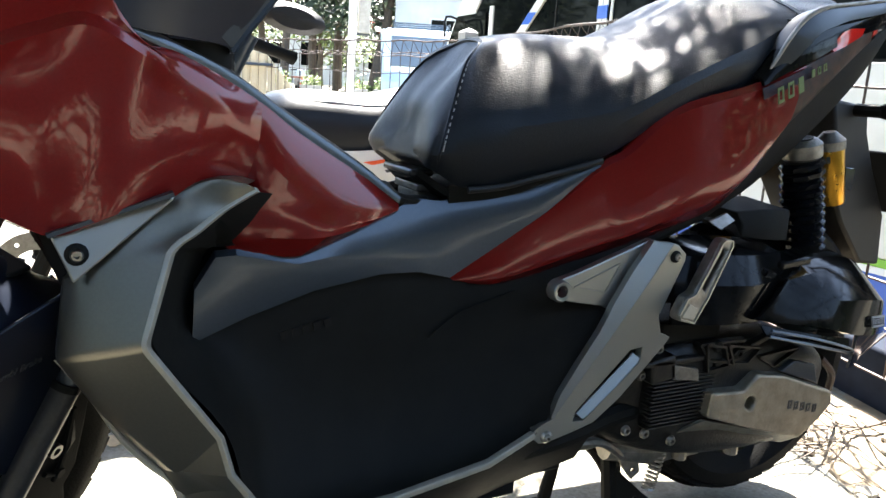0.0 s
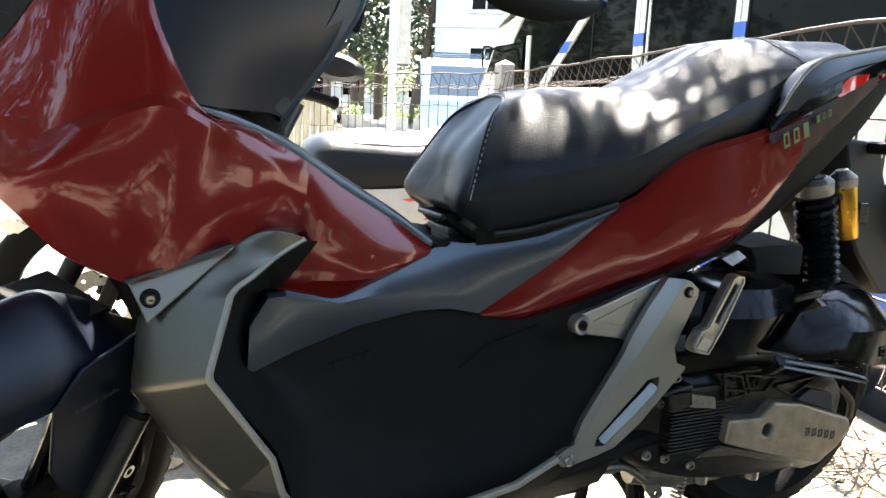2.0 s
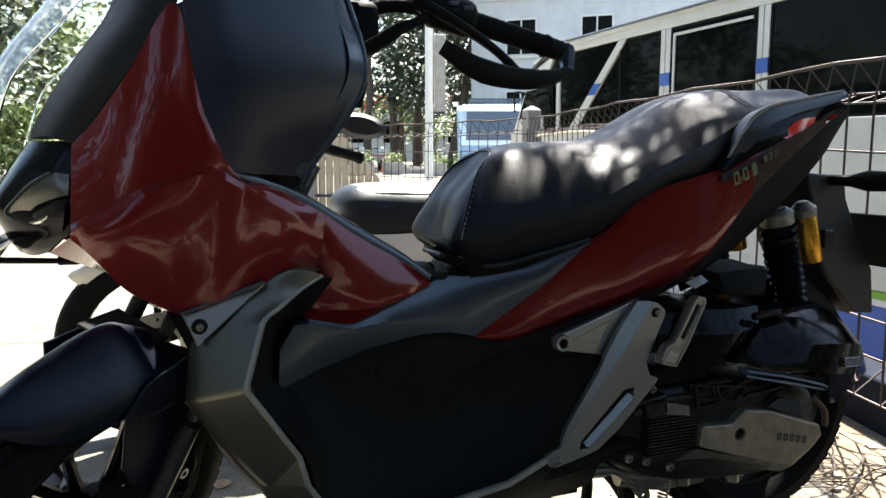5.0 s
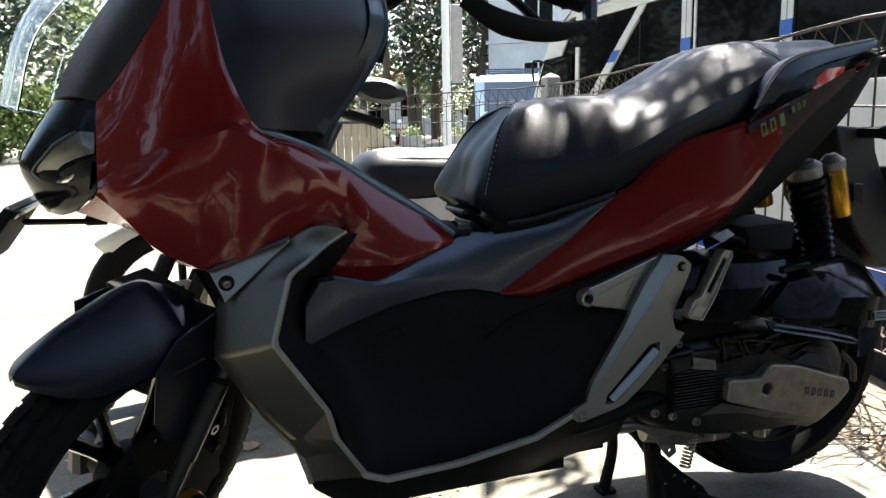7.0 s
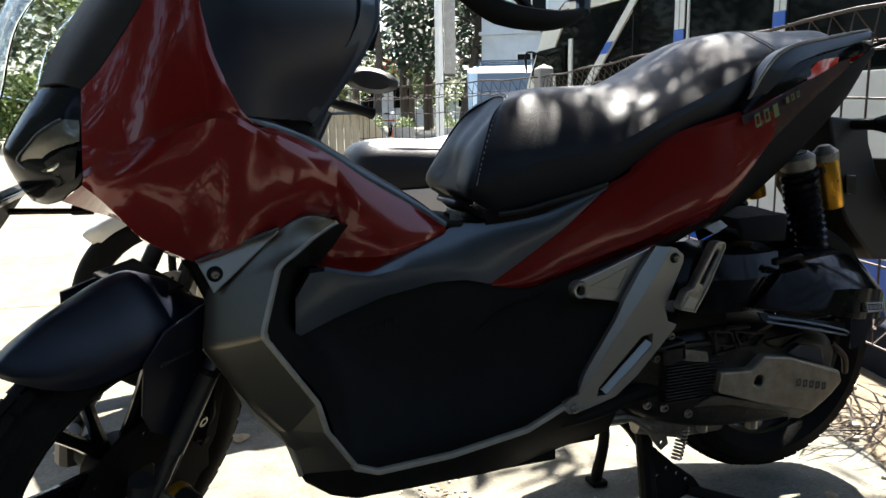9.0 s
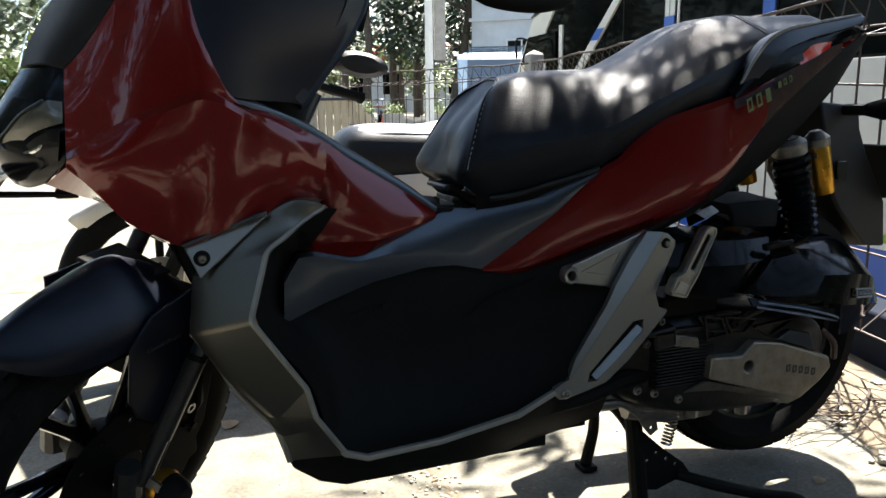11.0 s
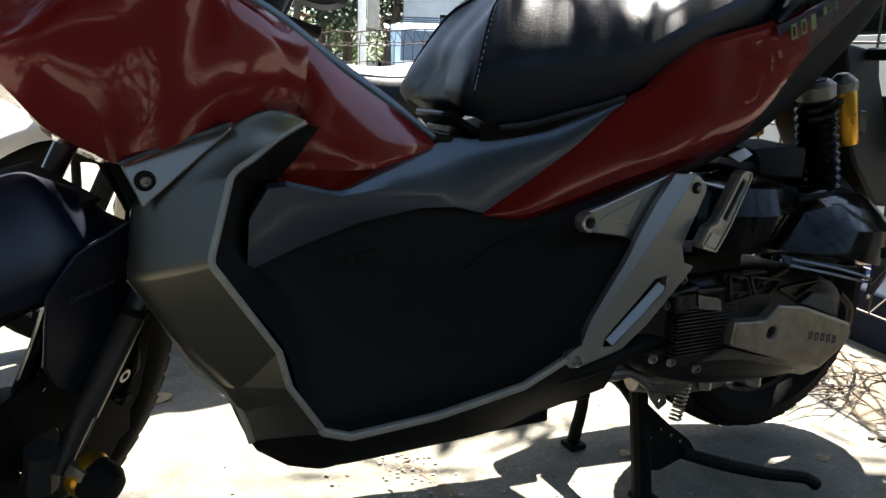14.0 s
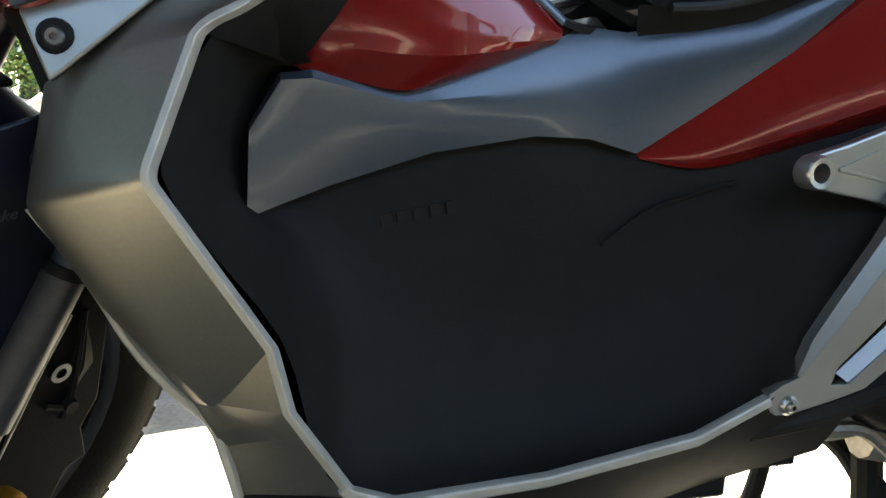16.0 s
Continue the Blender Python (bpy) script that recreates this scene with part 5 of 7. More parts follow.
def airbox_cap():
    rows = [
        [(1.030, -0.150, 0.502), (1.027, -0.214, 0.484), (0.995, -0.224, 0.460), (0.960, -0.228, 0.436), (0.970, -0.150, 0.425)],
        [(1.120, -0.140, 0.509), (1.128, -0.200, 0.492), (1.108, -0.240, 0.456), (1.075, -0.250, 0.421), (1.060, -0.160, 0.405)],
        [(1.205, -0.120, 0.508), (1.215, -0.170, 0.497), (1.190, -0.238, 0.450), (1.154, -0.252, 0.403), (1.120, -0.160, 0.385)],
        [(1.250, -0.110, 0.498), (1.260, -0.160, 0.485), (1.250, -0.222, 0.440), (1.225, -0.238, 0.393), (1.160, -0.150, 0.380)],
        [(1.275, -0.110, 0.470), (1.287, -0.150, 0.456), (1.297, -0.190, 0.420), (1.293, -0.206, 0.382), (1.200, -0.140, 0.375)],
    ]
    return shell(rows, 5, 3, 0.005, soft_v=False)


ab = part("airbox", airbox(), AIRBOX, bike, "glossy worn black air cleaner box", sharp=30)
part("airbox_cap", airbox_cap(), AIRBOX, ab, sharp=28)
part("airbox_edge", tube([(0.977, -0.245, 0.424), (1.060, -0.254, 0.407), (1.132, -0.259, 0.387), (1.139, -0.257, 0.379), (1.130, -0.254, 0.380), (1.050, -0.250, 0.399), (0.977, -0.243, 0.415)], 0.0022, 6, 4), GREY, ab)
part("airbox_lip", shell([[(0.972, -0.230, 0.428), (0.972, -0.242, 0.416)], [(1.060, -0.246, 0.412), (1.060, -0.252, 0.400)], [(1.140, -0.250, 0.398), (1.135, -0.256, 0.382)]], 3, 2, 0.004), AIRBOX, ab)
part("airbox_corner", shell([[(1.154, -0.2525, 0.402), (1.168, -0.242, 0.370), (1.181, -0.230, 0.340)], [(1.222, -0.2385, 0.393), (1.215, -0.230, 0.368), (1.206, -0.222, 0.338)], [(1.293, -0.2065, 0.381), (1.262, -0.208, 0.360), (1.231, -0.208, 0.341)]], 3, 3, 0.004), CHROME, ab, "bright clear corner reflector")
badge_y = lambda x, z: -0.2530 + 0.35 * max(0, x - 1.188) + 0.25 * max(0, z - 0.41)
badge = part("airbox_badge", plate([(1.188, 0.427), (1.188, 0.411), (1.247, 0.403), (1.247, 0.419)], badge_y, 0.003, [[(1.191, 0.4245), (1.191, 0.4135), (1.244, 0.4060), (1.244, 0.4165)]]), DECAL_GREY, ab, "grey badge frame")
for i in range(3):
    x, z = 1.196 + i * 0.0155, 0.4215 - i * 0.0021
    part("badge_mark", plate([(x, z), (x, z - 0.0065), (x + 0.011, z - 0.008), (x + 0.011, z - 0.0015)], badge_y, 0.003, [[(x + 0.003, z - 0.0015), (x + 0.003, z - 0.0048), (x + 0.008, z - 0.0056), (x + 0.008, z - 0.0023)]]), DECAL_GREY, ab)
part("airbox_ridge", tube([(1.027, -0.218, 0.486), (0.995, -0.2275, 0.462), (0.962, -0.231, 0.438)], 0.0035, 6, 4), AIRBOX, ab)
part("airbox_tab", moved(box(-0.03, 0.03, -0.008, 0.004, -0.006, 0.006), Matrix.Translation((1.048, -0.205, 0.508)) @ Matrix.Rotation(radians(-6), 4, "Y")), AIRBOX, ab, bevel=0.003)
part("inlet_duct", shell([[(1.005, -0.05, 0.572), (1.005, -0.13, 0.570), (1.010, -0.140, 0.552)], [(1.055, -0.05, 0.580), (1.055, -0.14, 0.574), (1.055, -0.150, 0.548)], [(1.108, -0.05, 0.580), (1.108, -0.14, 0.572), (1.096, -0.150, 0.546)]], 3, 3, 0.02, (0, 0, -1), soft_v=False), BLACK, ab, bevel=0.002)
part("silver_foot", shell([[(0.890, -0.19, 0.569), (0.902, -0.20, 0.560)], [(0.925, -0.185, 0.579), (0.934, -0.192, 0.570)]], 3, 2, 0.004), ALLOY, ab)

for s in (-1, 1):
    y = 0.10 * s
    top, bot = Vector((1.158, y, 0.680)), Vector((1.222, y, 0.430))
    d = (bot - top).normalized()
    m = Matrix.Translation(top) @ d.to_track_quat("Z", "Y").to_matrix().to_4x4()
    sh = part("shock_absorber", moved(lathe([(0.0, 0.0), (0.018, 0.0), (0.018, 0.25), (0.0, 0.25)], 14, "z"), m), BLACK, bike, "black coil-over rear shock absorber")
    part("spring", moved(coil(0.0285, 0.0068, 0.185, 13), m @ Matrix.Translation((0, 0, 0.035))), SMOKE, sh)
    part("spring_sleeve", moved(lathe([(0.0, 0.03), (0.0255, 0.03), (0.0255, 0.225), (0.0, 0.225)], 16, "z"), m), BLACK, sh)
    part("top_collar", moved(lathe([(0.0, 0.002), (0.022, 0.002), (0.031, 0.010), (0.031, 0.030), (0.026, 0.034), (0.0, 0.034)], 20, "z"), m), ALLOY, sh)
    rt, rb = Vector((1.228, y, 0.668)), Vector((1.252, y, 0.575))
    rd = (rb - rt).normalized()
    mr = Matrix.Translation(rt) @ rd.to_track_quat("Z", "Y").to_matrix().to_4x4()
    res = part("reservoir", moved(lathe([(0.0, 0.0), (0.021, 0.0), (0.0225, 0.003), (0.0225, 0.092), (0.0215, 0.096), (0.0, 0.096)], 24, "z"), mr), GOLD, sh, "gold anodised reservoir")
    part("reservoir_cap", moved(lathe([(0.0, -0.024), (0.010, -0.024), (0.024, -0.010), (0.024, 0.004), (0.0, 0.004)], 20, "z"), mr), ALLOY, sh)
    for i in range(4):
        a = radians(-90 * 1 + (i - 1.5) * 22) if s < 0 else radians(90 + (i - 1.5) * 22)
        part("cap_mark", moved(box(-0.0028, 0.0028, -0.0004, 0.0004, 0.0, 0.011), mr @ Matrix.Translation((0.0228 * math.cos(a), 0.0228 * math.sin(a), 0.012)) @ Matrix.Rotation(a + radians(90), 4, "Z")), DECAL_DARK, sh)


def hugger():
    rows = []
    for a, r, w in ((38, 0.272, 0.060), (50, 0.272, 0.068), (66, 0.272, 0.072), (84, 0.274, 0.074), (100, 0.276, 0.074), (115, 0.278, 0.072)):
        t = radians(a)
        rows.append([REAR_AXLE + Vector((rr * math.cos(t), fy * w, rr * math.sin(t))) for fy, rr in ((-1, r - 0.04), (-0.9, r - 0.012), (0, r), (0.9, r - 0.012), (1, r - 0.04))])
    return shell(rows, 4, 3, 0.004, (0, 0, -1))


part("rear_hugger", hugger(), BLACK, bike, "matt black rear tyre hugger")


def tail_hanger():
    rows = [
        [(1.262, -0.070, 0.745), (1.262, 0.070, 0.745)],
        [(1.272, -0.075, 0.690), (1.272, 0.075, 0.690)],
        [(1.280, -0.078, 0.600), (1.280, 0.078, 0.600)],
        [(1.325, -0.075, 0.535), (1.325, 0.075, 0.535)],
        [(1.409, -0.068, 0.455), (1.409, 0.068, 0.455)],
    ]
    top = [
        [(1.390, -0.045, 0.735), (1.390, 0.045, 0.735)],
        [(1.392, -0.050, 0.690), (1.392, 0.050, 0.690)],
        [(1.415, -0.055, 0.630), (1.415, 0.055, 0.630)],
        [(1.468, -0.058, 0.540), (1.468, 0.058, 0.540)],
        [(1.480, -0.058, 0.446), (1.480, 0.058, 0.446)],
    ]
    loops = []
    for a, b in zip(rows, top):
        loops.append([a[0], (a[0][0], a[0][1] * 0.5, a[0][2] - 0.004), (a[1][0], a[1][1] * 0.5, a[1][2] - 0.004), a[1], b[1], b[0]])
    return grid_bm(loops, wrap=True, caps=True)


hang = part("plate_hanger", tail_hanger(), MUDFLAP, bike, "matt black rear mudguard extension", bevel=0.006)
part("side_reflector_seat", plate([(1.305, 0.632), (1.308, 0.596), (1.332, 0.590), (1.332, 0.630)], lambda x, z: -0.081, 0.006), GLOSS, hang, bevel=0.002)
part("number_plate", moved(box(-0.004, 0.004, -0.115, 0.115, -0.06, 0.06), Matrix.Translation((1.475, 0.0, 0.600)) @ Matrix.Rotation(radians(-22), 4, "Y")), BLACK, hang, "black number plate with plain bars", bevel=0.002)
for i in range(6):
    part("plate_bar", moved(box(-0.001, 0.001, -0.011, 0.011, -0.018, 0.018), Matrix.Translation((1.4802, -0.08 + i * 0.032, 0.602)) @ Matrix.Rotation(radians(-22), 4, "Y")), DECAL_GREY, hang)
for s in (-1, 1):
    st = part("turn_signal", tube([(1.335, s * 0.06, 0.728), (1.340, s * 0.105, 0.728)], 0.011, 8, 0), BLACK, bike, "black rear turn signal")
    part("signal_body", tube([(1.345, s * 0.100, 0.728), (1.350, s * 0.135, 0.729), (1.352, s * 0.180, 0.729), (1.352, s * 0.200, 0.727)], [0.012, 0.021, 0.019, 0.006], 10, 4, 0.8), BLACK, st)
    part("signal_lens", tube([(1.362, s * 0.125, 0.731), (1.366, s * 0.155, 0.731), (1.364, s * 0.190, 0.730)], [0.008, 0.015, 0.006], 8, 4, 0.7), TAIL_RED if s < 0 else AMBER, st)

# -- stands --
cs = part("centre_stand", tube([(0.855, -0.120, 0.012), (0.852, -0.105, 0.120), (0.845, -0.095, 0.215)], [0.017, 0.016, 0.015], 10, 4), BLACK, bike, "black steel centre stand")
part("stand_leg", tube([(0.858, 0.075, 0.012), (0.882, 0.085, 0.100), (0.862, 0.085, 0.215)], [0.012, 0.011, 0.012], 10, 4), BLACK, cs)
part("stand_cross_tube", tube([(0.850, -0.103, 0.150), (0.838, -0.06, 0.186), (0.838, 0.05, 0.186), (0.846, 0.093, 0.140)], 0.010, 10, 4), BLACK, cs)
part("pivot_tube", tube([(0.848, -0.125, 0.222), (0.848, 0.115, 0.222)], 0.013, 10, 0), ALLOY, cs)
for y in (-0.120, 0.075):
    part("stand_foot", joined(box(0.842, 0.876, y - 0.018, y + 0.018, 0.0, 0.010)), BLACK, cs, bevel=0.002)
gus = plate([(0.845, 0.175), (0.900, 0.125), (0.945, 0.090), (0.960, 0.068), (0.930, 0.058), (0.890, 0.045), (0.850, 0.052)], lambda x, z: -0.118 - 0.05 * (x - 0.85), 0.006, [ring_loop(0.886, 0.118, 0.004, 8), ring_loop(0.908, 0.104, 0.004, 8), ring_loop(0.928, 0.090, 0.004, 8), ring_loop(0.868, 0.105, 0.004, 8)])
part("stand_gusset", gus, BLACK, cs, bevel=0.001, smooth=False)
part("foot_lever", tube([(0.930, -0.122, 0.070), (1.000, -0.150, 0.048), (1.075, -0.180, 0.030), (1.130, -0.205, 0.024), (1.150, -0.215, 0.012)], [0.010, 0.011, 0.010, 0.010, 0.011], 10, 4, 1.2), BLACK, cs)
part("return_spring", moved(coil(0.0085, 0.0021, 0.072, 11, 8, 5), Matrix.Translation((0.890, -0.140, 0.142)) @ Matrix.Rotation(radians(14), 4, "Y")), STEEL, cs)
part("spring_hook", tube([(0.907, -0.140, 0.212), (0.912, -0.138, 0.228)], 0.0025, 6, 0), STEEL, cs)
lug = plate([(0.835, 0.232), (0.852, 0.240), (0.872, 0.205), (0.880, 0.170), (0.865, 0.160), (0.848, 0.180), (0.836, 0.200)], lambda x, z: -0.130, 0.006, [ring_loop(0.856, 0.203, 0.007, 10), ring_loop(0.866, 0.175, 0.004, 8)])
part("stand_lug", lug, ALLOY, cs, smooth=False, bevel=0.001)
part("stop_lever", tube([(0.760, -0.125, 0.235), (0.800, -0.130, 0.232), (0.838, -0.130, 0.205)], 0.007, 8, 4), ALLOY, cs)


# -- front number plate --
def front_plate():
    m = Matrix.Translation((-0.166, 0.0, 0.622)) @ Matrix.Rotation(radians(36), 4, "Y")
    p = part("number_plate", moved(box(-0.007, 0.007, -0.112, 0.112, -0.050, 0.050), m), BLACK, bike, "black number plate with plain bars", bevel=0.004)
    part("plate_rim", moved(box(0.008, 0.011, -0.114, 0.114, 0.040, 0.052), m), SMOKE, p, bevel=0.001)
    for i in range(6):
        part("plate_bar", moved(box(-0.0012, 0.0012, -0.010, 0.010, -0.016, 0.016), m @ Matrix.Translation((-0.0072, -0.075 + i * 0.03, 0.003))), DECAL_GREY, p)
    part("plate_arm", tube([(-0.150, 0.05, 0.628), (-0.10, 0.02, 0.629), (-0.036, 0.0, 0.628)], [0.005, 0.0045, 0.004], 8, 2), BLACK, p)
    part("arm_stub", tube([(-0.062, 0.004, 0.630), (-0.034, 0.0, 0.630)], 0.0075, 8, 0), BLACK, p)


front_plate()


# -- handlebar, turned with the front wheel --
def handlebar():
    c = Vector((0.360, 0.0, 0.985))
    left = [c, Vector((0.425, -0.030, 1.012)), Vector((0.500, -0.044, 1.006)), Vector((0.564, -0.050, 0.992)), Vector((0.705, -0.062, 0.955))]
    right = [c, Vector((0.328, 0.060, 1.005)), Vector((0.265, 0.150, 1.000)), Vector((0.215, 0.215, 0.985)), Vector((0.144, 0.315, 0.955))]
    fwd = Vector((-0.5, -0.866, 0))
    bar = part("handlebar", tube(left, 0.011, 12, 5), BLACK, bike, "black handlebar with rubber grips")
    part("bar_half", tube(right, 0.011, 12, 5), BLACK, bar)
    part("bar_clamp", box(c.x - 0.04, c.x + 0.05, -0.05, 0.05, c.z - 0.05, c.z + 0.03), BLACK, bar, bevel=0.012)
    part("instrument_panel", moved(box(-0.045, 0.045, -0.085, 0.085, 0.0, 0.035), Matrix.Translation((0.315, -0.055, 1.02)) @ Matrix.Rotation(radians(60), 4, "Z")), GLOSS, bar, bevel=0.012)
    for b, e in ((left[3], left[4]), (right[3], right[4])):
        d = (e - b).normalized()
        part("grip", tube([b, b + d * 0.004, e - d * 0.022, e - d * 0.018], [0.020, 0.017, 0.017, 0.020], 14, 2), RUBBER, bar, "ribbed black rubber grip")
        for k in range(9):
            part("grip_ring", tube([b + d * (0.012 + k * 0.011), b + d * (0.015 + k * 0.011)], 0.0175, 14, 0), RUBBER, bar)
        part("bar_end", tube([e - d * 0.016, e - d * 0.010, e + d * 0.012, e + d * 0.016], [0.012, 0.0165, 0.0165, 0.012], 14, 2), BLACK, bar)
        sw = part("switch_housing", tube([b - d * 0.085, b - d * 0.07, b - d * 0.012, b], [0.020, 0.029, 0.030, 0.021], 10, 2), BLACK, bar)
        for k in range(2):
            part("switch_button", moved(box(-0.008, 0.008, -0.006, 0.006, -0.004, 0.004), Matrix.Translation(b - d * (0.03 + 0.025 * k) + Vector((0.010, -0.026, 0.008)))), GREY, sw, bevel=0.002)
        lv = [b - d * 0.080 + fwd * 0.030, b - d * 0.01 + fwd * 0.050 + Vector((0, 0, -0.018)), b + d * 0.050 + fwd * 0.062 + Vector((0, 0, -0.040)), b + d * 0.092 + fwd * 0.066 + Vector((0, 0, -0.066))]
        part("lever_perch", tube([b - d * 0.08, b - d * 0.08 + fwd * 0.038], 0.015, 8, 0), BLACK, sw)
        part("brake_lever", tube(lv, [0.010, 0.0085, 0.007, 0.008], 8, 5, 1.3), BLACK, bar)
        part("lever_ball", tube([lv[-1] - Vector((0.006, 0, 0)), lv[-1], lv[-1] + Vector((0.006, 0, 0))], [0.007, 0.0115, 0.007], 8, 3), BLACK, bar)
        gp = [e + d * 0.020, e + d * 0.022 + fwd * 0.030 + Vector((0, 0, -0.035)), e - d * 0.035 + fwd * 0.070 + Vector((0, 0, -0.066)), e - d * 0.115 + fwd * 0.092 + Vector((0, 0, -0.078)), e - d * 0.185 + fwd * 0.080 + Vector((0, 0, -0.060))]
        hg = part("lever_guard", tube(gp, [0.008, 0.011, 0.017, 0.019, 0.012], 10, 5, 0.6), BLACK, bar, "matt black lever guard")
        part("guard_clamp", tube([e + d * 0.012, e + d * 0.024 + Vector((0, 0, 0.004)), e + d * 0.026 + fwd * 0.028 + Vector((0, 0, -0.034))], [0.012, 0.014, 0.011], 8, 3), GREY, hg)
        part("guard_inlay", tube([p + Vector((0, -0.004, 0.006)) for p in gp[2:4]], 0.008, 8, 3, 0.5), GREY, hg)
    for base, tip, m in ((left[2], Vector((0.565, 0.075, 1.165)), 1), (right[2], Vector((0.235, 0.300, 1.165)), -1)):
        mi = part("mirror", tube([base + Vector((0, 0, 0.015)), base.lerp(tip, 0.55) + Vector((0, 0, 0.03)), tip], 0.006, 8, 4), BLACK, bike, "black rear-view mirror")
        turn = Matrix.Translation(tip + Vector((0.02, 0.02, 0.03))) @ Matrix.Rotation(radians(60), 4, "Z") @ Matrix.Diagonal((1, 1.45, 0.85, 1))
        part("mirror_shell", moved(lathe([(0.0, -0.012), (0.045, -0.008), (0.060, 0.004), (0.058, 0.012), (0.0, 0.014)], 20, "x"), turn), BLACK, mi)
        part("mirror_glass", moved(lathe([(0.0, 0.0145), (0.052, 0.0145), (0.052, 0.0165), (0.0, 0.0165)], 20, "x"), turn), CHROME, mi)
    for k in range(4):
        o = 0.012 * k
        part("control_cable", tube([(0.500 - o, -0.060 - o, 0.990), (0.430 - o, -0.085, 0.975 - o), (0.375 - o, -0.075, 0.93), (0.330 - o, -0.03, 0.83)], 0.0045, 6, 5), BLACK, bar)


handlebar()


# ---- ground ----
def ease(a, b, v):
    t = max(0.0, min(1.0, (v - a) / (b - a)))
    return t * t * (3 - 2 * t)


def ground_z(x, y):
    """Flat yard; the lane behind the fence lies lower."""
    s = x - (1.5 + (y + 1.25) * 0.2269)
    return -1.05 * ease(0.26, 0.6, s) * ease(7.5, 4.6, y) * ease(-8, -3, y) * ease(14, 9, x)


def ground_bm():
    xs = sorted({-900, -300, -100, -40, -15, *[i * 0.5 for i in range(-16, 30)], *[1 + i * 0.1 for i in range(26)], 20, 40, 100, 300, 900})
    ys = sorted({-900, -300, -100, -40, -15, *[i * 0.25 for i in range(-32, 64)], 24, 40, 100, 300, 900})
    return grid_bm([[Vector((x, y, ground_z(x, y))) for x in xs] for y in ys])


ground = tagged(part("ground", ground_bm(), CONCRETE), "sunlit worn pale concrete yard", "ground", kind="structure")
rng = random.Random(7)


def crack(pts, w, name="crack"):
    """A thin jagged joint filled with dark dirt, lying on the slab."""
    bm = bmesh.new()
    path = []
    for a, b in zip(pts, pts[1:]):
        for k in range(14):
            t = k / 14
            path.append(Vector((a[0] + (b[0] - a[0]) * t + rng.uniform(-1, 1) * w, a[1] + (b[1] - a[1]) * t + rng.uniform(-1, 1) * w, 0.0012)))
    L, R = [], []
    for i, p in enumerate(path):
        d = (path[min(i + 1, len(path) - 1)] - path[max(i - 1, 0)]).normalized()
        n = Vector((-d.y, d.x, 0)) * w * rng.uniform(0.2, 1.0)
        L.append(bm.verts.new(p + n))
        R.append(bm.verts.new(p - n))
    for i in range(len(path) - 1):
        bm.faces.new((L[i], R[i], R[i + 1], L[i + 1]))
    return part(name, bm, SOIL, ground, smooth=False)


crack([(0.52, 0.30), (0.56, 0.12), (0.575, 0.02), (0.60, -0.2)], 0.012)
crack([(-3, 1.8), (-1, 2.3), (1.2, 2.1)], 0.012)
crack([(-6, 4.5), (-2, 4.8), (1.5, 5.2)], 0.02)


def pebble_bm(r):
    bm = bmesh.new()
    bmesh.ops.create_icosphere(bm, subdivisions=1, radius=r)
    for v in bm.verts:
        v.co *= rng.uniform(0.75, 1.2)
        v.co.z = v.co.z * 0.6 + r * 0.45
    return bm


def scatter(name, spots, label):
    bms = []
    for x, y, r in spots:
        bms.append(moved(pebble_bm(r), Matrix.Translation((x, y, 0)) @ Matrix.Rotation(rng.uniform(0, 6), 4, "Z")))
    return tagged(part(name, joined(*bms), STONE, smooth=False), label, "gravel", kind="stuff")


spots = [(rng.uniform(0.25, 1.3), rng.uniform(-0.2, 0.7), rng.uniform(0.0015, 0.004)) for _ in range(130)]
spots += [(0.53 + rng.gauss(0, 0.05), 0.10 + rng.gauss(0, 0.12), rng.uniform(0.0015, 0.005)) for _ in range(120)]
scatter("gravel", spots, "small loose stones and grit on concrete")


def leaf_bm(l, w):
    rows = []
    for i in range(6):
        t = i / 5
        hw = w * math.sin(math.pi * min(1, t * 0.92 + 0.06)) ** 0.8
        rows.append([(l * (t - 0.5), -hw, 0.004 * math.sin(3 * t) + 0.002), (l * (t - 0.5), 0, 0.002 + 0.002 * math.sin(3 * t)), (l * (t - 0.5), hw, 0.005 * math.sin(3 * t) + 0.002)])
    return shell(rows, 1, 1, 0.0008, (0, 0, -1), False, False)


for x, y, a, s in ((0.185, 0.575, 70, 1.0), (0.46, 0.62, 10, 0.55), (0.75, 0.35, 140, 0.5), (1.26, -0.145, 30, 0.6), (0.93, 0.01, 200, 0.55), (0.62, 0.24, 80, 0.35), (1.10, 0.30, 300, 0.4)):
    lf = tagged(part("fallen_leaf", leaf_bm(0.05 * s, 0.021 * s), DRYLEAF), "dry brown leaf lying on the concrete", "leaf", "fallen leaves")
    lf.matrix_world = pose(x, y, 0.001, 0, 0, a)

# ---- soil verge, kerb and wire fence ----
FENCE_A, FENCE_B, FENCE_C = Vector((1.50, -1.25, 0)), Vector((2.68, 3.95, 0)), Vector((1.55, 6.9, 0))


def verge_bm():
    rows = []
    for i in range(60):
        y = -1.3 + i * 0.09
        fx = FENCE_A.x + (y - FENCE_A.y) * 0.2269
        w = 0.30 + 0.06 * noise.noise(Vector((y * 3, 0, 1)))
        row = []
        for j in range(14):
            t = j / 13
            x = fx - w * (1 - t) + 0.10 * t
            h = 0.030 * math.sin(math.pi * min(1, t * 1.3)) * (0.6 + 0.8 * noise.noise(Vector((x * 9, y * 9, 2)))) + 0.008 * noise.noise(Vector((x * 30, y * 30, 0)))
            row.append(Vector((x, y, max(h, -0.004) if j else -0.006)))
        rows.append(row)
    return grid_bm(rows)


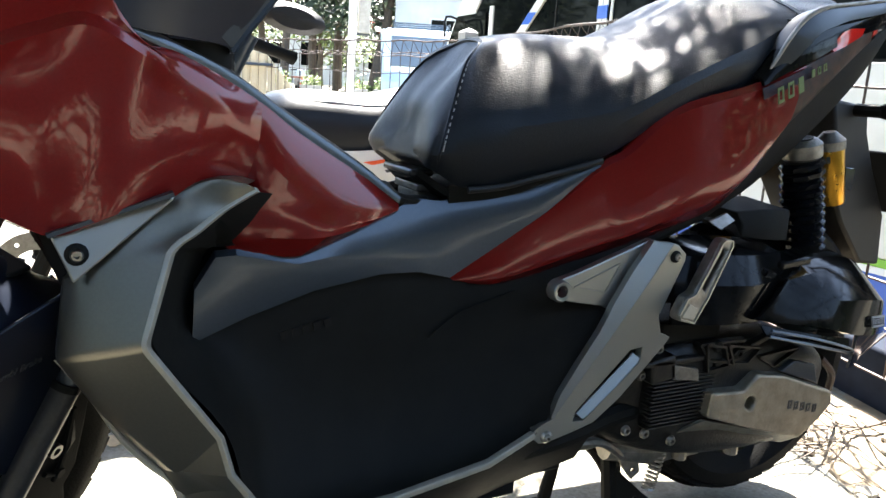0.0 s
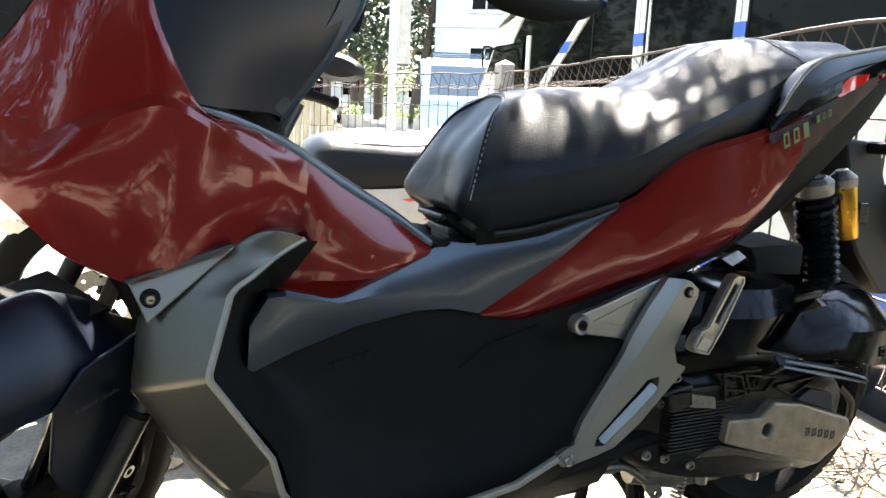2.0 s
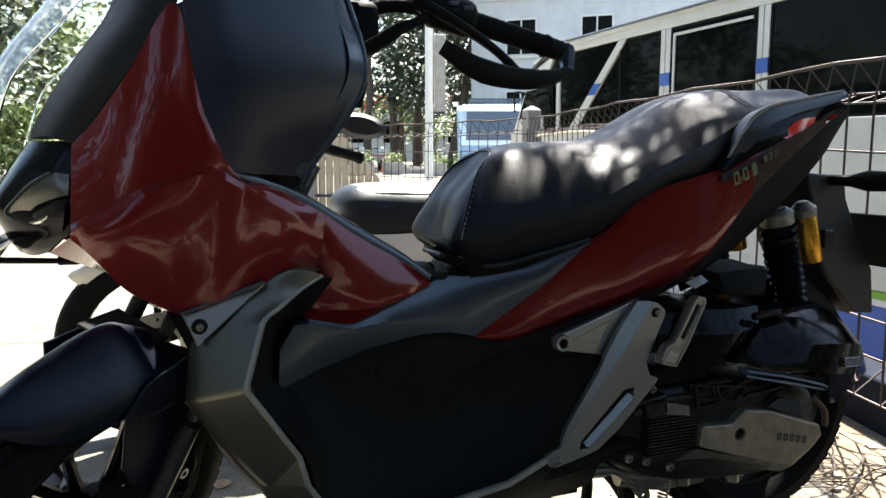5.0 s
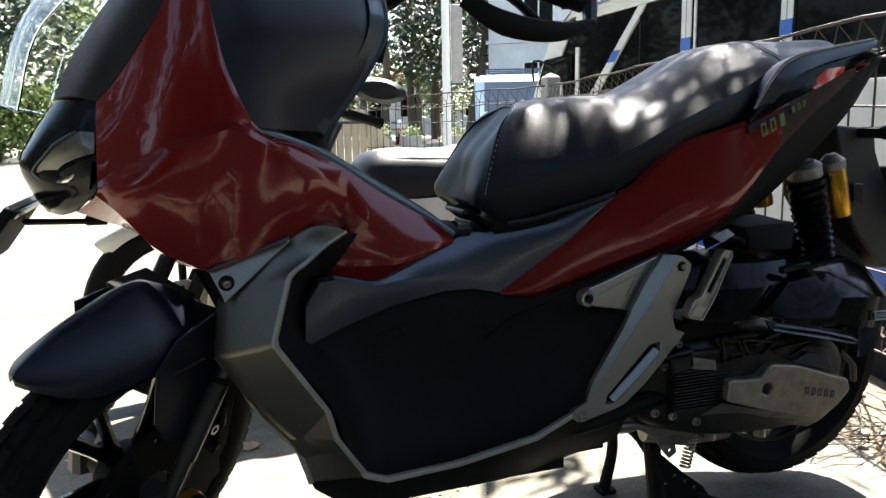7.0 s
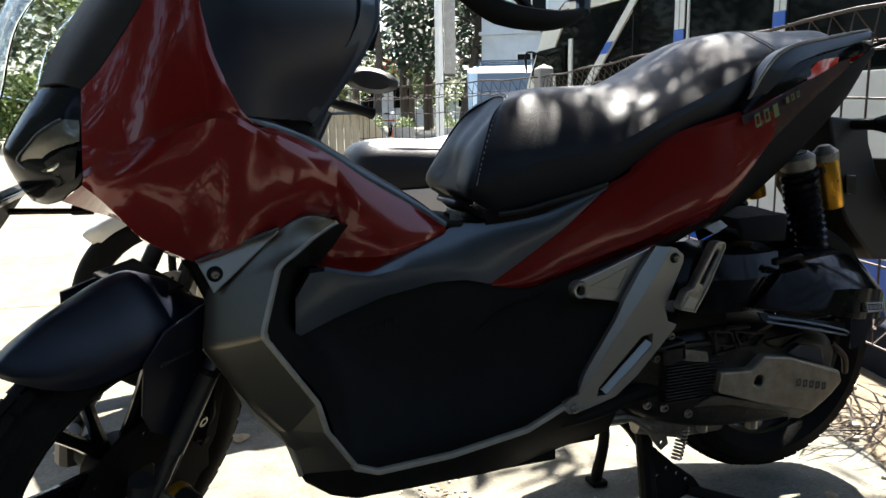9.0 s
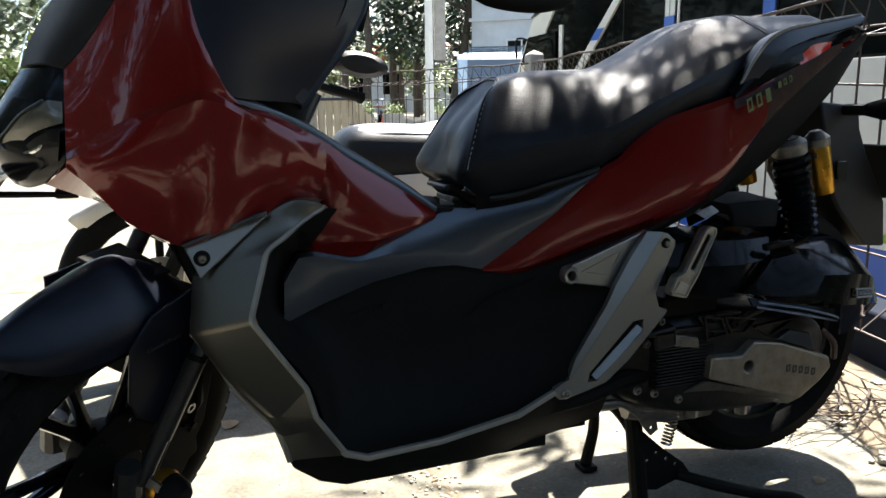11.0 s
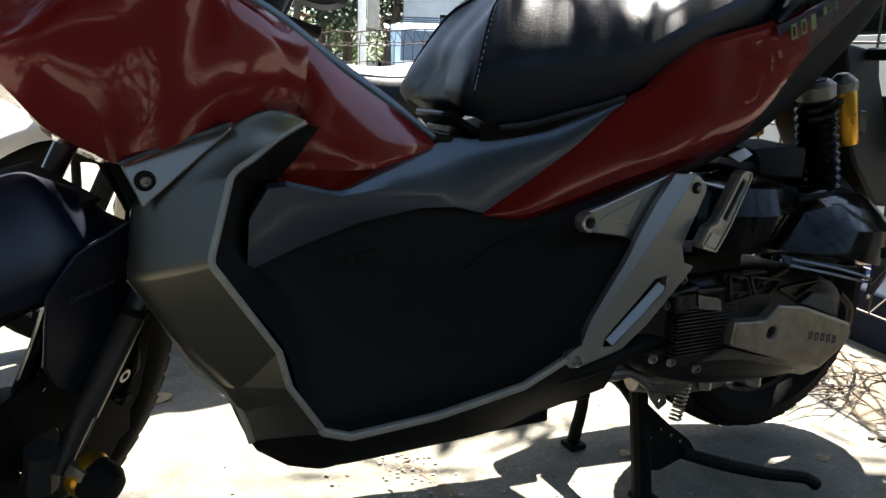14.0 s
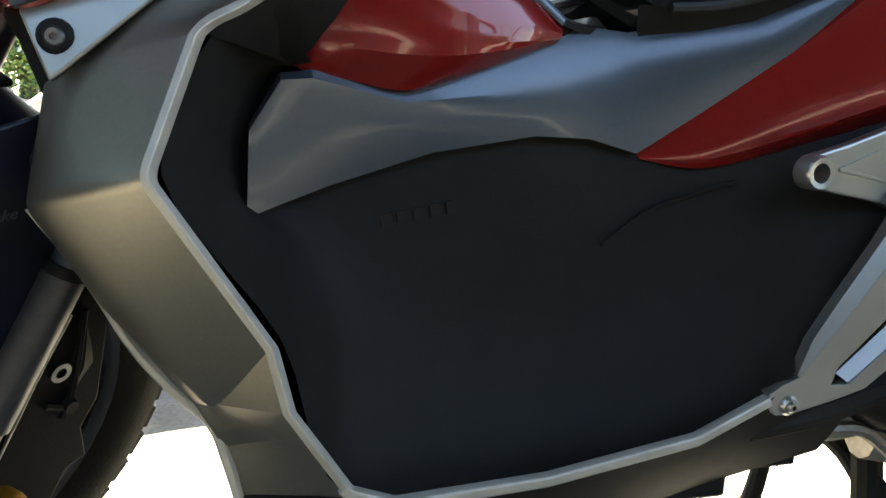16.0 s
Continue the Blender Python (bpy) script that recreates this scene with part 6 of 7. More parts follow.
tagged(part("soil_verge", verge_bm(), SOIL), "dry earth and rubble verge along the fence", "soil", kind="structure")
scatter("rubble", [(FENCE_A.x + (y + 1.25) * 0.2269 - rng.uniform(0.0, 0.34), y, rng.uniform(0.006, 0.028)) for y in [rng.uniform(-0.6, 1.2) for _ in range(110)]], "broken rubble on the dry earth verge")
kerb_dir = (FENCE_B - FENCE_A).normalized()
kerb = box(0, (FENCE_B - FENCE_A).length, -0.07, 0.07, -1.1, 0.15)
kerb_ob = tagged(part("kerb", kerb, KERB, bevel=0.01), "dark painted concrete kerb under the fence", "kerb", kind="structure")
kerb_ob.matrix_world = Matrix.Translation(FENCE_A + Vector((0.16, 0, 0))) @ Matrix.Rotation(math.atan2(kerb_dir.y, kerb_dir.x), 4, "Z")


def twig(name, start, heading, length, r, seed):
    g = random.Random(seed)
    segs = []

    def grow(p, a, l, r, depth):
        pts = [p]
        n = 6
        for i in range(n):
            a += g.uniform(-0.25, 0.25)
            p = p + Vector((math.cos(a), math.sin(a), g.uniform(-0.05, 0.10))) * l / n
            p.z = max(p.z, 0.006)
            pts.append(p.copy())
            if depth and i in (1, 3, 4):
                grow(p.copy(), a + g.choice((-1, 1)) * g.uniform(0.5, 0.9), l * 0.5, r * 0.6, depth - 1)
        segs.append(tube(pts, [r * (1 - 0.12 * i) for i in range(len(pts))], 5, 2))

    grow(Vector(start), heading, length, r, 2)
    stem = part(name, segs.pop(), TWIG)
    for bm in segs:
        part("branch", bm, TWIG, stem)
    return tagged(stem, "dry bare twig lying by the fence", "twig", "dry twigs")


twig("twig", (1.78, 0.30, 0.03), -2.3, 0.40, 0.0045, 1)
twig("twig", (1.70, 0.12, 0.03), -2.7, 0.32, 0.004, 2)
twig("twig", (1.80, 0.05, 0.03), -2.9, 0.35, 0.004, 3)
twig("twig", (1.66, 0.36, 0.02), -1.9, 0.30, 0.0035, 4)


def fence_run(name, a, b, label):
    """A welded wire fence with a bent triangular head and foot."""
    a, b = Vector(a), Vector(b)
    d = (b - a).normalized()
    n = Vector((d.y, -d.x, 0))
    L = (b - a).length
    fence = thing(name, label, "fence")
    H = 1.03
    prof = [Vector((0.10, 0, 0.20)), Vector((0.0, 0, 0.12)), Vector((0.0, 0, 0.20)), Vector((0.0, 0, H - 0.115)), Vector((0.10, 0, H - 0.085)), Vector((0.02, 0, H)), Vector((0.0, 0, H - 0.115))]
    wm = tube(prof, 0.0034, 5, 0)
    first = None
    k = int(L / 0.105)
    for i in range(k + 1):
        if first is None:
            first = part("wire", wm, WIRE, fence)
            ob = first
        else:
            ob = new("wire", first.data)
            ob.parent = fence
        p = a + d * (0.105 * i)
        ob.matrix_basis = Matrix.Translation(p) @ Matrix.Rotation(math.atan2(n.y, n.x), 4, "Z")
    for off, z in ((0.0, 0.12), (0.10, 0.20), (0.0, 0.34), (0.0, 0.56), (0.0, H - 0.245), (0.0, H - 0.115), (0.10, H - 0.085), (0.02, H)):
        pts = [a + d * (L * i / 24) + n * off + Vector((0, 0, z + (0.006 * math.sin(i * 1.7) if z > 0.5 else 0))) for i in range(25)]
        part("rail_wire", tube(pts, 0.0060 if z == H else 0.0036, 5, 0), WIRE, fence)
    return fence


f1 = fence_run("wire_fence", FENCE_A, FENCE_B, "rusty welded wire fence with bent triangular head")
f2 = fence_run("wire_fence", FENCE_B, FENCE_C, "rusty welded wire fence running behind the scooters")
part("bamboo_rail", tube([FENCE_B + Vector((0.03, -0.1, 0.90)), FENCE_B + Vector((-0.15, -0.9, 0.905)), FENCE_B + Vector((-0.36, -1.8, 0.885))], 0.011, 7, 4), SHEET, f1, "pale bamboo pole tied on")


def fence_post(p):
    bm = box(-0.055, 0.055, -0.055, 0.055, -0.5, 1.10)
    ob = tagged(part("fence_post", bm, POST, bevel=0.008), "weathered grey concrete fence post", "post", "fence posts")
    part("post_cap", moved(lathe([(0.0, 0.03), (0.045, 0.012), (0.07, 0.0), (0.0, 0.0)], 4, "z"), Matrix.Translation((0, 0, 1.10)) @ Matrix.Rotation(radians(45), 4, "Z")), POST, ob)
    ob.matrix_world = Matrix.Translation(p)


fence_post(FENCE_B + Vector((0.06, 0.05, 0)))
fence_post(FENCE_C)
fence_post(FENCE_A)


# ---- the second scooter, parked alongside ----
def second_scooter():
    s2 = thing("scooter", "pale grey scooter with a black seat parked alongside", "scooter")
    Y = 0.98
    T = Matrix.Translation((0, Y, 0))
    ax = Vector((0.055, 0, 0.262))
    tyre = part("front_wheel", moved(lathe([(0.19, 0.03), (0.186, 0.0), (0.19, -0.03), (0.196, 0.0), (0.19, 0.03)], 36), T @ Matrix.Translation(ax)), BLACK, s2)
    part("tyre", moved(tyre_bm(0.262, 0.045, 0.19), T @ Matrix.Translation(ax)), RUBBER, tyre)
    part("brake_disc", moved(plate(ring_loop(0, 0, 0.095, 40), lambda x, z: -0.06, 0.004, [ring_loop(0, 0, 0.055, 24)] + [ring_loop(0.076 * math.cos(k * 0.5236), 0.076 * math.sin(k * 0.5236), 0.005, 8) for k in range(12)]), T @ Matrix.Translation(ax)), STEEL, tyre)
    for k in range(5):
        a = 2 * math.pi * k / 5 + 0.3
        part("spoke", moved(tube([(0.03 * math.cos(a), 0, 0.03 * math.sin(a)), (0.185 * math.cos(a), 0, 0.185 * math.sin(a))], 0.011, 8, 0), T @ Matrix.Translation(ax)), BLACK, tyre)
    ra = Vector((1.32, 0, 0.262))
    rw = part("rear_wheel", moved(lathe([(0.19, 0.035), (0.186, 0.0), (0.19, -0.035), (0.196, 0.0), (0.19, 0.035)], 36), T @ Matrix.Translation(ra)), BLACK, s2)
    part("tyre", moved(tyre_bm(0.262, 0.05, 0.19), T @ Matrix.Translation(ra)), RUBBER, rw)
    for k in range(5):
        a = 2 * math.pi * k / 5
        part("spoke", moved(tube([(0.03 * math.cos(a), 0, 0.03 * math.sin(a)), (0.185 * math.cos(a), 0, 0.185 * math.sin(a))], 0.011, 8, 0), T @ Matrix.Translation(ra)), BLACK, rw)
    rows = []
    for a, w in ((137, 0.012), (130, 0.045), (118, 0.060), (100, 0.065), (70, 0.065), (45, 0.06)):
        t = radians(a)
        rows.append([ax + Vector((rr * math.cos(t), fy * w, rr * math.sin(t))) for fy, rr in ((-1, 0.25), (-0.9, 0.282), (0, 0.295), (0.9, 0.282), (1, 0.25))])
    part("front_mudguard", moved(shell(rows, 4, 3, 0.004, (0, 0, -1)), T), PALE, s2, "pale grey front mudguard")
    for s in (-1, 1):
        part("fork", moved(tube([ax + Vector((0.0, s * 0.075, 0)), ax + Vector((0.16, s * 0.075, 0.34))], 0.019, 10, 0), T), BLACK, s2)
    shield = shell([[(0.10, -0.02, 0.86), (0.04, -0.02, 0.70), (0.10, -0.02, 0.52), (0.24, -0.05, 0.33)], [(0.16, -0.15, 0.87), (0.13, -0.19, 0.70), (0.20, -0.20, 0.52), (0.28, -0.17, 0.33)], [(0.25, -0.16, 0.85), (0.26, -0.20, 0.70), (0.30, -0.20, 0.50), (0.34, -0.17, 0.33)]], 5, 5, 0.01)
    part("front_apron", moved(shield, T), PALE, s2, "pale grey front apron")
    part("front_apron", moved(mirror(shell([[(0.10, -0.02, 0.86), (0.04, -0.02, 0.70), (0.10, -0.02, 0.52), (0.24, -0.05, 0.33)], [(0.16, -0.15, 0.87), (0.13, -0.19, 0.70), (0.20, -0.20, 0.52), (0.28, -0.17, 0.33)], [(0.25, -0.16, 0.85), (0.26, -0.20, 0.70), (0.30, -0.20, 0.50), (0.34, -0.17, 0.33)]], 5, 5, 0.01)), T), PALE, s2)
    part("inner_shield", moved(shell([[(0.26, -0.19, 0.84), (0.31, -0.19, 0.5), (0.36, -0.17, 0.32)], [(0.30, 0, 0.84), (0.37, 0, 0.5), (0.42, 0, 0.32)], [(0.26, 0.19, 0.84), (0.31, 0.19, 0.5), (0.36, 0.17, 0.32)]], 4, 4, 0.006, (-1, 0, 0)), T), BLACK, s2)
    part("floorboard", moved(shell([[(0.32, -0.17, 0.32), (0.32, 0, 0.35), (0.32, 0.17, 0.32)], [(0.70, -0.16, 0.31), (0.70, 0, 0.34), (0.70, 0.16, 0.31)]], 3, 3, 0.05, (0, 0, -1)), T), BLACK, s2)
    # added body, sized so that its cast shadow fills the ground beside it
    part("centre_tunnel", moved(shell([[(x, -w, zb), (x, -w * 0.98, (zb + zt) / 2), (x, -w * 0.7, zt), (x, 0, zt + 0.01), (x, w * 0.7, zt), (x, w * 0.98, (zb + zt) / 2), (x, w, zb)] for x, w, zb, zt in ((0.28, 0.205, 0.32, 0.66), (0.42, 0.205, 0.32, 0.63), (0.54, 0.190, 0.33, 0.60), (0.66, 0.15, 0.36, 0.56))], 4, 3, 0.006, (0, 0, -1)), T), PALE, s2, "pale grey body tunnel added to fill the ground shadow")
    # seat
    rows = []
    for x, zb, zt, w in ((0.545, 0.565, 0.600, 0.05), (0.555, 0.550, 0.650, 0.10), (0.60, 0.545, 0.682, 0.130), (0.70, 0.545, 0.686, 0.142), (0.82, 0.555, 0.682, 0.150), (0.95, 0.575, 0.705, 0.148), (1.08, 0.600, 0.738, 0.135), (1.25, 0.63, 0.75, 0.10), (1.33, 0.66, 0.735, 0.05)):
        l = [(x, -w * 0.92, zb), (x, -w, (zb + zt) / 2), (x, -w * 0.85, zt - 0.022), (x, -w * 0.45, zt)]
        rows.append(l + [(x, 0, zt + 0.004)] + [(a, -b, c) for a, b, c in reversed(l)])
    rr = [spline(r, 3) for r in rows]
    cols = [spline(c, 4) for c in zip(*rr)]
    part("seat", moved(grid_bm([list(r) for r in zip(*cols)], wrap=True, caps=True), T), VINYL, s2, "black vinyl seat with its top painted pale for sun", sharp=60)
    # pale sheet over the black vinyl, painted as sun on its top
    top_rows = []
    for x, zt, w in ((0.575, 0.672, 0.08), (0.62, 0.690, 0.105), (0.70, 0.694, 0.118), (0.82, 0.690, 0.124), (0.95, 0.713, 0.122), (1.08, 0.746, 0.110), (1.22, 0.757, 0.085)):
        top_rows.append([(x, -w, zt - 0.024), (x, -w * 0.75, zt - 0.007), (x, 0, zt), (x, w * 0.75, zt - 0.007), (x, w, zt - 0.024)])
    part("seat_top", moved(shell(top_rows, 4, 4, 0.006, (0, 0, -1)), T), SUN_VINYL, s2, "seat top painted pale for full sun")
    for s in (-1, 1):
        pan = lambda: band([(0.56, -0.110, 0.556), (0.70, -0.140, 0.552), (0.90, -0.150, 0.565), (1.10, -0.135, 0.600), (1.38, -0.07, 0.68)], [(0.62, -0.12, 0.40), (0.72, -0.142, 0.40), (0.92, -0.15, 0.43), (1.12, -0.14, 0.50), (1.38, -0.07, 0.63)], 0.012, 3, nu=4, nv=3, thick=0.006)
        bm = pan() if s < 0 else mirror(pan())
        sp = part("side_panel", moved(bm, T), PALE, s2, "pale side panel with orange and black stripes")
        for z0, mat in ((0.505, ORANGE), (0.478, DECAL_DARK), (0.448, ORANGE)):
            st = band([(0.66, -0.1285, z0 + 0.006), (0.76, -0.1505, z0 + 0.020), (0.86, -0.1625, z0 + 0.036)], [(0.66, -0.1285, z0 + 0.001), (0.76, -0.1505, z0 + 0.008), (0.86, -0.1625, z0 + 0.030)], 0, 2, nu=3, nv=2, thick=0.002)
            part("stripe", moved(st if s < 0 else mirror(st), T), mat, sp)
    part("engine", moved(joined(box(0.72, 1.25, -0.14, 0.02, 0.2, 0.36)), T), ENGINE, s2, bevel=0.03)
    part("rear_mudguard", moved(shell([[(1.36, -0.07, 0.66), (1.36, 0.07, 0.66)], [(1.55, -0.06, 0.50), (1.55, 0.06, 0.50)], [(1.64, -0.05, 0.38), (1.64, 0.05, 0.38)]], 4, 3, 0.006, (-1, 0, 0)), T), BLACK, s2)
    part("centre_stand", moved(joined(tube([(0.88, -0.13, 0.0), (0.86, -0.1, 0.22)], 0.014, 8, 0), tube([(0.88, 0.13, 0.0), (0.86, 0.1, 0.22)], 0.014, 8, 0)), T), BLACK, s2)
    # handlebar with the left grip and mirror
    hb = part("handlebar", moved(tube([(0.34, 0, 0.92), (0.37, -0.06, 0.90), (0.486, -0.086, 0.802), (0.622, -0.074, 0.765)], [0.03, 0.022, 0.010, 0.010], 12, 5), T), BLACK, s2)
    part("grip", moved(tube([(0.455, -0.080, 0.820), (0.517, -0.080, 0.796), (0.612, -0.074, 0.768), (0.6125, -0.074, 0.768), (0.622, -0.074, 0.765)], [0.0145, 0.014, 0.014, 0.017, 0.016], 12, 3), T), RUBBER, hb)
    part("bar_right", moved(tube([(0.34, 0, 0.92), (0.36, 0.12, 0.92), (0.40, 0.34, 0.90)], [0.03, 0.025, 0.016], 12, 5), T), BLACK, hb)
    part("handlebar_cowl", moved(shell([[(0.22, -0.10, 0.88), (0.30, -0.12, 0.95), (0.40, -0.08, 0.93)], [(0.18, 0, 0.88), (0.28, 0, 0.98), (0.42, 0, 0.95)], [(0.22, 0.10, 0.88), (0.30, 0.12, 0.95), (0.40, 0.08, 0.93)]], 4, 4, 0.006, (0, 0, -1)), T), PALE, s2)
    head = lathe([(0.0, -0.012), (0.04, -0.010), (0.058, 0.006), (0.055, 0.014), (0.0, 0.016)], 20, "y")
    mi = part("mirror", moved(tube([(0.40, -0.04, 0.89), (0.48, -0.05, 0.868), (0.55, -0.053, 0.860)], 0.006, 8, 3), T), BLACK, s2)
    part("mirror_shell", moved(head, T @ Matrix.Translation((0.622, -0.053, 0.859)) @ Matrix.Rotation(radians(9), 4, "Y") @ Matrix.Diagonal((1.45, 1, 0.62, 1))), MUDFLAP, mi, "dull dark grey mirror shell")
    return s2


second = second_scooter()
for x, y, a in ((-5.4, 26.5, 20), (-4.2, 27.2, 25), (8.3, 27.0, 75), (9.3, 27.6, 80)):
    c = copy_thing(second, pose(x, y, 0, 0, 0, a))
    tagged(c, "distant parked scooter on the bright yard", "scooter", "distant parked scooters")


# ---- bus behind the fence ----
def bus():
    B = thing("bus", "cream minibus with blue pillar bands and dark windows", "bus")
    X, Z0, SILL, HEAD, ROOF = 4.72, -0.66, 1.03, 1.96, 2.16
    y0, y1 = -1.2, 8.5
    W = 2.0

    def side(y_a, y_b, z_a, z_b, x_out=0.0):
        return box(X - x_out, X + 0.06, y_a, y_b, z_a, z_b)

    part("lower_side", side(y0, y1, -0.185, SILL), CREAM, B, bevel=0.01)
    part("green_stripe", side(y0, y1, -0.240, -0.187, 0.004), GREEN, B)
    part("white_stripe", side(y0, y1, -0.287, -0.242, 0.002), WHITE, B)
    part("blue_skirt", side(y0, y1, Z0, -0.289, 0.003), BLUE, B)
    part("header", side(y0, 7.2, HEAD, ROOF - 0.04, 0.004), CREAM, B, bevel=0.01)
    roof = []
    for i in range(13):
        t = i / 12
        roof.append([(X - 0.02 + W * t, y0, ROOF - 0.05 + 0.14 * math.sin(math.pi * t)), (X - 0.02 + W * t, 3, ROOF - 0.05 + 0.14 * math.sin(math.pi * t)), (X - 0.02 + W * t, 7.3, ROOF - 0.10 + 0.14 * math.sin(math.pi * t)), (X + W * t, 7.9, ROOF - 0.36 + 0.10 * math.sin(math.pi * t))])
    part("roof", shell(roof, 1, 2, 0.04, (0, 0, -1), soft_u=False), CREAM, B)
    part("gutter", tube([(X - 0.025, y0, ROOF - 0.05), (X - 0.025, 7.25, ROOF - 0.06), (X - 0.02, 7.9, ROOF - 0.34)], 0.014, 6, 0), GREY, B)
    part("far_side", box(X + W - 0.06, X + W, y0, y1, Z0, ROOF - 0.05), CREAM, B)
    part("back", box(X, X + W, y0 - 0.05, y0, Z0, ROOF - 0.05), CREAM, B)
    part("nose", shell([[(X, 7.9, 1.82), (X, 8.3, 1.05), (X, 8.55, 0.6), (X, 8.55, Z0)], [(X + W / 2, 8.1, 1.84), (X + W / 2, 8.5, 1.05), (X + W / 2, 8.75, 0.6), (X + W / 2, 8.75, Z0)], [(X + W, 7.9, 1.82), (X + W, 8.3, 1.05), (X + W, 8.55, 0.6), (X + W, 8.55, Z0)]], 4, 4, 0.05, (0, -1, 0)), CREAM, B)
    part("saloon_floor", box(X + 0.06, X + W - 0.06, y0, y1 - 0.4, 0.20, 0.26), BLACK, B)
    # window panes and pillars
    panes = [(y0 + 0.05, 1.05), (1.05, 3.71), (3.84, 4.98), (5.13, 5.85)]
    for a, b in panes:
        w = part("window", box(X + 0.012, X + 0.020, a, b, SILL, HEAD), DARKGLASS, B, "dark tinted bus window")
        for ya, yb, za, zb in ((a, b, SILL, SILL + 0.02), (a, b, HEAD - 0.02, HEAD), (a, a + 0.02, SILL + 0.02, HEAD - 0.02), (b - 0.02, b, SILL + 0.02, HEAD - 0.02)):
            part("window_rubber", box(X + 0.004, X + 0.011, ya, yb, za, zb), BLACK, w)
    slide = part("sliding_frame", joined(box(X - 0.004, X + 0.010, 3.90, 4.94, HEAD - 0.085, HEAD - 0.06), box(X - 0.004, X + 0.010, 4.91, 4.94, SILL, HEAD - 0.085)), CREAM, B)
    for a, b in ((3.71, 3.84), (4.98, 5.13)):
        p = part("pillar", box(X - 0.004, X + 0.05, a, b, SILL, HEAD), CREAM, B, bevel=0.006)
        part("blue_band", box(X - 0.0075, X + 0.004, a, b, 1.42, 1.54), BLUE, p)
        part("pillar_joint", box(X - 0.0065, X - 0.001, (a + b) / 2 - 0.005, (a + b) / 2 + 0.005, SILL, HEAD), DECAL_GREY, p)
    part("window", moved(plate([(5.85, 1.83), (6.74, SILL), (5.85, SILL)], lambda x, z: 0.020, 0.008), Matrix(((0, 1, 0, X - 0.004), (1, 0, 0, 0), (0, 0, 1, 0), (0, 0, 0, 1)))), DARKGLASS, B)
    sl = plate([(5.72, HEAD), (5.86, HEAD), (6.92, SILL), (6.74, SILL)], lambda x, z: 0, 0.05)
    to_side = Matrix(((0, 1, 0, X - 0.004), (1, 0, 0, 0), (0, 0, 1, 0), (0, 0, 0, 1)))
    sp = part("slanted_pillar", moved(sl, to_side), CREAM, B)
    part("blue_band", moved(plate([(6.315, 1.42), (6.475, 1.42), (6.345, 1.54), (6.195, 1.54)], lambda x, z: -0.003, 0.01), to_side), BLUE, sp)
    part("window", moved(plate([(5.86, HEAD), (7.25, HEAD - 0.02), (7.55, 1.62), (7.55, SILL), (6.92, SILL)], lambda x, z: 0.018, 0.008), to_side), DARKGLASS, B)
    part("pillar", moved(plate([(7.12, 1.66), (7.20, 1.66), (7.20, SILL), (7.12, SILL)], lambda x, z: -0.003, 0.03), to_side), CREAM, B)
    part("front_quarter", moved(plate([(7.25, HEAD + 0.02), (7.90, 1.80), (8.52, 0.9), (8.52, SILL - 0.15), (7.55, SILL), (7.55, 1.62)], lambda x, z: 0.0, 0.05), to_side), CREAM, B)
    part("front_window", moved(plate([(7.28, 1.60), (8.02, 1.58), (8.24, 1.24), (7.28, 1.24)], lambda x, z: -0.006, 0.01), to_side), DARKGLASS, B)
    # seats and a poster seen through the glass
    for k in range(6):
        s = part("bus_seat", joined(box(X + 0.35, X + 0.80, 0.2 + k * 0.9, 0.32 + k * 0.9, 0.7, 1.45), box(X + 0.35, X + 0.80, 0.32 + k * 0.9, 0.75 + k * 0.9, 0.62, 0.74)), BLUE, B, bevel=0.04)
    for wheel_y in (1.98, 6.6):
        wh = part("wheel", moved(lathe([(0.20, -0.10), (0.36, -0.11), (0.41, -0.08), (0.425, 0.0), (0.41, 0.09), (0.0, 0.09)], 32, "x"), Matrix.Translation((X + 0.14, wheel_y, -0.625))), RUBBER, B, "black bus tyre")
        part("rim", moved(lathe([(0.0, -0.07), (0.07, -0.08), (0.10, -0.04), (0.19, -0.05), (0.215, -0.10), (0.215, -0.02)], 28, "x"), Matrix.Translation((X + 0.14, wheel_y, -0.625))), GREY, wh, "grey steel rim")
    part("mirror_arm", tube([(X - 0.02, 7.8, 1.5), (X - 0.25, 7.85, 1.55), (X - 0.28, 7.8, 1.30)], 0.015, 6, 3), BLACK, B)
    return B


bus()


